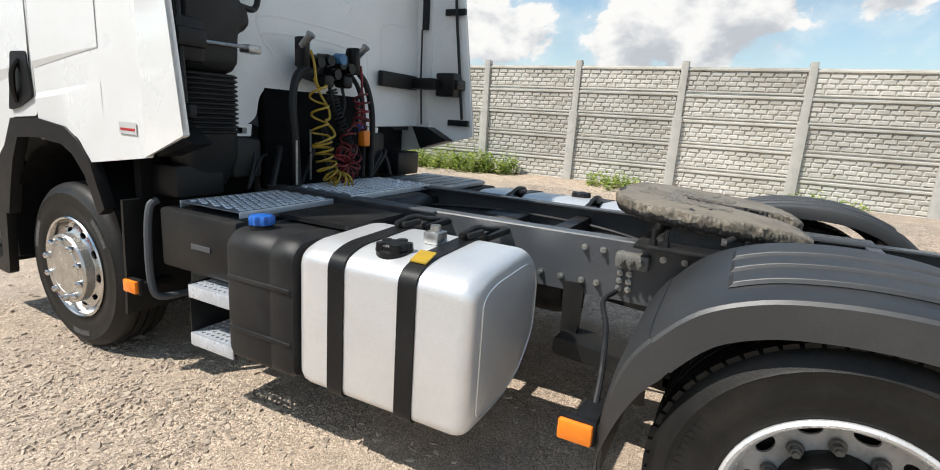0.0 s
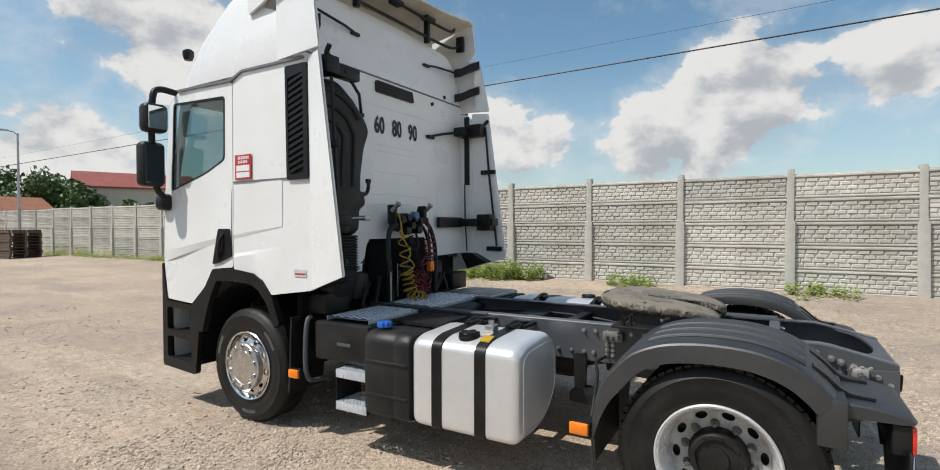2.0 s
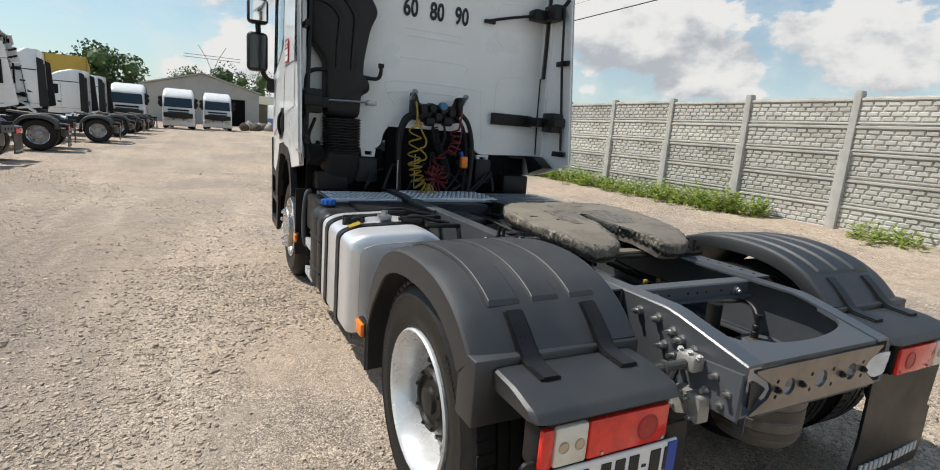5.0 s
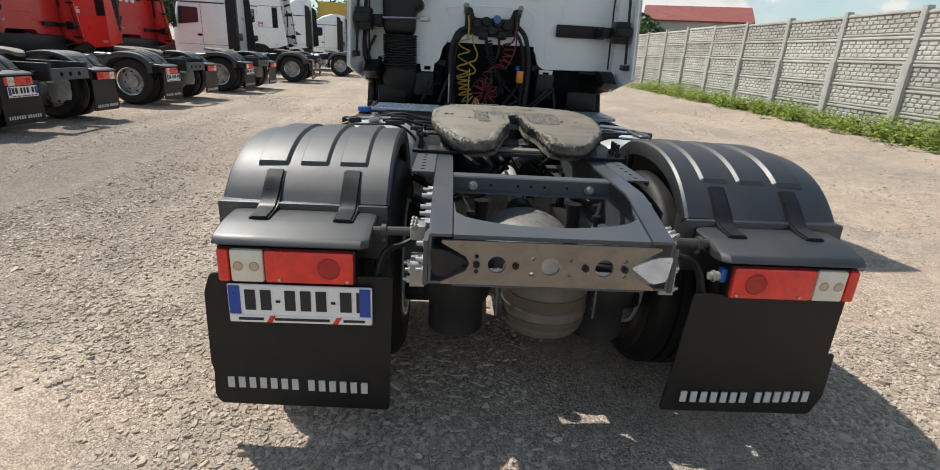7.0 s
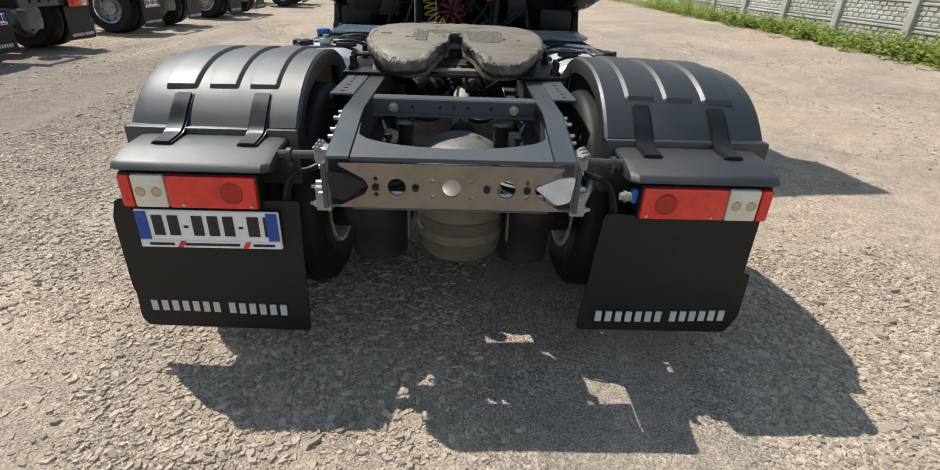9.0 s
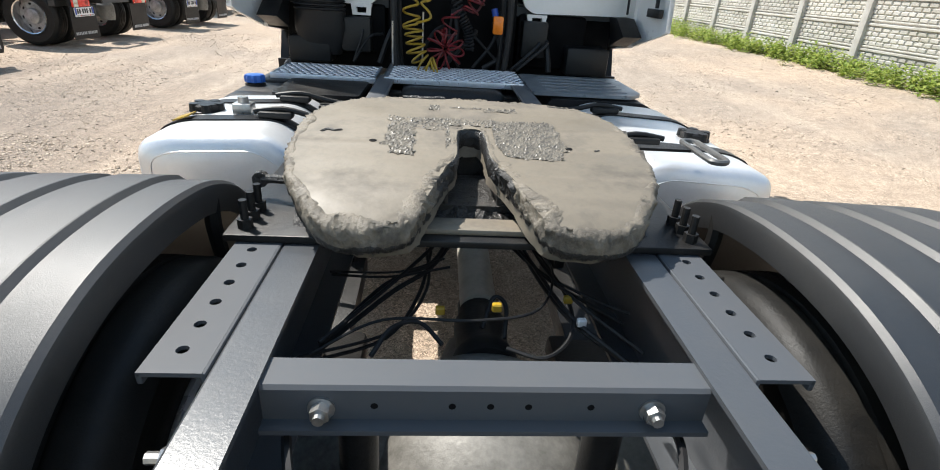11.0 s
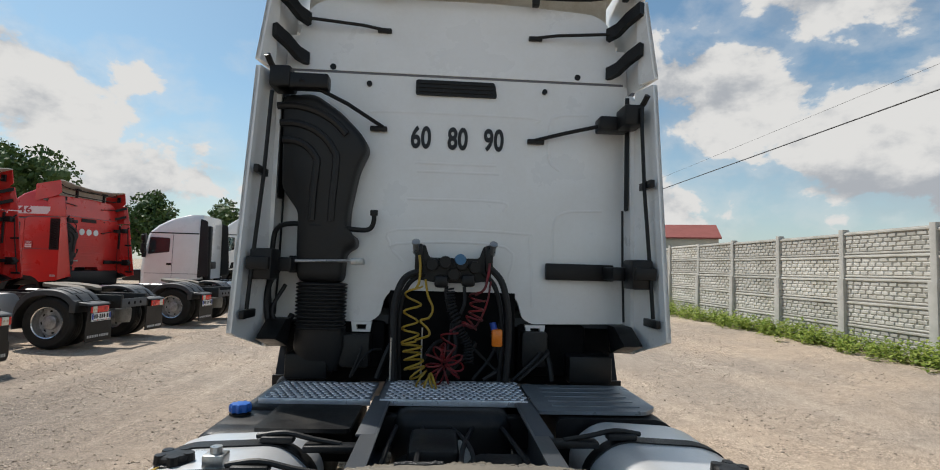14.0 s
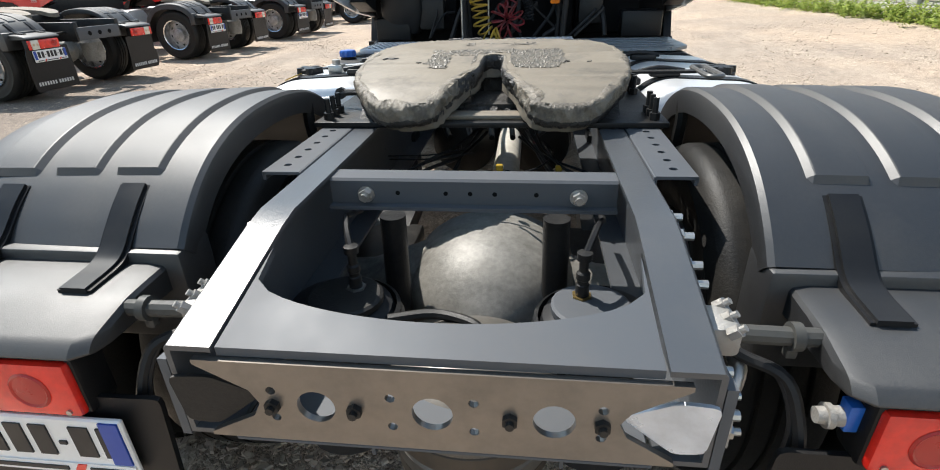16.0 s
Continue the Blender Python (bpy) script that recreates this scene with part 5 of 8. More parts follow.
def fifth_wheel(truck):
    rng = random.Random(4)
    half = [(p.x, p.y) for p in smooth_path([(x, y, 0) for x, y in FW_HALF], 3)]
    outline = [(-x, y) for x, y in half[::-1]] + half
    bm = B()
    cx, cy = 0.0, 0.44

    def ring(k, dz, jit):
        return [(cx + (x - cx) * k + rng.uniform(-jit, jit), cy + (y - cy) * k + rng.uniform(-jit, jit), TILT_Z(y) + dz + rng.uniform(-jit, jit)) for x, y in outline]
    top = ring(0.984, 0.0, 0.0012)
    loops = [ring(0.93, -0.080, 0.003), ring(0.985, -0.058, 0.004), ring(0.998, -0.014, 0.003), ring(0.994, -0.003, 0.002), top]
    vs = rings(bm, loops, True, False)
    bmesh.ops.triangle_fill(bm, use_beauty=True, edges=[bm.edges.get((vs[-1][i], vs[-1][(i + 1) % len(top)])) for i in range(len(top))])
    bmesh.ops.triangle_fill(bm, use_beauty=True, edges=[bm.edges.get((vs[0][i], vs[0][(i + 1) % len(top)])) for i in range(len(top))])
    fw = part("fifth_wheel", bm, "grease", truck, "fifth-wheel plate caked in dried grease", sharp=38)
    # ragged crust of grease hanging over the edge, heaviest in the throat
    closed = [Vector((x, y)) for x, y in outline]
    if sum(p.x * q.y - q.x * p.y for p, q in zip(closed, closed[1:] + closed[:1])) < 0:
        closed.reverse()
    run = []
    for p, q in zip(closed, closed[1:] + closed[:1]):
        n = max(1, round((q - p).length / 0.004))
        run += [p.lerp(q, k / n) for k in range(n)]
    PROFILE = [(-0.030, -0.003), (-0.018, -0.0004), (-0.008, 0.0004), (0.001, -0.0010), (0.005, -0.007), (0.007, -0.016), (0.007, -0.028), (0.005, -0.041), (0.002, -0.055), (-0.006, -0.068), (-0.016, -0.074)]
    verts, faces = [], []
    m = len(run)
    for i, p in enumerate(run):
        t = (run[(i + 3) % m] - run[i - 3]).normalized()
        out = Vector((t.y, -t.x))
        slot = abs(p.x) < 0.062 and 0.36 < p.y < 0.62
        heavy = 0.35 if slot else 1.7 if abs(p.x) < 0.16 and p.y < 0.56 else 1.0
        flake = max(0.0, noise.noise(Vector((p.x * 9, p.y * 9, 31)))) * (0 if slot else 1)
        for j, (o, dz) in enumerate(PROFILE):
            n1 = noise.noise(Vector((p.x * 17, p.y * 17, j * 0.35)))
            n2 = noise.noise(Vector((p.x * 62, p.y * 62, j * 0.9 + 5)))
            n3 = noise.noise(Vector((p.x * 170, p.y * 170, j * 1.9 + 9)))
            o *= 0.5 if j < 3 and heavy <= 1.0 else 1.0
            o += (0.005 * n1 + 0.007 * n2 + 0.005 * n3) * heavy - ((0.018 if heavy > 1 else 0.012) * max(0, n1 + 0.3) + 0.05 * flake if j < 3 else 0)
            dz += (0.0016 * n2 + 0.0016 * n3) * heavy + 0.016 * flake * max(0, n2 + 0.1) if 0 < j < 4 else (0.012 * n2 + 0.007 * n1 if j > 4 else 0)
            q = p + out * o
            verts.append((q.x, q.y, TILT_Z(q.y) + dz))
    w = len(PROFILE)
    for i in range(m):
        k = (i + 1) % m
        faces += [(i * w + j, k * w + j, k * w + j + 1, i * w + j + 1) for j in range(w - 1)]
    me = bpy.data.meshes.new("grease_crust")
    me.from_pydata(verts, [], faces)
    me.shade_smooth()
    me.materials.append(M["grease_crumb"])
    me.materials.append(M["grease_blk_shade"])
    # lower and throat faces get the black colour to look shaded
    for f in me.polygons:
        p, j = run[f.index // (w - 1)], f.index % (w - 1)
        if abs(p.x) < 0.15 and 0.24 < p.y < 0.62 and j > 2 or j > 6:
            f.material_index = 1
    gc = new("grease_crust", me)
    gc.parent = fw
    gc["label"] = "ragged grey crust of old grease, its sides coloured dark as shade"
    # crumpled grease in a patch either side of the slot
    verts, faces, at = [], [], {}
    C = 0.0042

    def put(i, j):
        if (i, j) not in at:
            x, y = i * C, 0.36 + j * C
            h = abs(noise.noise(Vector((x * 130, y * 80, 1.5)))) * 0.0050 + abs(noise.noise(Vector((x * 260, y * 160, 7)))) * 0.0034
            at[(i, j)] = len(verts)
            verts.append((x, y, TILT_Z(y) - 0.0005 + h))
        return at[(i, j)]
    for i in range(-62, 62):
        for j in range(-4, 108):
            x, y = i * C, 0.36 + j * C
            edge = 0.014 * noise.noise(Vector((x * 22, y * 22, 4))) + 0.012 * noise.noise(Vector((x * 70, y * 70, 2)))
            wide = 0.245 + edge - (0.02 if y < 0.44 else 0)
            band = 0.385 + edge < y < 0.67 + edge and abs(x - 0.008) < wide and (y > 0.61 or abs(x) > 0.062 + max(0, 0.47 - y) * 0.25)
            smooth_window = 0.375 < y < 0.57 + edge and 0.075 < -x < 0.158 + edge
            top = 0.748 + edge < y < 0.790 + edge and (0.05 < x < 0.155 or -0.125 < x < -0.09) or 0.775 < y < 0.784 + 0.3 * edge and -0.06 < x < 0.06
            if (band and not smooth_window) or top:
                faces.append((put(i, j), put(i + 1, j), put(i + 1, j + 1), put(i, j + 1)))
    me = bpy.data.meshes.new("grease_patch")
    me.from_pydata(verts, [], faces)
    me.materials.append(M["grease_wet"])
    gp = new("grease_patch", me)
    gp.parent = fw
    gp["kind"] = "stuff"
    for x, y in ((-0.262, 0.47), (0.262, 0.47)):
        bm = B()
        cyl(bm, (x, y, TILT_Z(y) - 0.02), (x, y, TILT_Z(y) + 0.0015), 0.010, seg=10)
        part("grease_hole", bm, "shadegap", fw)
    # gouges and stray crumbs of grease
    for line, r in (([(-0.405, 0.522), (-0.392, 0.538), (-0.372, 0.532), (-0.352, 0.540)], 0.005), ([(-0.21, 0.868), (-0.17, 0.874), (-0.12, 0.872), (-0.07, 0.877)], 0.008), ([(0.27, 0.842), (0.30, 0.838), (0.33, 0.828)], 0.005), ([(0.33, 0.46), (0.345, 0.468)], 0.004)):
        bm = B()
        tube(bm, [(x, y, TILT_Z(y) - 0.001) for x, y in line], r, 7, 6)
        for v in bm.verts:
            v.co += Vector((1, 1, 0.7)) * 0.6 * r * noise.noise(v.co * 90)
        part("grease_crumb", bm, "grease_blk_shade", fw)
    # locking jaw, lever and pedestal
    bm = B()
    prism(bm, rounded([(-0.09, 0.33), (0.09, 0.33), (0.06, 0.56), (-0.06, 0.56)], 0.02, 2), XY, 1.031, 1.052)
    part("jaw", bm, "grease_blk_shade", fw, "greasy locking jaw")
    # dark walls added round the slot to keep side light out
    bm = B()
    prism(bm, [(0.062, 0.34), (0.12, 0.34), (0.12, 0.68), (-0.12, 0.68), (-0.12, 0.34), (-0.062, 0.34), (-0.062, 0.55), (-0.04, 0.605), (0.04, 0.605), (0.062, 0.55)], XY, 1.031, 1.094)
    part("lock_housing", bm, "grease_blk_shade", fw)
    # lumps of fresh black grease in the throat
    N = 60
    grid = [[(-0.115 + 0.23 * i / N, 0.275 + 0.155 * j / N) for i in range(N + 1)] for j in range(N + 1)]
    verts = []
    for row in grid:
        for x, y in row:
            h = noise.noise(Vector((x * 26, y * 26, 3))) + 0.5 * noise.noise(Vector((x * 75, y * 75, 8))) + 0.25 * noise.noise(Vector((x * 210, y * 210, 2)))
            rim = min(1.0, 12 * (0.115 - abs(x)), 14 * (y - 0.272), 14 * (0.432 - y))
            verts.append((x, y, 1.024 + max(0.0, rim) * (0.022 + 0.030 * h)))
    me = bpy.data.meshes.new("grease_lump")
    me.from_pydata(verts, [], [(j * (N + 1) + i, j * (N + 1) + i + 1, (j + 1) * (N + 1) + i + 1, (j + 1) * (N + 1) + i) for j in range(N) for i in range(N)])
    me.materials.append(M["grease_blk_shade"])
    gl = new("grease_lump", me)
    gl.parent = fw
    gl["label"] = "glistening lumps of black grease"
    bm = B()
    box(bm, (-0.30, 0.20, 1.030), (0.30, 0.27, 1.046), 0.006)
    part("tie_bar", bm, "grease", fw, "rusty tie bar under the plate")
    bm = B()
    box(bm, (-0.56, 0.17, 1.012), (0.56, 0.72, 1.030), 0.004)
    mp = part("mounting_plate", bm, "frame_dark", fw, "dark steel mounting plate")
    for sx in (-1, 1):
        bm = B()
        prism(bm, [(0.22, 1.03), (0.66, 1.03), (0.55, 1.125), (0.38, 1.125)], YZ, sx * 0.30, sx * 0.42)
        part("pedestal", bm, "grease_blk_shade", fw)
        for y in (0.21, 0.26, 0.31, 0.60, 0.65):
            bm = B()
            bolt(bm, (sx * 0.52, y, 1.03), (0, 0, 1), 0.017, 0.022, 0.045)
            part("bolt", bm, "frame_dark", fw)
    bm = B()
    tube(bm, [(-0.44, 0.36, 1.09), (-0.50, 0.38, 1.085), (-0.53, 0.39, 1.08)], 0.012, 8)
    cyl(bm, (-0.535, 0.38, 1.08), (-0.535, 0.40, 1.08), 0.02, seg=10)
    part("release_lever", bm, "grease_blk_shade", fw)


def tank_section(x0, x1, z0, z1, sx):
    """Outline across a tank, from the outer top round: the bottom rises towards the chassis."""
    pts = [(x0, z0), (x0 + 0.004, z1 - 0.050), (x0 + 0.11, z1 - 0.008), (x1 - 0.14, z1 + 0.012), (x1, z1 - 0.10), (x1, z0 + 0.22), (x1 - 0.18, z0 + 0.045), (x1 - 0.36, z0)]
    return [(-sx * x if sx > 0 else x, z) for x, z in rounded(pts, [0.05, 0.075, 0.09, 0.15, 0.15, 0.15, 0.15, 0.12], 6)]


def fuel_tank(truck, sx, y0, y1, label):
    sec = tank_section(-1.25, -0.60, 0.355, 0.978, sx)
    cx = sum(p[0] for p in sec) / len(sec)
    cz = sum(p[1] for p in sec) / len(sec)
    bm = B()
    loops = []
    for y, k in ((y0 - 0.012, 0.35), (y0 - 0.006, 0.66), (y0, 0.80), (y0 + 0.008, 0.880), (y0 + 0.018, 0.935), (y0 + 0.032, 0.970), (y0 + 0.050, 0.991), (y0 + 0.070, 1.0), (y1 - 0.07, 1.0), (y1 - 0.036, 0.985), (y1 - 0.014, 0.955), (y1 - 0.002, 0.915), (y1, 0.86), (y1 - 0.004, 0.80)):
        loops.append([(cx + (x - cx) * k, y, cz + (z - cz) * k) for x, z in sec])
    rings(bm, loops)
    tk = part("fuel_tank", bm, "tank", truck, label, sharp=45)
    # weld line on the end
    bm = B()
    tube(bm, [(cx + (x - cx) * 0.80, y0 - 0.0005, cz + (z - cz) * 0.80) for x, z in sec] + [(cx + (sec[0][0] - cx) * 0.80, y0 - 0.0005, cz + (sec[0][1] - cz) * 0.80)], 0.0030, 6)
    part("weld_seam", bm, "tank", tk)
    # two straps
    for y in ((1.692, 1.360) if sx < 0 else (1.78, 1.22)):
        bm = B()
        o = [(cx + (x - cx) * 1.022, y, cz + (z - cz) * 1.022) for x, z in sec]
        loops = []
        for i, p in enumerate(o + o[:1]):
            q = Vector((p[0] - cx, 0, p[2] - cz)).normalized() * 0.011
            loops.append([(p[0] - q.x, y - 0.04, p[2] - q.z), (p[0], y - 0.038, p[2]), (p[0], y + 0.038, p[2]), (p[0] - q.x, y + 0.04, p[2] - q.z)])
        rings(bm, loops, True, False)
        st = part("tank_strap", bm, "black", tk, "black rubber-lined tank strap", sharp=60)
        bm = B()
        box(bm, (sx * 0.70, y - 0.03, 0.990), (sx * 0.84, y + 0.03, 1.020), 0.01)
        tube(bm, [(sx * 0.50, y, 0.985), (sx * 0.62, y, 1.005), (sx * 0.74, y, 1.030), (sx * 0.86, y, 1.015)], 0.012, 8, 3)
        box(bm, (sx * 0.43, y - 0.035, 0.955), (sx * 0.66, y + 0.035, 0.985), 0.008)
        part("strap_buckle", bm, "frame_dark", st)
    fx, fy = (-1.115, 1.515) if sx < 0 else (1.09, 1.42)
    bm = B()
    lathe(bm, [(0.072, 0.925), (0.072, 0.975), (0.060, 0.981), (0.062, 0.997), (0.054, 1.004), (0.030, 1.006), (0.0, 1.006)], "z", (fx, fy, 0), 24)
    for k in range(5):
        a = 2 * math.pi * k / 5
        cyl(bm, (fx + 0.052 * math.cos(a), fy + 0.052 * math.sin(a), 0.975), (fx + 0.052 * math.cos(a), fy + 0.052 * math.sin(a), 1.007), 0.024, 0.021, seg=10)
    part("filler_cap", bm, "black", tk, "black lobed filler cap")
    if sx < 0:
        bm = B()
        box(bm, (-1.185, 1.325, 0.955), (-1.115, 1.395, 0.961))
        for v in bm.verts:
            v.co.z += (v.co.x + 1.15) * 0.36 + 0.022
        part("warning_tag", bm, "yellow", tk, "small yellow warning sticker")
        bm = B()
        box(bm, (-0.97, 1.41, 0.98), (-0.89, 1.48, 1.03), 0.006)
        cyl(bm, (-0.93, 1.445, 1.03), (-0.93, 1.445, 1.055), 0.022, seg=12)
        part("level_sender", bm, "steel", tk, "pale tank sender unit")
    return tk


def side_gear_left(truck):
    # additive tank
    bm = B()
    sec = rounded([(-1.245, 0.34), (-1.245, 0.90), (-1.19, 0.955), (-0.72, 0.955), (-0.72, 0.34)], [0.06, 0.08, 0.08, 0.05, 0.06], 4)
    loops = []
    for y, k in ((1.93, 0.90), (1.935, 0.97), (1.96, 1.0), (2.05, 1.0), (2.06, 0.985), (2.075, 0.985), (2.085, 1.0), (2.31, 1.0), (2.335, 0.97), (2.34, 0.90)):
        loops.append([(-0.98 + (x + 0.98) * k, y, 0.65 + (z - 0.65) * k) for x, z in sec])
    rings(bm, loops)
    ad = part("additive_tank", bm, "tankblk", truck, "black moulded plastic additive tank with a blue cap", sharp=45)
    for z in (0.74, 0.50):
        bm = B()
        box(bm, (-1.252, 1.945, z - 0.012), (-1.22, 2.325, z + 0.012), 0.008)
        part("moulded_rib", bm, "tankblk", ad)
    bm = B()
    lathe(bm, [(0.055, 0.945), (0.055, 0.965), (0.04, 0.968), (0.04, 0.975)], "z", (-1.13, 2.235, 0), 20)
    part("filler_neck", bm, "black", ad)
    bm = B()
    lathe(bm, [(0.046, 0.972), (0.048, 1.0), (0.042, 1.012), (0.02, 1.016), (0.0, 1.016)], "z", (-1.13, 2.235, 0), 54)
    for v in bm.verts:
        dx, dy = v.co.x + 1.13, v.co.y - 2.235
        if math.hypot(dx, dy) > 0.03:
            k = 1.12 + 0.10 * math.cos(9 * math.atan2(dy, dx))
            v.co.x, v.co.y = -1.13 + dx * k, 2.235 + dy * k
    part("cap", bm, "bluecap", ad, "bright blue screw cap")
    # side box with slot
    bm = B()
    box(bm, (-1.17, 2.36, 0.66), (-0.55, 2.93, 0.965), 0.02)
    sb = part("side_box", bm, "frame_dark", truck, "dark steel side box")
    bm = B()
    box(bm, (-1.175, 2.54, 0.79), (-1.165, 2.68, 0.815))
    part("slot", bm, "frame", sb)
    # pierced boarding step, two treads between side plates
    bm = B()
    box(bm, (-1.22, 2.33, 0.335), (-0.95, 2.335, 0.635))
    box(bm, (-1.22, 2.64, 0.335), (-0.95, 2.645, 0.635))
    box(bm, (-0.97, 2.33, 0.50), (-0.95, 2.645, 0.70))
    st = part("boarding_step", bm, "black", truck, "two-tread boarding step with pierced metal treads")
    for z in (0.60, 0.355):
        bm = B()
        holes = [circle(-1.205 + 0.035 * i + 0.012, 2.352 + 0.034 * j, 0.010, 6) for i in range(7) for j in range(9)]
        prism(bm, [(-1.225, 2.335), (-0.97, 2.335), (-0.97, 2.64), (-1.225, 2.64)], XY, z + 0.02, z + 0.028, holes)
        box(bm, (-1.228, 2.335, z - 0.035), (-1.220, 2.64, z + 0.028), 0.002)
        part("tread", bm, "tread", st, "pierced aluminium tread")
    # bracket tube and amber marker behind the front wheel
    bm = B()
    tube(bm, [(-1.12, 3.02, 0.98), (-1.16, 3.02, 0.95), (-1.18, 3.02, 0.80), (-1.18, 3.02, 0.56), (-1.15, 3.0, 0.47), (-1.0, 2.98, 0.46)], 0.020, 10, 4)
    part("guard_bracket", bm, "frame", truck, "bent grey tube bracket")
    for p, nm in (((-1.245, 3.09, 0.53), "front"), ((-1.275, 0.70, 0.565), "rear")):
        bm = B()
        box(bm, (p[0] + 0.008, p[1] - 0.062, p[2] - 0.042), (p[0] + 0.035, p[1] + 0.062, p[2] + 0.042), 0.008)
        mk = part("marker_lamp", bm, "black", truck, "amber side marker lamp")
        bm = B()
        box(bm, (p[0] - 0.012, p[1] - 0.055, p[2] - 0.034), (p[0] + 0.012, p[1] + 0.055, p[2] + 0.034), 0.008)
        part("amber_lens", bm, "orange", mk)
        bm = B()
        box(bm, (p[0] + 0.03, p[1] - 0.05, p[2] - 0.015), (p[0] + 0.20, p[1] + 0.02, p[2] + 0.015), 0.004)
        part("bracket", bm, "black", mk)
    # valve with a cable in front of the rear mudguard
    bm = B()
    box(bm, (-0.49, 0.66, 0.90), (-0.43, 0.80, 0.965), 0.006)
    for k in range(3):
        bolt(bm, (-0.49, 0.69 + 0.04 * k, 0.935), (-1, 0, 0), 0.014, 0.02, 0.012)
    part("air_valve", bm, "axle", truck, "pale alloy air valve on the rail")
    bm = B()
    tube(bm, [(-0.48, 0.78, 0.79), (-0.62, 0.80, 0.78), (-0.80, 0.74, 0.74), (-0.98, 0.70, 0.68), (-1.04, 0.69, 0.62), (-1.10, 0.685, 0.56)], 0.011, 8, 5)
    part("lamp_cable", bm, "hose", truck)


def side_gear_right(truck):
    bm = B()
    sec = rounded([(1.20, 0.36), (1.20, 0.93), (1.12, 0.975), (0.55, 0.975), (0.55, 0.36)], 0.05, 3)
    rings(bm, [[(x, y, z) for x, z in sec] for y in (2.16, 2.85)])
    bx = part("battery_box", bm, "black", truck, "black battery box")
    bm = B()
    prism(bm, rounded([(0.46, 2.20), (1.06, 2.20), (1.15, 2.30), (1.15, 2.84), (0.46, 2.84)], 0.03, 3), XY, 0.985, 1.005)
    cv = part("box_cover", bm, "cover", bx, "grey pressed cover plate")
    for k in range(5):
        bm = B()
        box(bm, (0.56, 2.29 + 0.11 * k, 1.004), (1.06, 2.31 + 0.11 * k, 1.010), 0.003)
        part("pressed_rib", bm, "cover", cv)
    # release handle of the coupling, reaching out beside the plate
    bm = B()
    strip(bm, [(0.36, 0.74, 1.062), (0.44, 0.88, 1.062), (0.50, 0.905, 1.062), (0.86, 0.905, 1.062)], 0.010, 0.045, (0, 0, 1))
    rh = part("release_handle", bm, "frame_dark", truck, "flat steel release bar with a loop handle")
    bm = B()
    ring = [(0.855 + 0.030 * math.cos(a), 0.870 + (0.105 if math.sin(a) > 0 else -0.105) + 0.030 * math.sin(a), 1.068) for a in [2 * math.pi * k / 24 for k in range(24)]]
    tube(bm, ring + ring[:2], 0.0105, 8)
    part("loop_grip", bm, "handle_grey", rh, "worn grey steel loop")
    for p in ((1.245, 3.09, 0.53), (1.275, 0.70, 0.565)):
        bm = B()
        box(bm, (p[0] - 0.02, p[1] - 0.058, p[2] - 0.037), (p[0] + 0.012, p[1] + 0.058, p[2] + 0.037), 0.008)
        part("marker_lamp", bm, "orange", truck, "amber side marker lamp")


def walkway(truck):
    def plate(x0, x1, y0, y1, z, pitch=0.045):
        bm = B()
        nx, ny = int((x1 - x0 - 0.03) / pitch), int((y1 - y0 - 0.03) / pitch)
        holes = [circle(x0 + 0.03 + pitch * (i + 0.25 + 0.5 * (j % 2)), y0 + 0.035 + pitch * j, 0.0115, 6) for i in range(nx) for j in range(ny)]
        prism(bm, rounded([(x0, y0), (x1, y0), (x1, y1), (x0, y1)], 0.015, 2), XY, z - 0.006, z, holes)
        ob = part("walkway_plate", bm, "tread_base", truck, "pierced aluminium walkway plate")
        bm = B()
        for j in range(ny):
            for i in range(nx):
                hx, hy = x0 + 0.03 + pitch * (i + 0.25 + 0.5 * (j % 2)), y0 + 0.035 + pitch * j
                lathe(bm, [(0.0175, z - 0.0005), (0.0155, z + 0.006), (0.0115, z + 0.006)], "z", (hx, hy, 0), 8)
        part("raised_rims", bm, "tread", ob)["kind"] = "stuff"
        bm = B()
        box(bm, (x0, y0 - 0.004, z - 0.035), (x1, y0 + 0.004, z + 0.001), 0.002)
        part("folded_edge", bm, "tread", ob)
        bm = B()
        box(bm, (x0, y1 - 0.004, z - 0.035), (x1, y1 + 0.004, z + 0.001), 0.002)
        part("folded_edge", bm, "tread", ob)
    plate(-0.41, 0.43, 2.34, 2.83, 1.018)
    plate(-1.10, -0.47, 2.42, 2.86, 0.995)
    for sx in (-1, 1):
        bm = B()
        box(bm, (sx * 0.36, 1.75, 0.996), (sx * 0.45, 2.45, 1.011), 0.005)
        part("walkway_bearer", bm, "frame", truck)
    bm = B()
    prism(bm, rounded([(-0.95, 1.90), (-0.50, 1.90), (-0.50, 2.34), (-0.95, 2.34)], 0.03, 3), XY, 0.965, 0.985)
    part("tank_cover", bm, "frame_dark", truck)


DIGIT_STEP = 0.073


def wall_y(z):
    return 3.0 + 0.016 * (z - 1.38) + max(0, z - 3.13) * 0.12


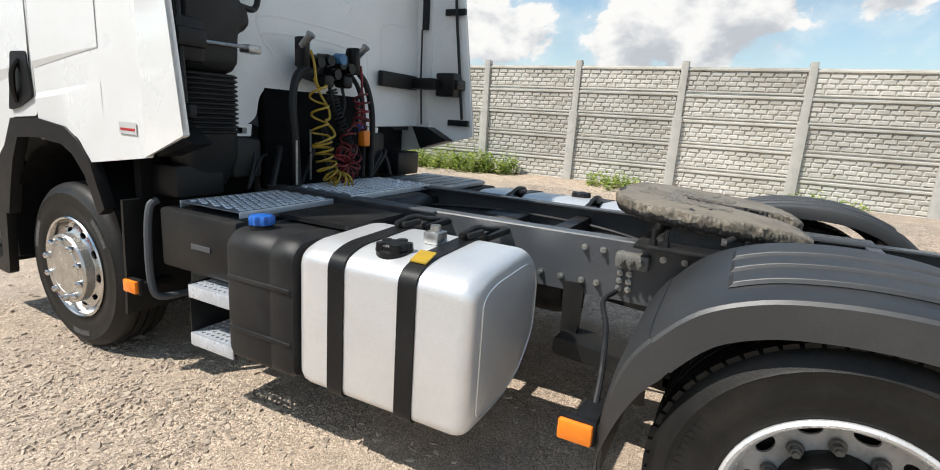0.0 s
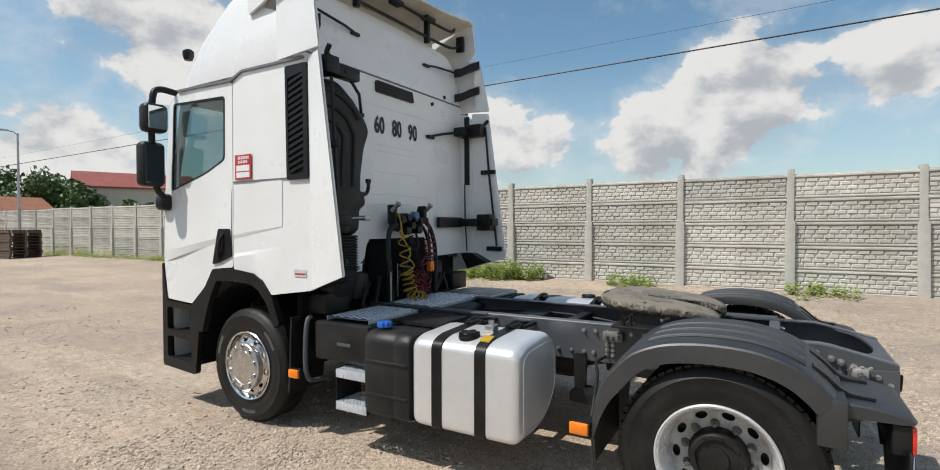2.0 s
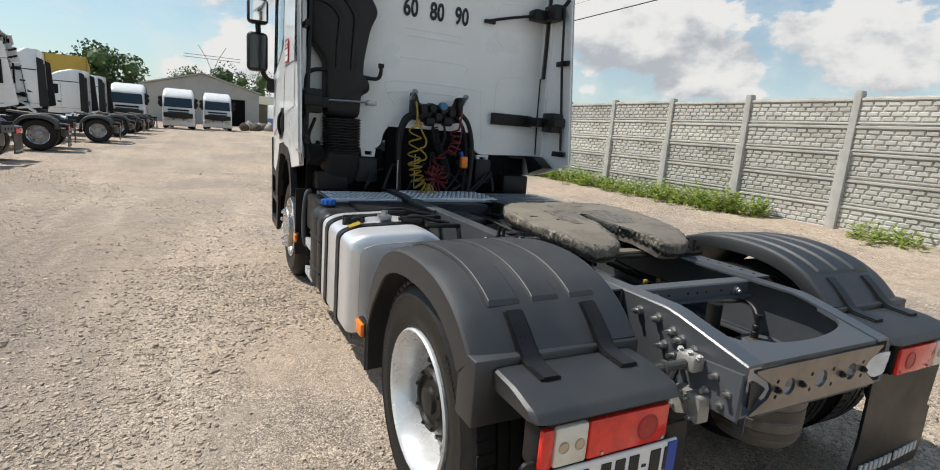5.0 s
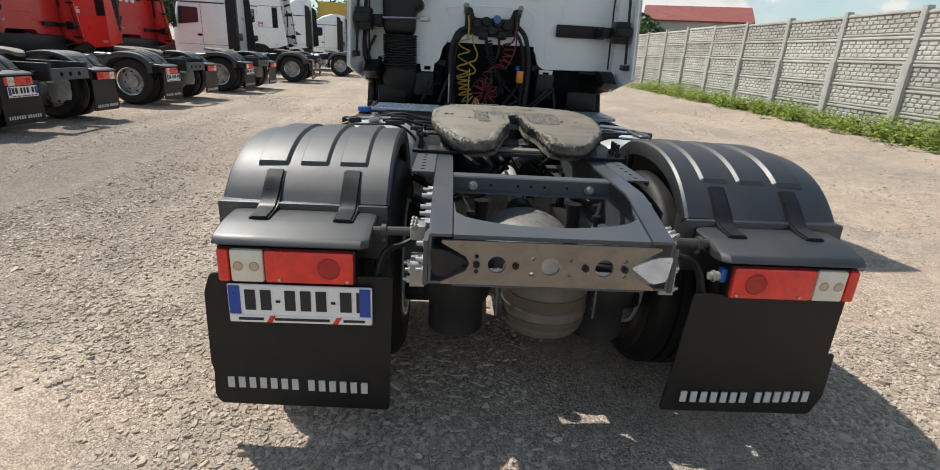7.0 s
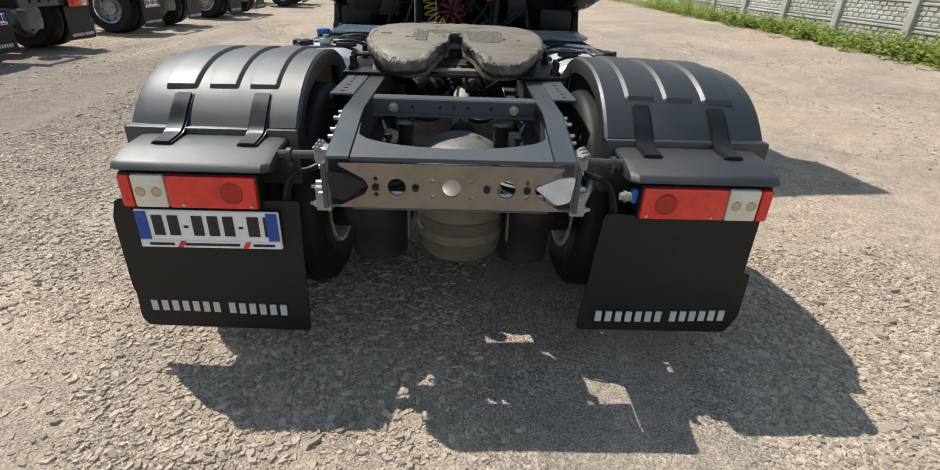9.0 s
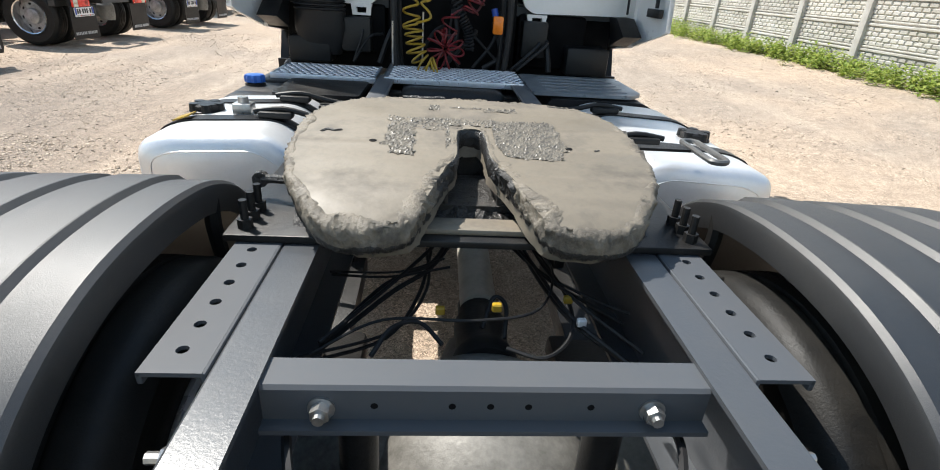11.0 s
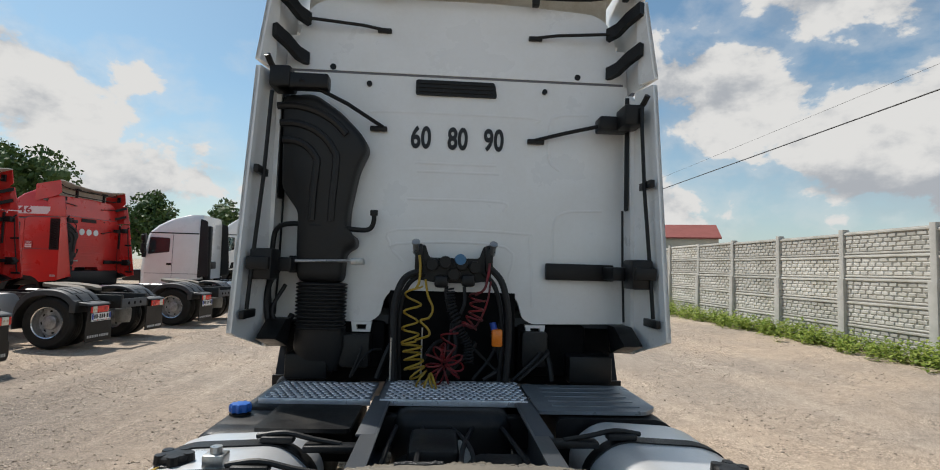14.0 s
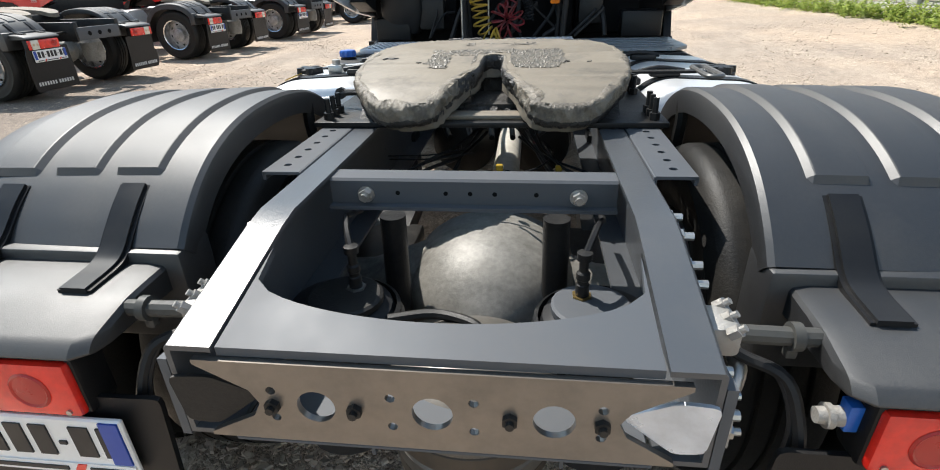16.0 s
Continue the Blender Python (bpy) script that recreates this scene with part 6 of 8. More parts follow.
def cab(truck, paint="white", hue="white"):
    DOOR = [(4.97, 1.40), (4.93, 2.05), (4.83, 2.93), (4.66, 3.005), (3.85, 2.985), (3.845, 1.36), (4.13, 1.34), (4.24, 1.18), (4.46, 1.0), (4.90, 1.02)]
    WIN = rounded([(4.76, 2.905), (3.95, 2.875), (3.95, 2.31), (4.24, 2.20), (4.80, 2.06)], 0.04, 3)
    REAR = [(3.835, 2.985), (3.70, 3.045), (2.95, 3.035), (2.88, 2.98), (2.86, 1.215), (3.35, 1.15), (3.44, 1.26), (3.56, 1.325), (3.835, 1.355)]
    SIDE_X = lambda y, z: 1.25 - 0.012 * max(0, z - 2.0) - 0.10 * max(0, y - 4.6) ** 1.5
    for sx in (-1, 1):
        to3 = lambda u, v, d: (sx * (SIDE_X(u, v) - d), u, v)
        bm = B()
        prism(bm, rounded(DOOR, 0.03, 3), to3, 0.0, 0.035, [WIN])
        door = part("cab_door", bm, paint, truck, hue + " cab door with a side window", sharp=40)
        bm = B()
        prism(bm, WIN, to3, 0.012, 0.018)
        g = part("side_window", bm, "glass", door, "tinted side window")
        g.visible_shadow = False
        bm = B()
        n = len(WIN)
        c = Vector((sum(p[0] for p in WIN) / n, sum(p[1] for p in WIN) / n))
        inner = [tuple(c + (Vector(p) - c) * 0.955) for p in WIN]
        prism(bm, WIN, to3, -0.003, 0.010, [inner])
        part("window_seal", bm, "black", door)
        bm = B()
        prism(bm, rounded([(4.04, 1.70), (3.87, 1.70), (3.855, 1.46), (4.02, 1.40), (4.13, 1.38)], 0.02, 3), to3, -0.014, 0.02)
        h = part("door_handle", bm, "black", door, "black recessed door handle")
        bm = B()
        tube(bm, [(sx * 1.262, 3.96, 1.66), (sx * 1.285, 3.98, 1.60), (sx * 1.285, 4.0, 1.50), (sx * 1.262, 4.03, 1.43)], 0.015, 8, 4)
        part("grip", bm, "black", h)
        bm = B()
        prism(bm, rounded(REAR, 0.02, 3), to3, 0.0, 0.035)
        sp = part("side_panel", bm, paint, truck, hue + " cab side panel", sharp=40)
        # pressed crease lines in the door and the panel behind it
        for nm, par, ya, yb in (("door_crease", door, 4.90, 3.862), ("panel_crease", sp, 3.828, 3.20)):
            bm = B()
            loops = []
            for k in range(13):
                y = ya + (yb - ya) * k / 12
                t = (4.93 - y) / 1.73
                edge = 1.469 + 0.335 * t - 0.085 * t * t
                h = 0.011 * (1 - max(0.0, t - 0.45) / 0.56) + 0.0004
                low = edge - 0.085 * (1.05 - t)
                loops.append([(sx * (SIDE_X(y, 1.9) - 0.0006), y, edge + 0.40), (sx * (SIDE_X(y, 1.8) + h * 0.10), y, edge + 0.28), (sx * (SIDE_X(y, 1.7) + h * 0.45), y, edge + 0.14), (sx * (SIDE_X(y, 1.6) + h * 0.85), y, edge + 0.03), (sx * (SIDE_X(y, 1.6) + h), y, edge), (sx * (SIDE_X(y, 1.5) - 0.0006), y, low)])
            rings(bm, loops, False, False)
            part(nm, bm, paint, par, sharp=12)
        bm = B()
        loops = []
        for k in range(9):
            y = 3.828 - 0.63 * k / 8
            e = 1.452 + 0.075 * k / 8
            h = 0.009 * (1 - k / 8.0) + 0.0003
            loops.append([(sx * 1.2494, y, e + 0.030), (sx * (1.25 + h), y, e), (sx * 1.2494, y, e - 0.22)])
        rings(bm, loops, False, False)
        part("panel_crease", bm, paint, sp, sharp=12)
        # seal lines
        bm = B()
        strip(bm, [(sx * 1.246, 4.66, 3.012), (sx * 1.246, 3.85, 2.995), (sx * 1.246, 3.70, 3.052), (sx * 1.246, 2.94, 3.045)], 0.02, 0.02, (1, 0, 0))
        part("roof_seal", bm, "seam", truck)
        bm = B()
        box(bm, (sx * 1.249, 2.88, 2.10), (sx * 1.253, 3.835, 2.112))
        part("panel_seam", bm, "seam", sp)
        # louvred air intake
        bm = B()
        prism(bm, rounded([(3.15, 3.0), (2.90, 3.0), (2.885, 2.09), (3.125, 2.09)], 0.02, 3), to3, -0.016, 0.03,
              [rounded([(3.12, 2.90), (2.945, 2.93), (2.93, 2.14), (3.10, 2.13)], 0.015, 2)])
        lv = part("intake_louvre", bm, "black", truck, "black louvred air intake")
        for k in range(15):
            z = 2.13 + 0.051 * k
            bm = B()
            prism(bm, [(3.115, z), (2.935, z + 0.06), (2.935, z + 0.085), (3.115, z + 0.028)], to3, -0.012, 0.0)
            part("slat", bm, "black", lv)
        # near-black backing, painted shade between the slats
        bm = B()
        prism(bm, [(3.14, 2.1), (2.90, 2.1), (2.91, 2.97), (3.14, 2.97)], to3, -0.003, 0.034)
        part("intake_back", bm, "shadegap", lv)
        # rear side fairing in two pieces
        fx = lambda u, v, d: (sx * (1.247 + (0.175 + 0.115 * (v - 1.35)) * max(0, 2.90 - u) - d), u, v)
        for nm, poly in (("side_fairing", [(2.88, 3.04), (2.70, 3.035), (2.47, 1.345), (2.86, 1.22)]), ("upper_fairing", [(3.25, 3.07), (2.69, 3.065), (2.80, 3.66), (3.25, 3.70)])):
            bm = B()
            prism(bm, rounded(poly, 0.02, 3), fx, 0.0, 0.018)
            prism(bm, rounded([poly[0] if nm == "upper_fairing" else (2.74, 3.03), poly[1], poly[2], (2.52, 1.33)] if nm == "side_fairing" else [(2.83, 3.07), poly[1], poly[2], (2.86, 3.66)], 0.01, 2), fx, 0.0, 0.03)
            part(nm, bm, paint, truck, hue + " rear side fairing panel", sharp=40)
        # wheel arch trim and inner wheel house
        bm = B()
        arch = [(4.47, 0.99), (4.25, 1.17), (4.135, 1.335), (3.84, 1.35), (3.56, 1.32), (3.44, 1.255), (3.34, 1.15), (3.24, 0.92)]
        inner = [(3.30, 0.88), (3.40, 1.08), (3.50, 1.18), (3.60, 1.225), (3.84, 1.245), (4.08, 1.23), (4.17, 1.09), (4.24, 0.92), (4.30, 0.75), (4.44, 0.75)]
        prism(bm, arch + inner, lambda u, v, d: (sx * (1.262 - d), u, v), 0.0, 0.06)
        part("wheel_arch", bm, "black", truck, "black plastic wheel arch trim", sharp=40)
        bm = B()
        loops = [[(sx * x, 3.742 + 0.60 * math.cos(a), 0.56 + 0.66 * math.sin(a)) for a in [math.radians(-8 + 10 * k) for k in range(20)]] for x in (1.22, 0.80)]
        rings(bm, loops, False)
        part("wheel_house", bm, "shadegap", truck)
        bm = B()
        strip(bm, [(sx * 1.06, 3.12, 0.98), (sx * 1.06, 3.13, 0.8), (sx * 1.06, 3.14, 0.55), (sx * 1.06, 3.16, 0.36)], 0.36, 0.02)
        part("front_mudflap", bm, "black", truck)
        # boarding steps ahead of the wheel
        bm = B()
        prism(bm, rounded([(4.98, 1.38), (4.98, 0.36), (4.44, 0.33), (4.38, 0.75), (4.46, 0.98), (4.90, 1.0)], 0.03, 3), lambda u, v, d: (sx * (1.245 - d), u, v), 0.0, 0.05,
              [rounded([(4.90, 0.94), (4.90, 0.72), (4.52, 0.70), (4.53, 0.93)], 0.03, 2), rounded([(4.90, 0.66), (4.90, 0.45), (4.50, 0.43), (4.50, 0.64)], 0.03, 2)])
        cs = part("cab_step", bm, "black", truck, "black cab entry step panel", sharp=40)
        for z in (0.69, 0.42):
            bm = B()
            box(bm, (sx * 0.95, 4.48, z - 0.02), (sx * 1.24, 4.92, z + 0.01), 0.008)
            part("step_tread", bm, "frame_dark", cs)
        bm = B()
        box(bm, (sx * 0.90, 4.40, 0.38), (sx * 0.96, 4.93, 1.0))
        box(bm, (sx * 0.90, 4.932, 0.38), (sx * 1.19, 4.972, 1.0))
        part("step_back", bm, "shadegap", cs)
        # mirrors
        bm = B()
        tube(bm, [(sx * 1.20, 4.72, 3.0), (sx * 1.36, 4.78, 3.02), (sx * 1.42, 4.78, 2.92), (sx * 1.41, 4.82, 2.55), (sx * 1.36, 4.84, 2.10), (sx * 1.22, 4.86, 1.98)], 0.030, 10, 5)
        ma = part("mirror_arm", bm, "black", truck, "black mirror arm with two mirrors")
        for z0, z1, y in ((2.60, 2.87, 4.74), (2.10, 2.52, 4.80)):
            bm = B()
            box(bm, (sx * 1.31, y - 0.05, z0), (sx * 1.53, y + 0.10, z1), 0.05, 3)
            mh = part("mirror_housing", bm, "black", ma)
            bm = B()
            box(bm, (sx * 1.335, y - 0.056, z0 + 0.03), (sx * 1.505, y - 0.048, z1 - 0.03), 0.003, 1)
            # lower glass is coloured dark in place of a dark reflection
            part("mirror_glass", bm, "mirror" if z0 > 2.5 else "darkglass", mh)
        bm = B()
        box(bm, (sx * 1.18, 4.80, 1.88), (sx * 1.32, 4.98, 2.04), 0.05, 3)
        part("mirror_foot", bm, "black", ma)
    # stickers on the left side panel
    bm = B()
    box(bm, (-1.256, 3.58, 2.125), (-1.2495, 3.795, 2.335), 0.0)
    stk = part("sticker", bm, "stickred", truck, "dark red and white sticker")
    bm = B()
    box(bm, (-1.2575, 3.60, 2.14), (-1.2555, 3.775, 2.185))
    box(bm, (-1.2575, 3.60, 2.195), (-1.2555, 3.775, 2.245))
    part("white_field", bm, "plate", stk)
    bm = B()
    for k in range(7):
        box(bm, (-1.2575, 3.61 + 0.022 * k, 2.295), (-1.2555, 3.623 + 0.022 * k, 2.322))
        if k < 6:
            box(bm, (-1.2575, 3.63 + 0.022 * k, 2.262), (-1.2555, 3.643 + 0.022 * k, 2.285))
    part("printed_bars", bm, "plate", stk)
    bm = B()
    box(bm, (-1.2565, 2.93, 1.334), (-1.2545, 3.05, 1.346))
    sk2 = part("sticker", bm, "stickred", truck, "small red and white sticker")
    bm = B()
    box(bm, (-1.2555, 2.92, 1.318), (-1.2535, 3.06, 1.374))
    part("white_field", bm, "letter", sk2)

    # front, windscreen, floor
    bm = B()
    poly = [(-1.16, 0.36), (1.16, 0.36), (1.2, 2.0), (-1.2, 2.0)]
    prism(bm, rounded(poly, 0.05, 3), lambda u, v, d: (u, 5.10 - 0.10 * abs(u) ** 2 - d, v), 0.0, 0.06)
    part("front_panel", bm, paint, truck, hue + " cab front panel")
    bm = B()
    scr = rounded([(-1.13, 2.08), (1.13, 2.08), (1.08, 2.92), (-1.08, 2.92)], 0.06, 3)
    fr = [(-1.2, 2.0), (1.2, 2.0), (1.17, 3.05), (-1.17, 3.05)]
    lean = lambda u, v, d: (u, 5.06 - 0.10 * abs(u) ** 2 - 0.20 * (v - 2.0) - d, v)
    prism(bm, fr, lean, 0.0, 0.04, [scr])
    part("windscreen_frame", bm, paint, truck)
    bm = B()
    prism(bm, scr, lean, 0.012, 0.018)
    ws = part("windscreen", bm, "glass", truck, "tinted windscreen")
    ws.visible_shadow = False
    bm = B()
    box(bm, (-1.18, 3.06, 1.36), (1.18, 4.95, 1.42))
    part("cab_floor", bm, "seat", truck)
    bm = B()
    box(bm, (-1.05, 4.62, 1.42), (1.05, 4.95, 2.05), 0.06, 3)
    part("dashboard", bm, "seat", truck)
    for sx in (-1, 1):
        bm = B()
        box(bm, (sx * 0.40, 3.70, 1.42), (sx * 0.92, 4.22, 1.92), 0.06, 3)
        st = part("cab_seat", bm, "seat", truck, "dark cloth cab seat")
        bm = B()
        vs = box(bm, (sx * 0.42, 3.66, 1.85), (sx * 0.90, 3.80, 2.55), 0.06, 3)
        box(bm, (sx * 0.54, 3.66, 2.56), (sx * 0.78, 3.76, 2.74), 0.04, 3)
        part("backrest", bm, "seat", st)
    bm = B()
    lathe(bm, [(0.235 + 0.016 * math.cos(a), 0.016 * math.sin(a)) for a in [2 * math.pi * k / 8 for k in range(9)]], "z", (0, 0, 0), 32)
    box(bm, (-0.23, -0.02, -0.01), (0.23, 0.02, 0.01), 0.004)
    bmesh.ops.transform(bm, verts=bm.verts[:], matrix=pose(-0.66, 4.50, 2.22, 35, 0, 0))
    part("steering_wheel", bm, "black", truck)
    bm = B()
    box(bm, (-1.15, 3.08, 2.9), (1.15, 4.6, 2.96))
    part("headlining", bm, "pale_trim", truck)

    # back wall
    Y = lambda u, v, d: (u, wall_y(v) + d, v)
    bm = B()
    low = [(-1.235, 3.125), (1.235, 3.125), (1.235, 1.40), (0.56, 1.385), (0.49, 1.42), (0.455, 1.54), (0.41, 1.595), (-0.43, 1.595), (-0.475, 1.54), (-0.50, 1.42), (-0.57, 1.375), (-1.235, 1.385)]
    prism(bm, rounded(low, [0.02, 0.02, 0.05, 0.02, 0.04, 0.04, 0.03, 0.03, 0.04, 0.04, 0.02, 0.05], 3), Y, 0.0, 0.05)
    bw = part("back_wall", bm, paint, truck, hue + " pressed steel cab back wall", sharp=40)
    ridges = [[(-0.62, 2.82), (-0.55, 2.86), (0.50, 2.86), (0.56, 2.82)], [(-0.30, 2.50), (0.28, 2.50)], [(-0.34, 2.24), (0.32, 2.24), (0.34, 2.17)], [(-0.45, 1.90), (-0.40, 2.02), (0.45, 2.02), (0.53, 1.95), (0.56, 1.5)],
              [(0.95, 2.90), (0.72, 2.88), (0.66, 2.80), (0.66, 2.56), (0.74, 2.48)], [(1.05, 2.20), (0.78, 2.18), (0.70, 2.08), (0.70, 1.82)], [(-0.36, 1.80), (-0.40, 1.92), (0.36, 1.92), (0.38, 1.66)], [(-0.28, 2.44), (0.30, 2.44)]]
    for r in ridges:
        bm = B()
        tube(bm, [(x, wall_y(z) + 0.0175, z) for x, z in r], 0.021, 12, 4)
        part("pressed_ridge", bm, paint, bw)
    bm = B()
    top = [(-1.19, 3.14), (1.19, 3.14), (1.13, 3.56), (1.06, 3.65), (0.98, 3.69), (0.5, 3.725), (0, 3.735), (-0.5, 3.725), (-0.98, 3.69), (-1.06, 3.65), (-1.13, 3.56)]
    prism(bm, rounded(top, 0.03, 2), Y, -0.012, 0.05)
    uw = part("upper_back_wall", bm, paint, truck, hue + " upper back wall", sharp=40)
    bm = B()
    box(bm, (-1.2, wall_y(3.13) - 0.003, 3.125), (1.2, wall_y(3.13) + 0.02, 3.14))
    part("wall_seam", bm, "seam", bw)
    for x, z, r in ((-0.90, 3.165, 0.022), (0.86, 3.175, 0.022), (-0.64, 3.055, 0.019), (0.62, 3.055, 0.019)):
        bm = B()
        cyl(bm, (x, wall_y(z) - 0.02, z), (x, wall_y(z) + 0.01, z), r, seg=14)
        part("plug", bm, "black", bw)
    bm = B()
    prism(bm, rounded([(-0.31, 3.10), (0.255, 3.10), (0.275, 2.99), (-0.31, 2.99)], 0.02, 3), Y, -0.02, 0.01)
    for k in range(3):
        box(bm, (-0.29, wall_y(3) - 0.026, 3.01 + 0.03 * k), (0.25, wall_y(3) - 0.016, 3.022 + 0.03 * k), 0.003)
    part("vent_slot", bm, "black", bw, "black vent in the back wall")
    for tx, x in (("60", -0.262), ("80", 0.0), ("90", 0.258)):
        for ch, side in zip(tx, (-1, 1)):
            words("speed_digit", ch, 0.215, pose(x + side * DIGIT_STEP / 2, wall_y(2.67) - 0.006, 2.675, 89, 0, 0), "digit", bw, 0.66, bold=0.032)
    for x in (-0.62, 0.58):
        bm = B()
        prism(bm, [(x - 0.07, 1.38), (x + 0.07, 1.38), (x + 0.06, 1.31), (x - 0.06, 1.31)], Y, -0.02, 0.04, [[(x - 0.035, 1.36), (x + 0.035, 1.36), (x + 0.03, 1.325), (x - 0.03, 1.325)]])
        part("lifting_eye", bm, paint, bw)

    # roof and spoiler
    lv = [(3.03, 1.235, 4.79), (3.12, 1.245, 4.73), (3.25, 1.245, 4.62), (3.40, 1.24, 4.49), (3.55, 1.225, 4.32), (3.70, 1.20, 4.10), (3.83, 1.16, 3.86), (3.94, 1.09, 3.62), (4.03, 0.98, 3.40), (4.08, 0.80, 3.25)]
    bm = B()
    loops = []
    for z, w, f in lv:
        k = min(0.45, (f - 3.06) * 0.7)
        rear = 3.06 if z < 3.5 else 3.44
        f = max(f, rear + 0.25)
        base = rounded([(-w, rear), (w, rear), (w, f - 0.10), (w - 0.25, f), (-w + 0.25, f), (-w, f - 0.10)], [0.02, 0.02, 0.15, 0.3, 0.3, 0.15], 5)
        loops.append([(x, y - 0.06 * (x / w) ** 2 * (y > 4.0), z) for x, y in base])
    rings(bm, loops)
    roof = part("roof_fairing", bm, paint, truck, hue + " high roof fairing", sharp=50)
    nx, ny = 24, 6
    bm = B()

    def canopy(dz):
        g = []
        for j in range(ny + 1):
            y = 3.55 - (3.55 - 2.90) * j / ny
            row = []
            for i in range(nx + 1):
                u = -1 + 2 * i / nx
                w = 1.20 + 0.11 * j / ny
                z = 3.99 + 0.030 * j / ny + 0.14 * (j / ny) * u * u - 0.02 * (1 - j / ny)
                edge = max(0, abs(u) - 0.94) / 0.06
                row.append((u * w, y - 0.03 * (1 - u * u) * j / ny, z + dz - 0.03 * edge ** 2))
            g.append(row)
        return g
    a, b = canopy(0.0), canopy(-0.02)
    va = [[bm.verts.new(p) for p in r] for r in a]
    vb = [[bm.verts.new(p) for p in r] for r in b]
    for j in range(ny):
        for i in range(nx):
            bm.faces.new((va[j][i], va[j][i + 1], va[j + 1][i + 1], va[j + 1][i]))
            bm.faces.new((vb[j][i], vb[j + 1][i], vb[j + 1][i + 1], vb[j][i + 1]))
    rim = [(j, nx) for j in range(ny + 1)]
    for i in range(nx):
        bm.faces.new((va[ny][i], va[ny][i + 1], vb[ny][i + 1], vb[ny][i]))
    for j in range(ny):
        bm.faces.new((va[j][0], va[j + 1][0], vb[j + 1][0], vb[j][0]))
        bm.faces.new((va[j][nx], vb[j][nx], vb[j + 1][nx], va[j + 1][nx]))
    part("roof_spoiler", bm, "white_in", roof, "white roof spoiler, dusty underneath", sharp=40)
    bm = B()
    box(bm, (-1.19, 3.415, 3.50), (1.19, 3.435, 3.99))
    part("spoiler_lining", bm, "white_in", roof)
    for sx in (-1, 1):
        bm = B()
        prism(bm, rounded([(3.60, 4.00), (2.91, 4.12), (2.86, 3.76), (2.98, 3.66), (3.60, 3.50)], 0.03, 3), lambda u, v, d: (sx * (1.315 - 0.10 * max(0, u - 3.0) - d), u, v), 0.0, 0.02)
        part("spoiler_cheek", bm, paint, roof, sharp=40)
        bm = B()
        box(bm, (sx * 1.20, 2.98, 3.79), (sx * 1.25, 3.08, 3.97), 0.01)
        part("spoiler_bracket", bm, "black", roof)
        bm = B()
        lathe(bm, [(0, 3.30), (0.035, 3.30), (0.05, 3.34), (0.05, 3.38), (0.03, 3.40), (0, 3.40)], "z", (sx * 1.20, 4.56, 0), 14)
        part("roof_lamp", bm, "black", roof)
        bm = B()
        box(bm, (sx * 0.52, 3.0, 3.70), (sx * 0.57, 3.06, 3.98), 0.006)
        box(bm, (sx * 0.46, 2.96, 3.93), (sx * 0.62, 3.06, 3.97), 0.01)
        part("spoiler_stay", bm, "black", roof)
        # struts between wall and fairing
        for z, dz in ((3.56, -0.03), (3.27, -0.02)):
            bm = B()
            strip(bm, [(sx * 1.08, 3.02, z - 0.06), (sx * 1.14, 2.96, z - 0.04), (sx * 1.18, 2.88, z), (sx * 1.245, 2.78, z + 0.04)], 0.085, 0.05, (0, 0, 1))
            st = part("fairing_bracket", bm, "black", truck, "black fairing bracket", sharp=50)
            if z > 3.5:
                bm = B()
                tube(bm, [(sx * 1.10, 2.99, z - 0.06), (sx * 0.70, 3.02, z - 0.08), (sx * 0.56, 3.04, z - 0.095)], 0.012, 8)
                box(bm, (sx * 0.50, 3.03, z - 0.115), (sx * 0.60, 3.07, z - 0.085), 0.005)
                part("stay_rod", bm, "black", st)
        # upper hinge with its arm
        za = 2.80 if sx > 0 else 2.95
        bm = B()
        box(bm, (sx * (0.98 if sx > 0 else 0.86), 2.70 if sx < 0 else 2.84, za - 0.05), (sx * 1.20, 2.80 if sx < 0 else 2.98, za + 0.05), 0.015)
        box(bm, (sx * 1.10, 2.69, za - 0.05), (sx * 1.235, 2.88, za + 0.09), 0.015)
        tube(bm, [(sx * 1.2, 2.74, za + 0.05), (sx * 1.23, 2.70, za + 0.10), (sx * 1.24, 2.66, za + 0.14)], 0.02, 8)
        uh = part("upper_hinge", bm, "black", truck, "black upper fairing hinge")
        bm = B()
        tube(bm, [(sx * 1.04, 2.90 if sx > 0 else 2.70, za), (sx * 0.75, 2.96 if sx > 0 else 2.82, za - (0.06 if sx > 0 else 0.11)), (sx * 0.53, 3.0, za - (0.115 if sx > 0 else 0.21))], 0.014, 8)
        box(bm, (sx * 0.50, 2.985, za - (0.135 if sx > 0 else 0.24)), (sx * 0.62, 3.02, za - (0.10 if sx > 0 else 0.205)), 0.006)
        part("stay_rod", bm, "black", uh)
        # lower hinge, bar and locking rod
        bm = B()
        box(bm, (sx * (0.64 if sx > 0 else 0.98), 2.94, 1.70), (sx * 1.12, 2.985, 1.815), 0.008)
        bar = part("hinge_bar", bm, "black", truck, "black lower hinge bar on the back wall")
        bm = B()
        box(bm, (sx * 1.04, 2.72, 1.71), (sx * 1.16, 2.96, 1.80), 0.012)
        box(bm, (sx * 1.12, 2.58, 1.66), (sx * 1.255, 2.76, 1.85), 0.015)
        box(bm, (sx * 1.13, 2.55, 1.72), (sx * 1.265, 2.62, 1.80), 0.01)
        part("lower_hinge", bm, "black", bar)
        bm = B()
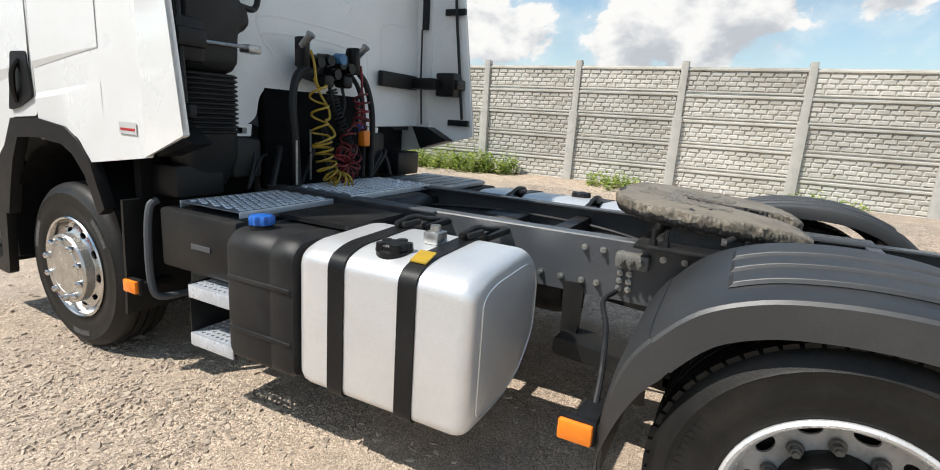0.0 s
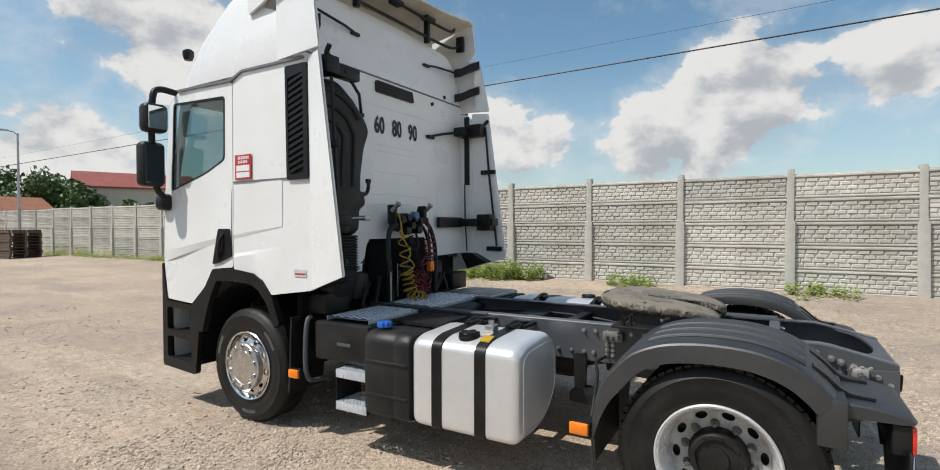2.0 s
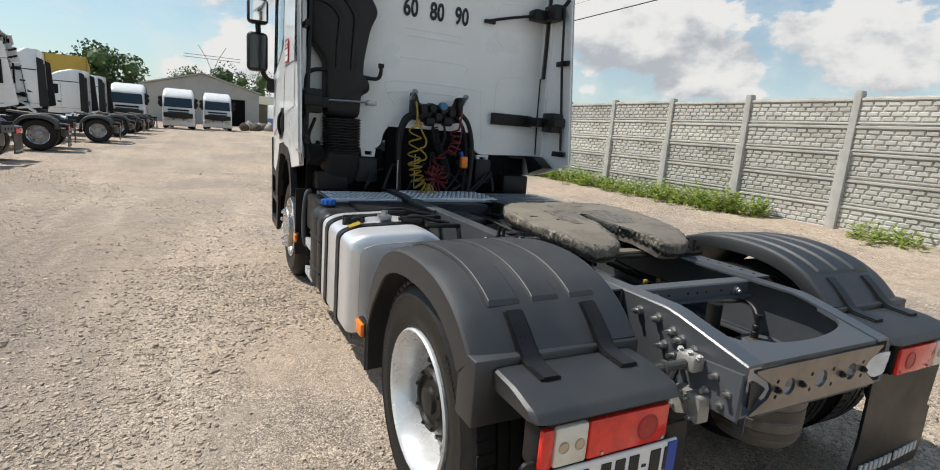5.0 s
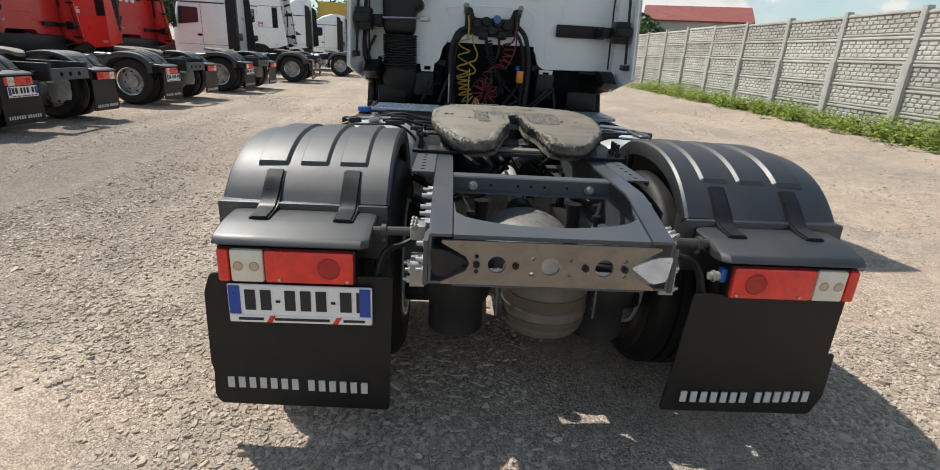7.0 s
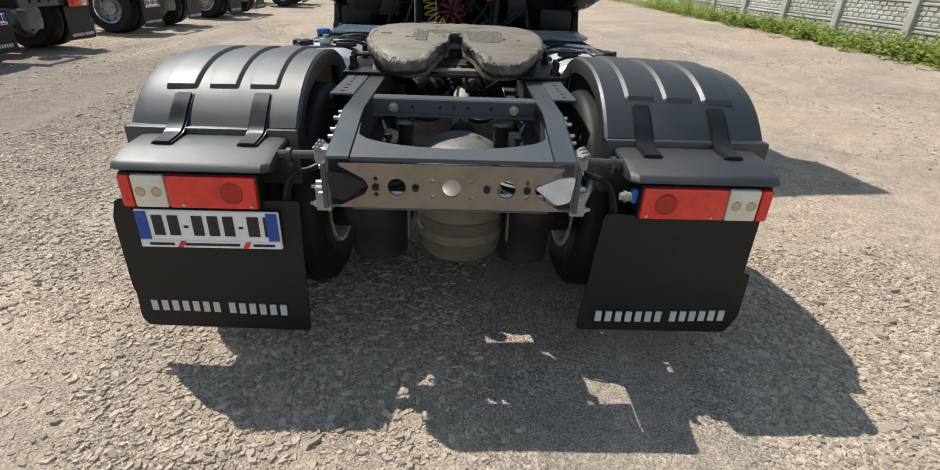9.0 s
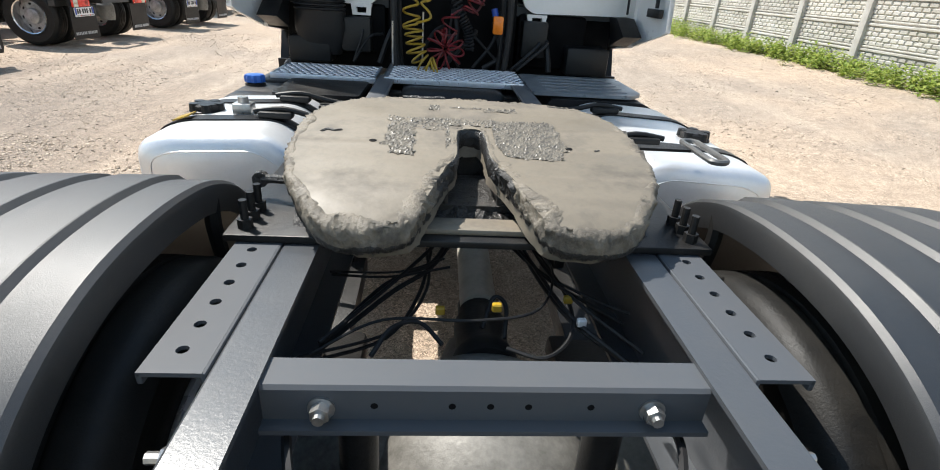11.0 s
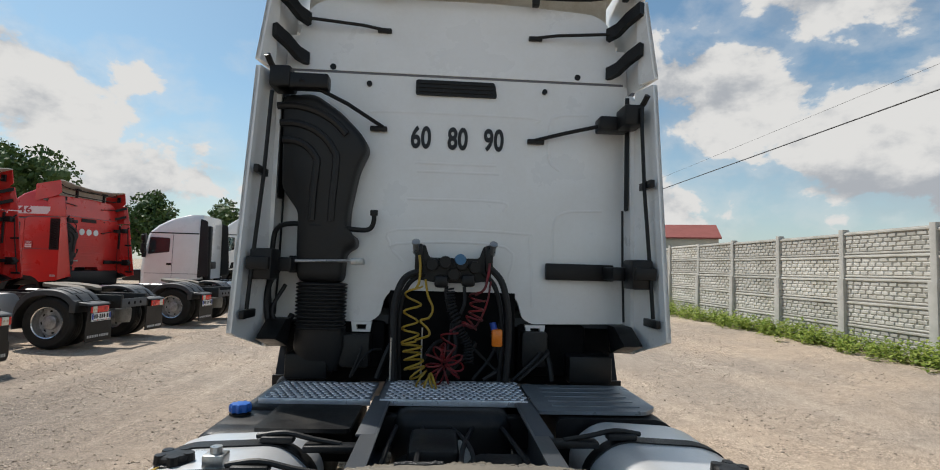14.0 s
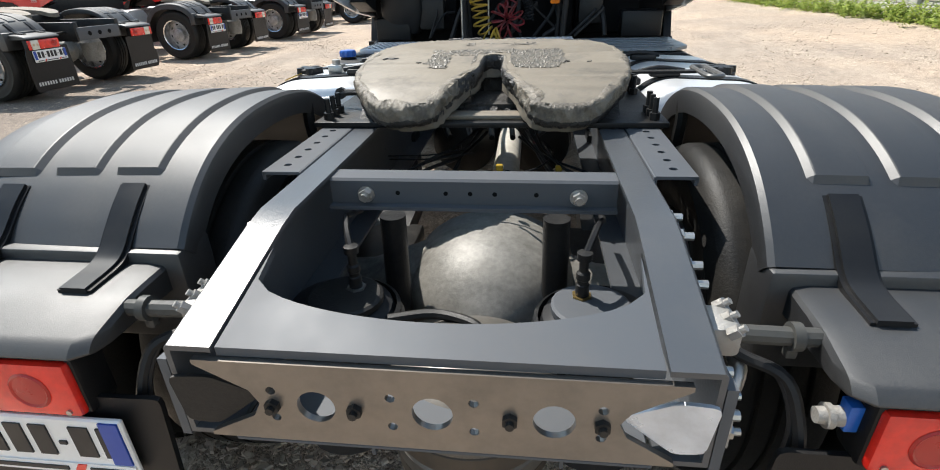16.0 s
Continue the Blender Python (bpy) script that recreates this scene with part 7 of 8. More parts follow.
        tube(bm, [(sx * 1.205, 2.68, 2.86), (sx * 1.215, 2.64, 2.3), (sx * 1.235, 2.59, 1.8), (sx * 1.245, 2.56, 1.48)], 0.013, 8)
        rod = part("locking_rod", bm, "black", truck, "long black locking rod")
        for z, w in ((2.34, 0.07), (1.45, 0.08)):
            bm = B()
            yy = 2.53 + (z - 1.4) * 0.085
            box(bm, (sx * (1.235 - 0.012 * (z - 1.4)), yy - 0.04, z - 0.025), (sx * (1.268 - 0.012 * (z - 1.4)), yy + w + 0.08, z + 0.025), 0.006)
            part("rod_clamp", bm, "black", rod)
        bm = B()
        strip(bm, [(sx * 1.20, 2.93, 3.0), (sx * 1.20, 2.93, 2.6), (sx * 1.20, 2.93, 2.20)], 0.06, 0.03, (0.4, 1, 0))
        part("rubber_seal", bm, "black", truck)
        bm = B()
        tube(bm, [(sx * 1.18, 2.95, 2.2), (sx * 1.185, 2.95, 1.8), (sx * 1.19, 2.93, 1.42)], 0.008, 6)
        part("cable", bm, "hose", truck)
        # grey underside apron at the foot of the fairing
        bm = B()
        prism(bm, [(2.95, 1.40), (2.86, 1.22), (2.60, 1.30), (2.80, 1.40)], YZ, sx * 1.08, sx * 1.20)
        part("fairing_foot", bm, "black", truck)
    for z, y, w in ((3.935, 2.99, 0.95), (3.79, 3.02, 1.0)):
        bm = B()
        tube(bm, [(-w - 0.18, y + 0.06, z + 0.10), (-w + 0.06, y, z), (0, y, z - 0.01), (w - 0.06, y, z), (w + 0.18, y + 0.06, z + 0.10)] if z > 3.9 else [(-w - 0.20, y, z + 0.08), (-w + 0.05, y, z - 0.02), (0, y, z - 0.03), (w - 0.05, y, z - 0.02), (w + 0.20, y, z + 0.08)], 0.016, 8, 4)
        part("spoiler_rod", bm, "black", roof, "black spoiler support rod")
    bm = B()
    box(bm, (-0.07, 2.96, 3.91), (0.07, 3.06, 3.95), 0.01)
    part("rod_clamp", bm, "black", roof)
    # undercarriage blocks of the cab, coloured near-black for the shade there
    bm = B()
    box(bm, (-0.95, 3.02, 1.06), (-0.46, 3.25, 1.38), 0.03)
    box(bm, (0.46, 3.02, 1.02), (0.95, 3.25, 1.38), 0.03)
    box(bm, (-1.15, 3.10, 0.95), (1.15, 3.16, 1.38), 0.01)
    part("cab_mount", bm, "shadegap", truck)
    bm = B()
    box(bm, (-1.10, 2.88, 1.0), (-0.82, 3.1, 1.17), 0.02)
    part("mudguard_top", bm, "black", truck)
    bm = B()
    box(bm, (0.80, 2.88, 1.0), (1.10, 3.1, 1.19), 0.02)
    part("mudguard_top", bm, "black", truck)


def air_duct(truck):
    poly = [(-1.19, 2.90), (-0.98, 2.92), (-0.80, 2.80), (-0.66, 2.66), (-0.60, 2.56), (-0.67, 2.40), (-0.72, 2.12), (-0.72, 1.98), (-0.66, 1.94), (-0.66, 1.88), (-0.735, 1.84), (-0.745, 1.64), (-1.04, 1.64), (-1.05, 1.86), (-1.05, 2.10), (-1.17, 2.26)]
    P = rounded(poly, 0.05, 4)
    cx, cz = -0.92, 2.3
    bm = B()
    loops = [[(cx + (x - cx) * k, y, cz + (z - cz) * k) for x, z in P] for y, k in ((2.99, 1.0), (2.905, 1.0), (2.865, 0.985), (2.835, 0.95), (2.825, 0.89))]
    rings(bm, loops)
    d = part("air_duct", bm, "duct", truck, "black moulded air intake duct", sharp=50)
    for k in range(3):
        r = 0.20 + 0.13 * k
        bm = B()
        arc = [(-1.13 + r * math.cos(a), 2.815, 2.30 + 0.9 * r * math.sin(a)) for a in [math.radians(100 - 11 * j) for j in range(9)]]
        arc = [(x, y, z + 0.10) for x, y, z in arc]
        x1 = arc[-1][0]
        arc += [(x1 - 0.015, 2.815, 2.25 - 0.05 * k), (x1 - 0.02, 2.82, 2.05)]
        tube(bm, [(p[0], p[1] + 0.012, p[2]) for p in arc if p[0] < -0.72], 0.026, 8, 2)
        part("moulded_rib", bm, "duct", d)
    bm = B()
    prof = []
    for k in range(13):
        z = 1.64 - 0.024 * k
        prof += [(0.0, z), (0.016, z - 0.008), (0.016, z - 0.014), (0.0, z - 0.022)]
    loops = []
    for o, z in prof:
        loops.append([(-0.885 + (0.150 + o) * math.copysign(abs(math.cos(t)) ** 0.6, math.cos(t)), 2.925 + (0.08 + o) * math.copysign(abs(math.sin(t)) ** 0.6, math.sin(t)), z) for t in [2 * math.pi * i / 28 for i in range(28)]])
    rings(bm, loops)
    part("rubber_bellows", bm, "hose", d, "ribbed black rubber bellows")
    bm = B()
    loops = []
    for z, w, dy in ((1.33, 0.16, 0), (1.22, 0.17, 0.01), (1.12, 0.15, 0.03), (1.05, 0.12, 0.06)):
        loops.append([(-0.885 + w * math.copysign(abs(math.cos(t)) ** 0.5, math.cos(t)), 2.94 + dy + 0.09 * math.copysign(abs(math.sin(t)) ** 0.5, math.sin(t)), z) for t in [2 * math.pi * i / 24 for i in range(24)]])
    rings(bm, loops)
    part("air_filter", bm, "duct", d)
    bm = B()
    tube(bm, [(-1.17, 2.90, 1.30), (-1.22, 2.88, 1.55), (-1.21, 2.87, 1.85), (-1.16, 2.86, 2.01), (-0.90, 2.84, 2.02), (-0.66, 2.88, 2.0), (-0.58, 2.90, 2.01), (-0.555, 2.90, 2.06), (-0.555, 2.90, 2.12)], 0.017, 8, 5)
    box(bm, (-0.58, 2.885, 2.10), (-0.53, 2.915, 2.14), 0.006)
    part("pipe_bracket", bm, "black", truck, "bent black pipe bracket")
    bm = B()
    tube(bm, [(-1.18, 2.80, 1.775), (-0.70, 2.82, 1.79), (-0.62, 2.86, 1.79)], 0.010, 8)
    box(bm, (-0.69, 2.82, 1.765), (-0.60, 2.90, 1.81), 0.01)
    part("clamp_rod", bm, "steel", truck)
    bm = B()
    tube(bm, [(-1.16, 2.92, 1.75), (-1.22, 2.86, 1.6), (-1.20, 2.84, 1.38), (-1.13, 2.88, 1.30), (-1.08, 2.95, 1.42)], 0.020, 8, 5)
    tube(bm, [(-1.12, 2.90, 1.62), (-1.18, 2.84, 1.45), (-1.10, 2.86, 1.28)], 0.014, 8, 5)
    part("air_hose", bm, "hose", truck)


def coil(bm, line, r0, r1, turns, tube_r, seg=6, per=14, phase=0.0, squash=1.0):
    """A coiled hose round a sagging line."""
    P = smooth_path(line, 12)
    pts = []
    n = int(turns * per)
    for i in range(n + 1):
        t = i / n
        k = t * (len(P) - 1)
        a = min(int(k), len(P) - 2)
        c = P[a].lerp(P[a + 1], k - a)
        d = (P[a + 1] - P[a]).normalized()
        u = d.cross(Vector((0.2, 1, 0.1))).normalized()
        v = d.cross(u)
        ang = 2 * math.pi * i / per + phase
        r = (r0 + (r1 - r0) * t) * (1 + 0.10 * math.sin(ang * 0.37))
        pts.append(c + u * r * math.cos(ang) + v * r * squash * math.sin(ang))
    tube(bm, pts, tube_r, seg)


def suzi_lines(truck):
    # bracket on the back wall
    bm = B()
    prism(bm, rounded([(-0.27, 1.90), (-0.20, 1.92), (-0.17, 1.83), (0.17, 1.83), (0.20, 1.92), (0.27, 1.90), (0.25, 1.68), (0.10, 1.66), (-0.12, 1.66), (-0.25, 1.68)], 0.02, 3), XZ, 2.90, 2.915)
    br = part("hose_bracket", bm, "frame_dark", truck, "dark steel bracket for the trailer hoses")
    bm = B()
    for x in (-0.24, 0.235):
        box(bm, (x - 0.025, 2.84, 1.74), (x + 0.025, 2.93, 1.92), 0.012)
    for x, z in ((-0.15, 1.78), (-0.06, 1.80), (0.05, 1.79), (0.14, 1.77), (0.0, 1.72)):
        cyl(bm, (x, 2.92, z), (x, 2.84, z), 0.045, 0.040, 14)
        cyl(bm, (x, 2.84, z), (x, 2.81, z), 0.030, 0.034, 12)
    box(bm, (-0.13, 2.80, 1.63), (-0.04, 2.90, 1.71), 0.02)
    box(bm, (0.05, 2.80, 1.64), (0.14, 2.90, 1.72), 0.02)
    part("coupling_block", bm, "black", br)
    bm = B()
    cyl(bm, (0.04, 2.86, 1.82), (0.04, 2.80, 1.82), 0.04, 0.036, 14)
    part("blue_socket", bm, pbr("dull_blue", (0.05, 0.16, 0.30), 0.5), br)
    for x in (-0.26, 0.255):
        bm = B()
        cyl(bm, (x, 2.87, 1.86), (x, 2.80, 1.92), 0.022, seg=10)
        cyl(bm, (x, 2.80, 1.92), (x, 2.79, 1.93), 0.028, seg=10)
        part("hose_head", bm, "steel", br, "metal hose coupling head")
    # coiled hoses
    bm = B()
    tube(bm, [(-0.235, 2.82, 1.84), (-0.225, 2.80, 1.76), (-0.23, 2.78, 1.66), (-0.25, 2.74, 1.62)], 0.009, 6, 6)
    coil(bm, [(-0.255, 2.74, 1.64), (-0.265, 2.72, 1.50), (-0.275, 2.71, 1.38), (-0.265, 2.70, 1.28)], 0.050, 0.052, 3.6, 0.0070, per=18)
    coil(bm, [(-0.26, 2.70, 1.29), (-0.25, 2.69, 1.20), (-0.22, 2.68, 1.10), (-0.15, 2.66, 1.04), (-0.10, 2.66, 1.05)], 0.055, 0.062, 8.3, 0.0070, per=18, phase=0.8)
    tube(bm, [(-0.19, 2.84, 1.68), (-0.17, 2.80, 1.58), (-0.135, 2.77, 1.50), (-0.155, 2.74, 1.44), (-0.21, 2.72, 1.42), (-0.16, 2.71, 1.37), (-0.155, 2.70, 1.33), (-0.24, 2.70, 1.30)], 0.008, 6, 6)
    part("yellow_coil_hose", bm, "yellow", truck, "yellow coiled air hose")
    bm = B()
    tube(bm, [(0.235, 2.82, 1.80), (0.225, 2.80, 1.72), (0.20, 2.78, 1.63), (0.14, 2.75, 1.59)], 0.009, 6, 6)
    coil(bm, [(0.155, 2.75, 1.60), (0.15, 2.73, 1.52), (0.135, 2.72, 1.44), (0.09, 2.71, 1.38)], 0.046, 0.050, 4.5, 0.0070, per=18, phase=1.0)
    tube(bm, [(0.245, 2.82, 1.68), (0.225, 2.78, 1.56), (0.18, 2.75, 1.44), (0.13, 2.73, 1.38), (0.06, 2.72, 1.40), (-0.02, 2.71, 1.36)], 0.0070, 6, 6)
    ring = [(-0.05 + 0.068 * math.cos(a), 2.69 - 0.01 * math.sin(3 * a), 1.155 + 0.075 * math.sin(a)) for a in [1.5 + 2 * math.pi * k / 16 for k in range(18)]]
    coil(bm, [(-0.01, 2.71, 1.36), (-0.03, 2.70, 1.29)] + ring, 0.050, 0.060, 13, 0.0062, per=18, phase=0.4, squash=0.8)
    part("red_coil_hose", bm, "redhose", truck, "red coiled air hose hanging in a bundle")
    bm = B()
    coil(bm, [(-0.03, 2.84, 1.62), (-0.01, 2.82, 1.50), (0.05, 2.80, 1.36), (0.10, 2.80, 1.26), (0.115, 2.80, 1.14)], 0.030, 0.028, 24, 0.007, per=10)
    tube(bm, [(0.07, 2.84, 1.64), (0.075, 2.82, 1.54), (0.05, 2.82, 1.46)], 0.012, 6, 4)
    tube(bm, [(-0.05, 2.84, 1.64), (-0.045, 2.82, 1.56), (-0.02, 2.82, 1.48)], 0.013, 6, 4)
    part("black_coil_cable", bm, "hose", truck, "black coiled trailer cables")
    # heavy hoses down to the frame
    bm = B()
    tube(bm, [(-0.22, 2.86, 1.74), (-0.33, 2.84, 1.68), (-0.385, 2.82, 1.52), (-0.385, 2.80, 1.30), (-0.37, 2.80, 1.02)], 0.024, 8, 6)
    part("heavy_hose", bm, "hose", truck, "black rubber hose down to the frame")
    bm = B()
    tube(bm, [(-0.20, 2.88, 1.72), (-0.30, 2.87, 1.65), (-0.35, 2.86, 1.50), (-0.355, 2.85, 1.25), (-0.34, 2.85, 1.0)], 0.016, 8, 6)
    part("heavy_hose", bm, "hose", truck, "black rubber hose down to the frame")
    bm = B()
    tube(bm, [(0.23, 2.86, 1.78), (0.32, 2.84, 1.68), (0.365, 2.82, 1.50), (0.375, 2.82, 1.28), (0.36, 2.82, 1.02)], 0.022, 8, 6)
    part("heavy_hose", bm, "hose", truck, "black rubber hose down to the frame")
    bm = B()
    tube(bm, [(0.20, 2.88, 1.74), (0.28, 2.87, 1.64), (0.325, 2.86, 1.46), (0.33, 2.86, 1.2), (0.32, 2.86, 1.0)], 0.016, 8, 6)
    part("heavy_hose", bm, "hose", truck, "black rubber hose down to the frame")
    bm = B()
    cyl(bm, (-0.395, 2.78, 1.03), (-0.395, 2.78, 1.30), 0.007, seg=8)
    part("support_rod", bm, "steel", truck)
    bm = B()
    cyl(bm, (-0.20, 2.86, 1.04), (-0.20, 2.86, 1.36), 0.006, seg=8)
    part("support_rod", bm, "steel", truck)
    bm = B()
    box(bm, (0.262, 2.80, 1.25), (0.332, 2.86, 1.365), 0.012)
    oc = part("orange_connector", bm, "orange", truck, "orange plug in a blue holder")
    bm = B()
    cyl(bm, (0.278, 2.84, 1.36), (0.268, 2.85, 1.405), 0.022, seg=12)
    part("blue_holder", bm, "plateblue", oc)
    # clutter under the cab arch
    rng = random.Random(9)
    for k in range(14):
        bm = B()
        x = rng.uniform(-0.8, 0.8)
        tube(bm, [(x, 2.95, rng.uniform(1.2, 1.4)), (x + rng.uniform(-0.1, 0.1), 2.9, rng.uniform(1.1, 1.25)), (x + rng.uniform(-0.2, 0.2), 2.88, 1.02)], rng.uniform(0.008, 0.02), 6, 5)
        part("under_cab_hose", bm, "hose", truck)
    bm = B()
    box(bm, (-0.75, 2.90, 1.08), (-0.55, 3.08, 1.30), 0.02)
    part("valve_box", bm, "frame_dark", truck)
    bm = B()
    box(bm, (0.48, 2.92, 1.10), (0.66, 3.05, 1.34), 0.02)
    part("valve_box", bm, "frame_dark", truck)
    # near-black sheet put in for the shade inside the cab arch
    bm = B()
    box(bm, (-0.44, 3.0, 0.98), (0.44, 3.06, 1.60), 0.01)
    part("arch_panel", bm, "shadegap", truck)


def build_truck():
    truck = thing("tractor_truck", "white long-haul tractor unit with bare coupling on gravel", "truck")
    chassis(truck)
    driveline(truck)
    for sx in (-1, 1):
        fender(truck, sx)
        mudflap(truck, sx)
        tail_lamp(truck, sx)
    number_plate(truck)
    w = rear_wheel(truck)
    w.matrix_local = pose(-1.235, 0, 0.502, 12)
    for x, rz, rx in ((-0.56, 180, 40), (1.235, 180, 75), (0.56, 0, 20)):
        c = copy_thing(w, pose(x, 0, 0.502, rx if rz == 0 else -rx, 0, rz))
        c.parent = truck
        if abs(x) < 1:
            for q in list(c.children):
                if q.name.startswith("tread"):
                    bpy.data.objects.remove(q)
    f = front_wheel(truck)
    f.matrix_local = pose(-1.205, 3.742, 0.500, 8)
    c = copy_thing(f, pose(1.205, 3.742, 0.500, -30, 0, 180))
    c.parent = truck
    fifth_wheel(truck)
    fuel_tank(truck, -1, 1.085, 1.905, "brushed aluminium fuel tank with two black straps")
    fuel_tank(truck, 1, 0.95, 2.12, "brushed aluminium fuel tank with two black straps")
    side_gear_left(truck)
    side_gear_right(truck)
    walkway(truck)
    cab(truck)
    air_duct(truck)
    suzi_lines(truck)
    return truck


build_truck()
build_fence()

# ---- the row of parked tractor units and the far side of the yard ----


def plain_wheel(parent, at, rz=0, steel=True):
    w = part("wheel", tyre_bm(36), "rubber", parent)
    bm = B()
    lathe(bm, [(0.292, 0.05), (0.303, 0.012), (0.296, -0.002), (0.280, 0.01), (0.268, 0.06), (0.25, 0.13), (0.243, 0.15)], "x", seg=36)
    part("rim", bm, "alloy", w)
    bm = B()
    disc_with_holes(bm, 0.246, 0.0, 0.205, 8, 0.032, 0.019, 0.135, 0.147)
    lathe(bm, [(0.14, 0.138), (0.13, 0.07), (0.10, 0.055), (0.0, 0.055)], "x", seg=24)
    part("wheel_disc", bm, "rim_grey", w)
    w.matrix_local = pose(*at, 15, 0, rz)
    return w


def plain_chassis(truck, tanks="tank"):
    for sx in (-1, 1):
        bm = B()
        box(bm, (sx * 0.35, -0.84, 0.735), (sx * 0.43, 4.6, 1.0), 0.01)
        part("chassis_rail", bm, "frame_dark", truck)
        fender(truck, sx)
        mudflap(truck, sx)
        tail_lamp(truck, sx)
        bm = B()
        sec = tank_section(-1.25, -0.62, 0.345, 1.0, sx)
        rings(bm, [[(x, y, z) for x, z in sec] for y in (1.05, 2.1)])
        tk = part("fuel_tank", bm, tanks, truck, sharp=45)
        for y in (1.3, 1.8):
            bm = B()
            rings(bm, [[(x * 1.006, yy, 0.66 + (z - 0.66) * 1.012) for x, z in sec] for yy in (y - 0.035, y + 0.035)], True, False)
            part("tank_strap", bm, "black", tk)
        bm = B()
        box(bm, (sx * 0.55, 2.2, 0.40), (sx * 1.2, 3.1, 0.95), 0.04)
        part("side_box", bm, "black", truck)
        bm = B()
        tube(bm, [(sx * 0.43, -0.66, 0.86), (sx * 0.72, -0.655, 0.86)], 0.02, 8)
        part("mudguard_bar", bm, "frame_dark", truck)
    number_plate(truck)
    bm = B()
    box(bm, (-0.40, -0.85, 0.74), (0.40, -0.82, 0.92), 0.01)
    cm = part("rear_crossmember", bm, "frame", truck)
    for x in (-0.19, 0.0, 0.19):
        bm = B()
        cyl(bm, (x, -0.848, 0.828), (x, -0.853, 0.828), 0.033, seg=14)
        part("hole", bm, "shadegap", cm)
    bm = B()
    lathe(bm, [(0, 0.40), (0.13, 0.41), (0.15, 0.5), (0.15, 0.68), (0.11, 0.74), (0, 0.745)], "z", (0.03, -0.60, 0), 20)
    part("air_reservoir", bm, "axle", truck)
    bm = B()
    cyl(bm, (-1.0, 0, 0.52), (1.0, 0, 0.52), 0.12, seg=16)
    lathe(bm, [(0, -0.28), (0.15, -0.22), (0.23, -0.05), (0.22, 0.12), (0.1, 0.25)], "y", (0, 0, 0.56), 20)
    part("axle_housing", bm, "axle", truck)
    half = [(p.x, p.y) for p in smooth_path([(x, y, 0) for x, y in FW_HALF], 2)]
    bm = B()
    prism(bm, [(-x, y) for x, y in half[::-1]] + half, lambda u, v, d: (u, v, TILT_Z(v) + d), -0.06, 0.0)
    part("fifth_wheel", bm, "grease", truck, sharp=40)
    bm = B()
    box(bm, (-0.5, 0.2, 0.95), (0.5, 0.7, 1.09), 0.02)
    part("mounting_plate", bm, "frame_dark", truck)
    first = plain_wheel(truck, (-1.235, 0, 0.502))
    for at, rz in (((1.235, 0, 0.502), 180), ((-0.57, 0, 0.502), 180), ((0.57, 0, 0.502), 0), ((-1.205, 3.742, 0.5), 0), ((1.205, 3.742, 0.5), 180)):
        c = copy_thing(first, pose(*at, 20, 0, rz))
        c.parent = truck
    bm = B()
    box(bm, (-1.1, 3.02, 0.95), (1.1, 4.9, 1.36), 0.05)
    part("engine", bm, "frame_dark", truck)


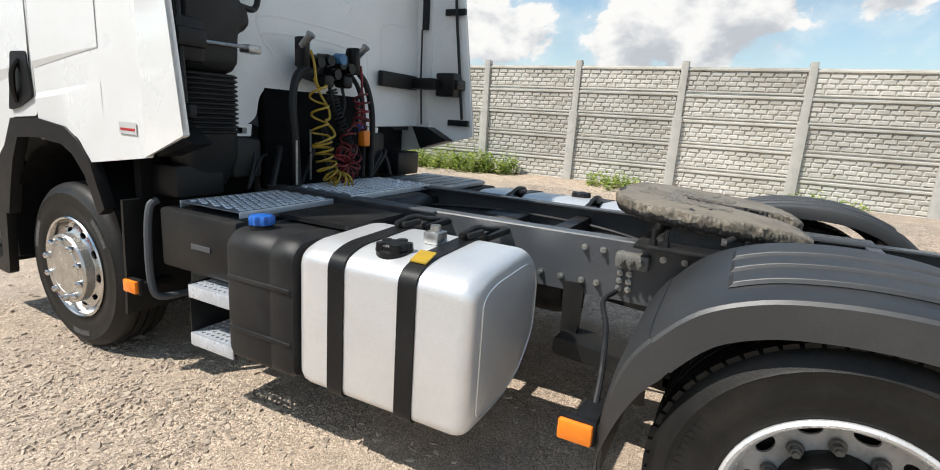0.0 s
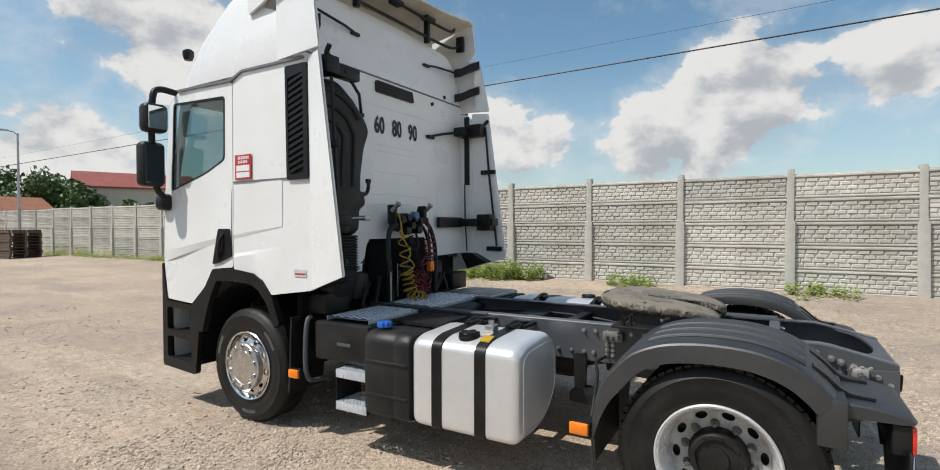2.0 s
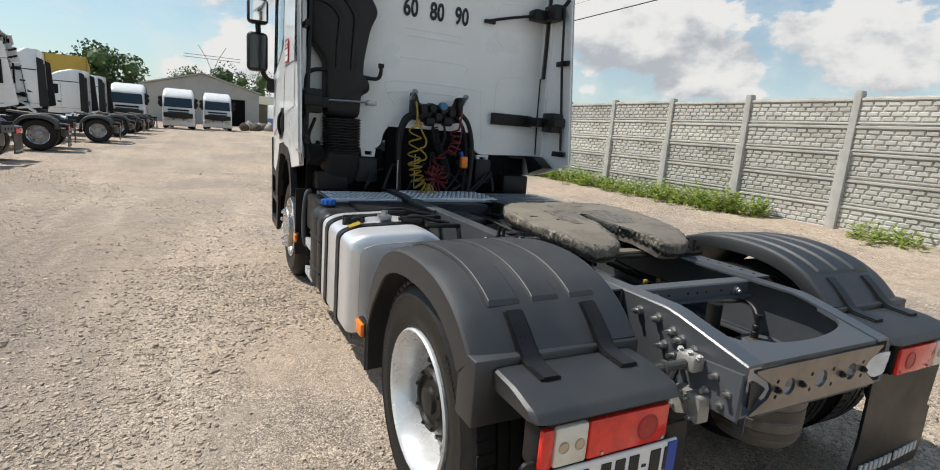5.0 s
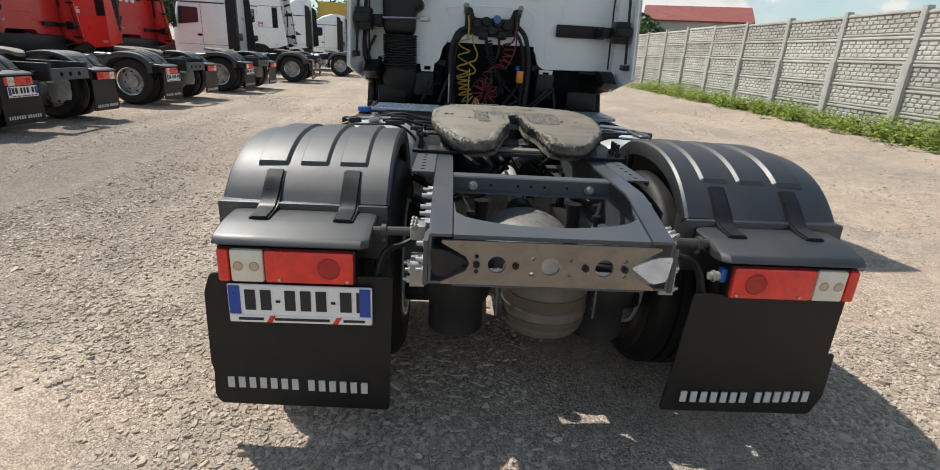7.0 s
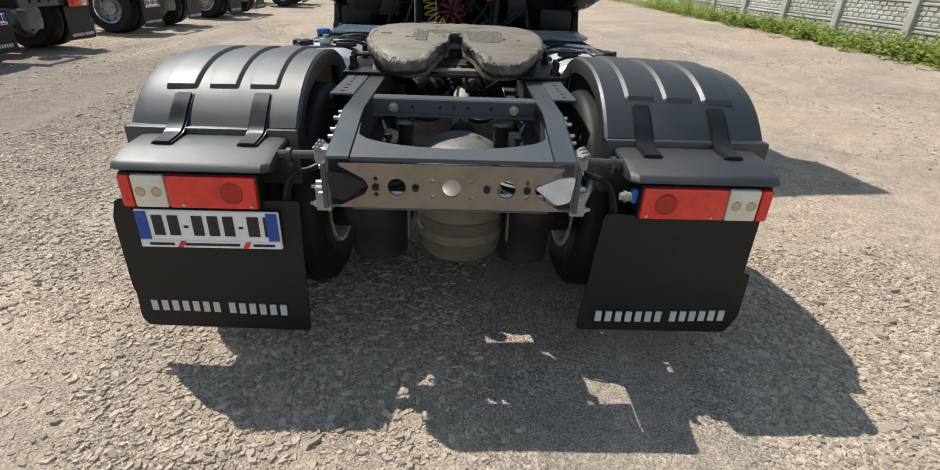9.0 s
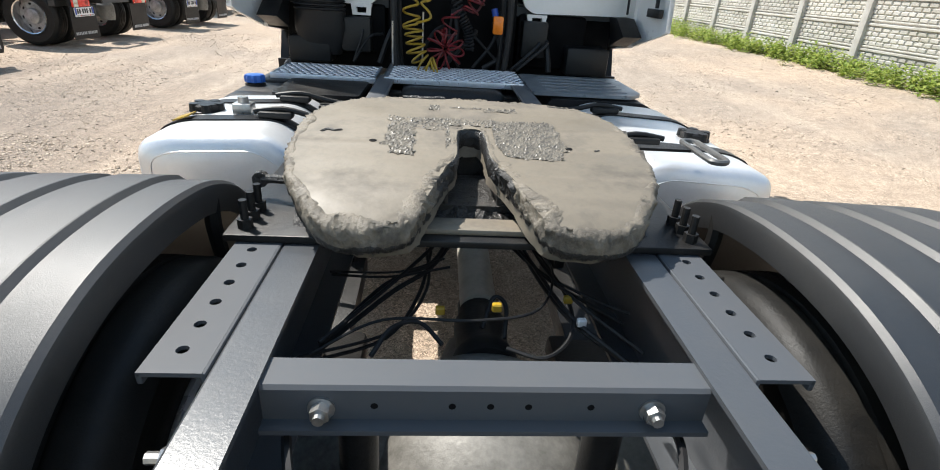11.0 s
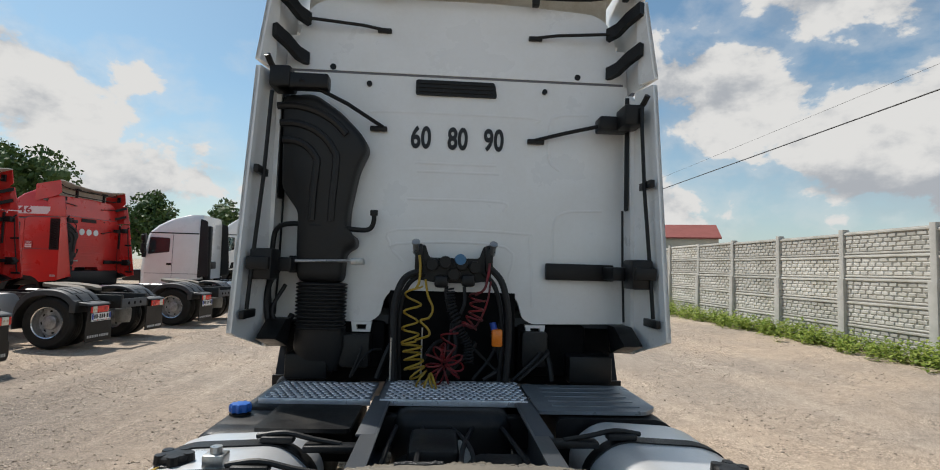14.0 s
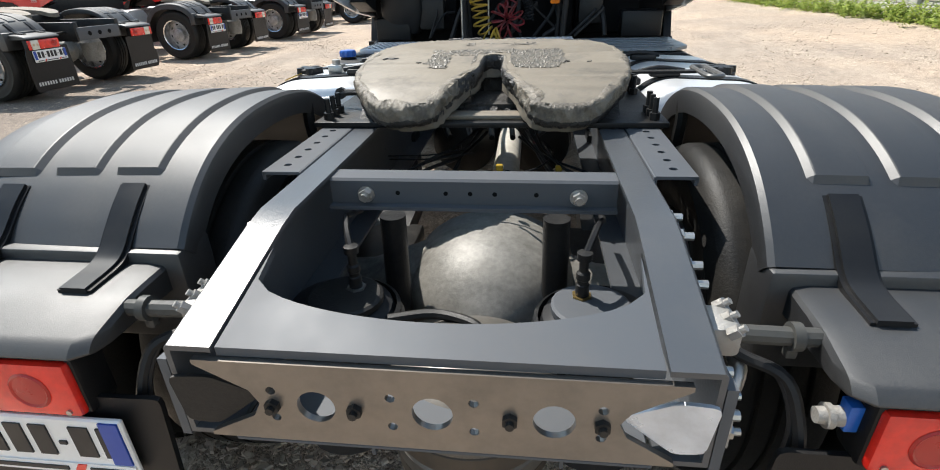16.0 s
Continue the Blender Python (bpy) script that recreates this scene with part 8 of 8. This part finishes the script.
def boxy_cab(truck, paint, high=3.75, front=True):
    """A flat-fronted sleeper cab of another make."""
    lv = [(0.95, 1.22, 5.05), (1.5, 1.235, 5.06), (2.0, 1.235, 5.02), (2.9, 1.20, 4.86), (3.0, 1.19, 4.80), (3.25, 1.17, 4.55), (3.5, 1.12, 4.15), (high, 1.0, 3.6)]
    bm = B()
    loops = []
    for z, w, f in lv:
        base = rounded([(-w, 3.0), (w, 3.0), (w, f - 0.15), (w - 0.15, f), (-w + 0.15, f), (-w, f - 0.15)], [0.12, 0.12, 0.12, 0.12, 0.12, 0.12], 3)
        loops.append([(x, y, z if not (y < 4.15 and z < 1.0) else 1.2) for x, y in base])
    rings(bm, loops)
    body = part("cab_body", bm, paint, truck, sharp=30)
    for sx in (-1, 1):
        bm = B()
        prism(bm, rounded([(4.72, 2.78), (4.05, 2.76), (4.05, 2.22), (4.76, 2.12)], 0.05, 3), lambda u, v, d: (sx * (1.245 - 0.02 * max(0, v - 2.0) - d), u, v), 0.0, 0.03)
        part("side_window", bm, "darkglass", body)
        bm = B()
        box(bm, (sx * 1.24, 3.93, 1.15), (sx * 1.243, 3.94, 2.9))
        box(bm, (sx * 1.238, 3.95, 1.72), (sx * 1.262, 4.12, 1.80), 0.01)
        part("door_handle", bm, "black", body)
        bm = B()
        prism(bm, [(4.35, 0.62), (4.28, 1.06), (4.05, 1.24), (3.45, 1.24), (3.20, 1.06), (3.12, 0.80), (3.25, 0.80), (3.32, 1.0), (3.50, 1.13), (4.0, 1.13), (4.16, 1.0), (4.22, 0.62)], lambda u, v, d: (sx * (1.255 - d), u, v), 0.0, 0.06)
        part("wheel_arch", bm, paint, body)
        bm = B()
        prism(bm, rounded([(3.05, 3.55), (2.80, 3.45), (2.68, 1.35), (3.05, 1.25)], 0.05, 3), lambda u, v, d: (sx * (1.20 + 0.02 * (3.5 - v) - d), u, v), 0.0, 0.03)
        part("side_fairing", bm, "duct", truck)
        bm = B()
        box(bm, (sx * 1.19, 3.08, 2.93), (sx * 1.215, 4.78, 2.975), 0.006)
        part("roof_seal", bm, "black", body)
        bm = B()
        box(bm, (sx * 1.235, 3.05, 1.395), (sx * 1.240, 4.85, 1.41))
        part("panel_seam", bm, "seam", body)
        for z0, z1 in ((2.62, 2.85), (2.15, 2.52)):
            bm = B()
            box(bm, (sx * 1.33, 4.80, z0), (sx * 1.52, 4.92, z1), 0.04)
            part("mirror_housing", bm, "black", truck)
        bm = B()
        box(bm, (sx * 1.2, 4.84, 2.0), (sx * 1.42, 4.90, 2.9), 0.01)
        part("mirror_arm", bm, "black", truck)
        bm = B()
        box(bm, (sx * 0.62, 5.03, 0.70), (sx * 1.10, 5.12, 0.90), 0.04)
        part("headlamp", bm, "whitelens", truck)
    bm = B()
    prism(bm, rounded([(-1.08, 2.02), (1.08, 2.02), (1.02, 2.84), (-1.02, 2.84)], 0.06, 3), lambda u, v, d: (u, 5.045 - 0.178 * (v - 2.0) - d + 0.015, v), 0.0, 0.02)
    part("windscreen", bm, "darkglass", body)
    for k, (z, w) in enumerate(((1.78, 0.80), (1.55, 0.78), (1.32, 0.74), (1.10, 0.7))):
        bm = B()
        box(bm, (-w, 5.045, z - 0.07), (w, 5.085, z + 0.07), 0.02)
        part("grille_slat", bm, "black", body)
    bm = B()
    box(bm, (-1.22, 4.75, 0.35), (1.22, 5.10, 1.0), 0.08, 3)
    part("bumper", bm, paint, truck)
    bm = B()
    box(bm, (-0.85, 2.78, 1.15), (-0.6, 3.0, 3.3), 0.06)
    part("air_duct", bm, "black", truck)
    bm = B()
    box(bm, (-0.3, 2.9, 1.6), (0.3, 3.0, 1.9), 0.04)
    part("hose_bracket", bm, "black", truck)


def place(x, y, rz):
    return pose(x, y, ground_height(x, y) + 0.01, 0, 0, rz)


def parked_row():
    grp = "tractor units parked in a row"

    def started(label):
        return thing("tractor_truck", label, "truck", group=grp)
    def settle(truck, low, back, flat):
        """Sets the cab lower, further back and flatter on a finished chassis."""
        for ob in truck.children:
            if ob.name not in chassis_parts:
                ob.matrix_local = Matrix.Translation((0, back, 1.2 - low)) @ Matrix.Diagonal((1, 1, flat, 1)) @ Matrix.Translation((0, 0, -1.2)) @ ob.matrix_local
    red = started("red tractor unit with matching sleeper cab, parked on gravel")
    plain_chassis(red)
    chassis_parts = {ob.name for ob in red.children}
    cab(red, "red", "red")
    air_duct(red)
    bm = B()
    prism(bm, [(4.35, 3.12), (3.25, 3.12), (3.10, 3.34), (4.20, 3.34)], lambda u, v, d: (-(1.249 + d), u, v), 0.0, 0.004)
    part("white_stripe", bm, "plate", red)
    for k, ch in enumerate("460"):
        words("model_digit", ch, 0.27, pose(-1.2545, 3.94 - 0.19 * k, 3.23, 90, 0, -90), "stickred", red, 1.3)
    for k in range(3):
        bm = B()
        cyl(bm, (-0.28 + 0.28 * k, 3.02, 2.68), (-0.28 + 0.28 * k, 3.005, 2.68), 0.10, seg=20)
        part("round_sticker", bm, "plate", red)
    settle(red, 0.10, 0.20, 0.92)
    # the rear axle stands half the track from the left wheels' contact
    rz = 87
    fx, fy = -math.sin(radians(rz)), math.cos(radians(rz))
    rx, ry = math.cos(radians(rz)), math.sin(radians(rz))

    def axle(cx, cy, turn=0):
        return place(cx + rx * 1.1, cy + ry * 1.1, rz + turn)
    red.matrix_world = axle(-7.15, 13.8)
    copy_thing(red, axle(-7.4, 9.75))
    copy_thing(red, axle(-7.4, 5.4))
    mb = started("white tractor unit with flat-roofed sleeper cab, parked on gravel")
    plain_chassis(mb)
    chassis_parts = {ob.name for ob in mb.children}
    boxy_cab(mb, "white", 3.70)
    settle(mb, 0.15, -0.75, 0.95)
    mb.matrix_world = axle(-6.8, 19.3, 8)
    wr = started("white tractor unit with high roof, parked on gravel")
    plain_chassis(wr)
    cab(wr)
    air_duct(wr)
    wr.matrix_world = axle(-6.1, 25.2, 8)
    man = started("white tractor unit with dark side graphics, parked on gravel")
    plain_chassis(man)
    boxy_cab(man, "white", 3.9)
    bm = B()
    prism(bm, [(3.25, 1.9), (3.85, 2.25), (3.6, 2.0), (3.9, 1.85), (3.5, 1.9)], lambda u, v, d: (-(1.243 + d), u, v), 0.0, 0.006)
    part("side_graphic", bm, "digit", man)
    man.matrix_world = axle(-6.1, 30.8, 8)
    for cx, cy in ((-6.0, 36.0), (-5.9, 41.5)):
        copy_thing(mb, axle(cx, cy))
    for x, y in ((-3.9, 50.0), (-0.8, 53.0), (-7.4, 48.0)):
        c = copy_thing(mb, place(x, y + 5, 180))
        c["label"] = "white tractor unit parked nose-out near the shed"
        c["group"] = ""
        del c["group"]


def window_at(parent, x, y, z, w, h, rz=0):
    bm = B()
    box(bm, (-w / 2, -0.04, 0), (w / 2, 0.02, h), 0.02)
    f = part("window", bm, "pale_trim", parent)
    f.matrix_local = pose(x, y, z, 0, 0, rz)
    bm = B()
    box(bm, (-w / 2 + 0.08, -0.05, 0.08), (w / 2 - 0.08, -0.035, h - 0.08))
    part("pane", bm, "darkglass", f)


def gable_house(name, label, cat, w, d, h, rise, at, wall, roof, windows=(), over=0.35):
    """A block with a gable roof; the ridge runs along its own x."""
    hs = thing(name, label, cat, at)
    bm = B()
    prism(bm, [(-d / 2, -1.0), (d / 2, -1.0), (d / 2, h), (0, h + rise), (-d / 2, h)], lambda u, v, q: (q, u, v), -w / 2, w / 2)
    part("wall", bm, wall, hs)
    bm = B()
    k = rise / (d / 2)
    for s in (-1, 1):
        prism(bm, [(0, h + rise + 0.04), (s * (d / 2 + over), h - k * over + 0.04), (s * (d / 2 + over), h - k * over + 0.22), (0, h + rise + 0.22)], lambda u, v, q: (q, u, v), -w / 2 - over, w / 2 + over)
    rf = part("roof", bm, roof, hs)
    for x, z, ww, hh in windows:
        window_at(hs, x, -d / 2, z, ww, hh)
    return hs


def tree(name, x, y, h, crown, seed, leaves=1500, z0=0.0, leaf=0.4):
    rng = random.Random(seed)
    t = thing("tree", "broad-leaved tree in full dark green leaf", "tree", pose(x, y, z0))
    bm = B()
    pts = [(0, 0, -0.5), (0.05 * h * 0.1, 0, h * 0.25), (0.1, 0.1, h * 0.6)]
    loops = [[(p[0] + r * math.cos(a), p[1] + r * math.sin(a), p[2]) for a in [2 * math.pi * k / 8 for k in range(8)]] for p, r in zip(pts, (h * 0.03, h * 0.024, h * 0.012))]
    rings(bm, loops)
    for k in range(7):
        a = rng.uniform(0, 6.28)
        z = h * rng.uniform(0.28, 0.55)
        tube(bm, [(0, 0, z), (math.cos(a) * crown * 0.4, math.sin(a) * crown * 0.4, z + h * 0.14), (math.cos(a) * crown * 0.7, math.sin(a) * crown * 0.7, z + h * 0.2)], h * 0.008, 5)
    part("trunk", bm, "bark", t)
    verts, faces = [], []
    blobs = [(Vector((rng.gauss(0, 0.42) * crown, rng.gauss(0, 0.42) * crown, h * rng.uniform(0.38, 0.93))), rng.uniform(0.26, 0.46) * crown) for _ in range(20)]
    for i in range(leaves):
        c, r = rng.choice(blobs)
        d = Vector((rng.gauss(0, 1), rng.gauss(0, 1), rng.gauss(0, 1))).normalized()
        p = c + d * r * rng.uniform(0.65, 1.08)
        if p.z < h * 0.22:
            continue
        u = d.orthogonal().normalized()
        u.rotate(Euler((rng.uniform(0, 6), rng.uniform(0, 6), 0)))
        v = u.cross(Vector((rng.uniform(-1, 1), rng.uniform(-1, 1), rng.uniform(-1, 1)))).normalized()
        s = leaf * rng.uniform(0.5, 1.1)
        o = len(verts)
        verts += [tuple(p - u * s), tuple(p + v * s * 0.6), tuple(p + u * s), tuple(p - v * s * 0.6)]
        faces.append((o, o + 1, o + 2, o + 3))
    for c, r in blobs:
        o = len(verts)
        q = B()
        bmesh.ops.create_icosphere(q, subdivisions=2, radius=r * 0.52)
        for v in q.verts:
            v.co *= 1 + 0.35 * noise.noise(v.co * 1.3 + c)
        q.verts.index_update()
        verts += [tuple(v.co + c) for v in q.verts]
        faces += [tuple(o + v.index for v in f.verts) for f in q.faces]
        q.free()
    me = bpy.data.meshes.new("crown")
    me.from_pydata(verts, [], faces)
    me.materials.append(M["treeleaf"])
    c = new("crown", me)
    c.parent = t
    return t


def polar(az, dist, ex=0.0, ey=0.0):
    return ex + dist * math.sin(radians(az)), ey + dist * math.cos(radians(az))


def far_yard():
    # houses behind the fence
    x, y = polar(25.2, 82, -2.0)
    gable_house("house", "pale rendered house with a low red sheet roof", "house", 13, 9, 6.8, 2.0, pose(x, y, 0, 0, 0, -20), "plaster", "roofred",
                [(-3.6, 3.2, 1.1, 1.3), (-1.2, 3.2, 1.1, 1.3), (1.2, 3.2, 1.1, 1.3), (3.6, 3.2, 1.1, 1.3)])
    x, y = 16.6, 68.0
    gable_house("house", "low building with an orange-red tiled roof", "house", 6.6, 9, 3.3, 1.5, pose(x, y, 0, 0, 0, -4), "plaster", "rooftile")
    # gable shed with its dark doorway, long olive hall beside it
    sh = gable_house("shed", "grey sheet-metal shed with an open dark doorway", "shed", 26, 14, 4.6, 1.9, pose(-2.0, 92, 0, 0, 0, 90), "shed", "shed")
    bm = B()
    box(bm, (-13.06, -5.2, -0.5), (-12.9, -0.8, 3.6))
    part("doorway", bm, "shadegap", sh)
    gable_house("hall", "long low olive sheet-metal hall", "hall", 46, 14, 3.6, 1.6, pose(28, 108, 0, 0, 0, 2), "olive", "olive")
    # lamp post by the fence
    lp = thing("street_lamp", "galvanised lamp post with a single head", "street lamp", pose(8.35, 37.5, 0.2))
    bm = B()
    cyl(bm, (0, 0, -0.3), (0, 0, 7.0), 0.085, 0.05, 10)
    tube(bm, [(0, 0, 6.9), (-0.2, -0.05, 7.05), (-0.6, -0.1, 7.1)], 0.03, 6)
    part("pole", bm, "galv", lp)
    bm = B()
    box(bm, (-1.0, -0.18, 7.04), (-0.5, 0.0, 7.14), 0.03)
    part("lamp_head", bm, "galv", lp)
    bm = B()
    box(bm, (-0.3, -0.3, -0.3), (0.3, 0.3, 0.25), 0.04)
    part("foot", bm, "post", lp)
    lq = thing("street_lamp", "distant galvanised lamp post", "street lamp", pose(13.3, 104, 0.2))
    bm = B()
    cyl(bm, (0, 0, -0.3), (0, 0, 8.4), 0.1, 0.06, 8)
    box(bm, (-0.9, -0.1, 8.3), (0.0, 0.1, 8.45), 0.03)
    part("pole", bm, "galv", lq)
    # dark pallet stack
    ps = thing("pallet_stack", "stack of dark weathered wooden pallets", "pallets", pose(7.0, 33.4, 0.18, 0, 0, 6))
    bm = B()
    box(bm, (-0.7, -0.08, 0.12), (0.7, 0.08, 0.145))
    plank = part("board", bm, "wood", ps)
    bm = B()
    box(bm, (-0.05, -0.6, 0.0), (0.05, 0.6, 0.12))
    beam = part("bearer", bm, "wood", ps)
    for k in range(10):
        bm = B()
        box(bm, (-0.05, -0.6, 0.0), (0.05, 0.6, 0.12))
        p = part("pallet", bm, "wood", ps)
        for j in range(5):
            twin(plank, p, pose(0, -0.52 + j * 0.26, 0))
        for j in (-1, 1):
            twin(beam, p, pose(j * 0.65, 0, 0))
        p.matrix_local = pose((k % 3 - 1) * 0.02, 0, 0.147 * k, 0, 0, (k % 4) - 1.5)
    bpy.data.objects.remove(plank)
    bpy.data.objects.remove(beam)
    # wrapped block packs
    for i in range(4):
        pk = thing("block_pack", "shrink-wrapped pack of tan blocks with red film on top", "block pack", pose(4.9 + 1.15 * i, 41.2 + 0.5 * i, 0.15, 0, 0, 8 * i - 10), group="wrapped block packs by the fence")
        bm = B()
        box(bm, (-0.5, -0.5, 0.0), (0.5, 0.5, 0.85), 0.03)
        part("block_body", bm, "brickpack", pk)
        bm = B()
        box(bm, (-0.53, -0.53, 0.80), (0.53, 0.53, 1.05), 0.08, 3)
        part("film", bm, "film", pk)
    # van and car
    van = thing("van", "blue and white panel van", "van", pose(5.6, 57.0, 0.1, 0, 0, 12))
    bm = B()
    prof = rounded([(-2.6, 0.35), (2.6, 0.35), (2.65, 1.1), (1.9, 1.35), (1.35, 2.0), (-2.6, 2.0)], 0.12, 3)
    prism(bm, prof, lambda u, v, d: (d, -u, v), -0.95, 0.95)
    part("body", bm, "bluevan", van)
    bm = B()
    box(bm, (-0.96, -1.2, 1.25), (0.96, 2.58, 2.75), 0.15, 3)
    part("box_body", bm, "white", van)
    bm = B()
    box(bm, (-0.82, -1.95, 1.32), (0.82, -1.45, 1.92), 0.05)
    part("windscreen", bm, "darkglass", van)
    for sx in (-1, 1):
        for yy in (-1.7, 1.6):
            bm = B()
            cyl(bm, (sx * 0.7, yy, 0.33), (sx * 0.97, yy, 0.33), 0.33, seg=16)
            part("wheel", bm, "rubber", van)
    car = thing("car", "dark blue hatchback car", "car", pose(5.9, 47.5, 0.1, 0, 0, 10))
    bm = B()
    prof = rounded([(-2.0, 0.3), (2.0, 0.3), (2.05, 0.8), (1.1, 0.95), (0.5, 1.42), (-1.3, 1.45), (-1.95, 0.95)], 0.15, 3)
    prism(bm, prof, lambda u, v, d: (d, -u, v), -0.84, 0.84)
    part("body", bm, "darkcar", car)
    bm = B()
    box(bm, (-0.70, -1.0, 0.98), (0.70, -0.62, 1.36), 0.05)
    part("windscreen", bm, "darkglass", car)
    for sx in (-1, 1):
        bm = B()
        box(bm, (sx * 0.50, -2.06, 0.62), (sx * 0.78, -1.98, 0.76), 0.03)
        part("headlamp", bm, "whitelens", car)
        for yy in (-1.3, 1.25):
            bm = B()
            cyl(bm, (sx * 0.62, yy, 0.31), (sx * 0.86, yy, 0.31), 0.31, seg=16)
            part("wheel", bm, "rubber", car)
    # pale rubble and bales by the shed
    rng = random.Random(31)
    for k in range(9):
        bm = B()
        v = bmesh.ops.create_icosphere(bm, subdivisions=2, radius=rng.uniform(0.5, 0.9))["verts"]
        for q in v:
            q.co *= 1 + 0.3 * noise.noise(q.co * 2 + Vector((k, 0, 0)))
        ob = part("rubble_heap", bm, "concrete" if k % 2 else "wood")
        tagged(ob, "heap of mixed pale rubble and scrap", "rubble", group="rubble by the shed")
        ob.matrix_world = pose(1.8 + 0.55 * k, 60 + rng.uniform(-2, 2), 0.35)
    # shipping containers behind the row
    for z, mt, lab in ((0.0, "orangebox", "orange"), (2.6, "yellowbox", "yellow")):
        ct = thing("shipping_container", "corrugated " + lab + " steel shipping container", "container", pose(-11.5, 52.0, z - 0.3, 0, 0, 8), group="stacked shipping containers")
        bm = B()
        prof = []
        for k in range(40):
            y = -6 + 12 * k / 40
            prof += [(1.2, y), (1.2, y + 0.12), (1.16, y + 0.16), (1.16, y + 0.26)]
        poly = prof + [(1.2, 6.0), (-1.2, 6.0), (-1.2, -6.0)]
        prism(bm, poly, XY, 0.1, 2.55)
        part("shell", bm, mt, ct)
        bm = B()
        for yy in (-6.0, 5.9):
            for xx in (-1.22, 1.12):
                box(bm, (xx, yy, 0), (xx + 0.1, yy + 0.1, 2.6), 0.01)
        part("corner_post", bm, mt, ct)
    # banner on a pole in the row
    bn = thing("banner", "white advertising banner on a pole", "banner", pose(-19.5, 28.0, 0))
    bm = B()
    cyl(bm, (0, 0, -0.5), (0, 0, 4.6), 0.05, seg=8)
    part("pole", bm, "galv", bn)
    bm = B()
    box(bm, (0.06, -0.02, 1.8), (1.3, 0.02, 4.5), 0.005, 1)
    cl = part("cloth", bm, "plate", bn)
    bm = B()
    for k in range(5):
        box(bm, (0.25, -0.03, 2.2 + 0.4 * k), (1.1, -0.021, 2.34 + 0.4 * k))
    part("printed_bars", bm, "stickred", bn)
    # trees
    for i, (az, dist, h, cr) in enumerate(((-42, 54, 10.5, 4.6), (-38.5, 52, 9.6, 3.8), (-45, 60, 10.5, 4.6), (-28.7, 54, 8.2, 3.2), (-22.0, 62, 8.0, 3.4), (-49, 52, 11, 5.0), (-55, 54, 11, 5), (-9.0, 90, 9, 5), (-11.5, 95, 8, 5),
                                          (18.3, 74, 8.0, 4.0), (15.8, 78, 8.0, 4.4), (12.2, 96, 10.5, 5.0), (24.0, 70, 5.0, 2.6), (1.5, 130, 11.0, 7.5), (-1.0, 134, 10, 6.5), (27.5, 60, 4.0, 2.5), (30.0, 64, 4.4, 3))):
        x, y = polar(az, dist)
        tree("tree", x, y, h, cr, 50 + i, 6500 if dist < 62 else 4200, -0.3, 0.22 if dist < 62 else 0.3)
    # power pylon far off
    py = thing("pylon", "lattice steel power pylon in the distance", "pylon", pose(3.0, 330, 0))
    bm = B()
    H = 37.0
    for sx in (-1, 1):
        for sy in (-1, 1):
            tube(bm, [(sx * 3.4, sy * 3, 0), (sx * 0.9, sy * 0.8, H * 0.68), (sx * 2.8, sy * 0.4, H * 0.82)], 0.22, 4)
        tube(bm, [(sx * 2.8, 0, H * 0.82), (sx * 6.8, 0, H)], 0.2, 4)
    for k in range(6):
        z0, z1 = H * 0.68 * k / 6, H * 0.68 * (k + 1) / 6
        w0, w1 = 3.4 - 2.5 * k / 6, 3.4 - 2.5 * (k + 1) / 6
        tube(bm, [(-w0, -w0 * 0.9, z0), (w1, -w1 * 0.9, z1)], 0.14, 4)
        tube(bm, [(w0, -w0 * 0.9, z0), (-w1, -w1 * 0.9, z1)], 0.14, 4)
    for z in (H * 0.82, H * 0.86):
        tube(bm, [(-14, 0, z), (14, 0, z)], 0.2, 4)
    part("lattice", bm, "galv", py)
    # overhead cables beyond the fence, from a pole
    up = thing("utility_pole", "concrete utility pole carrying overhead cables", "pole", pose(14.0, -39.6, 0))
    bm = B()
    cyl(bm, (0, 0, -0.5), (0, 0, 8.8), 0.17, 0.12, 12)
    part("pole", bm, "post", up)
    bm = B()
    box(bm, (-0.5, -0.05, 8.1), (0.5, 0.05, 8.2), 0.01)
    part("cross_arm", bm, "galv", up)
    for off, r in ((0.0, 0.024), (0.75, 0.006)):
        bm = B()
        pts = [(14.0, -40 + 10 * k, 7.38 + off - 0.0045 * (k * 10 - 26) + 0.00022 * (k * 10 - 40) ** 2 * 0.1) for k in range(17)]
        tube(bm, pts, r, 5)
        tagged(part("overhead_cable", bm, "wire"), "thin black overhead cable", "cable")


parked_row()
far_yard()
scatter_stones()
build_weeds()
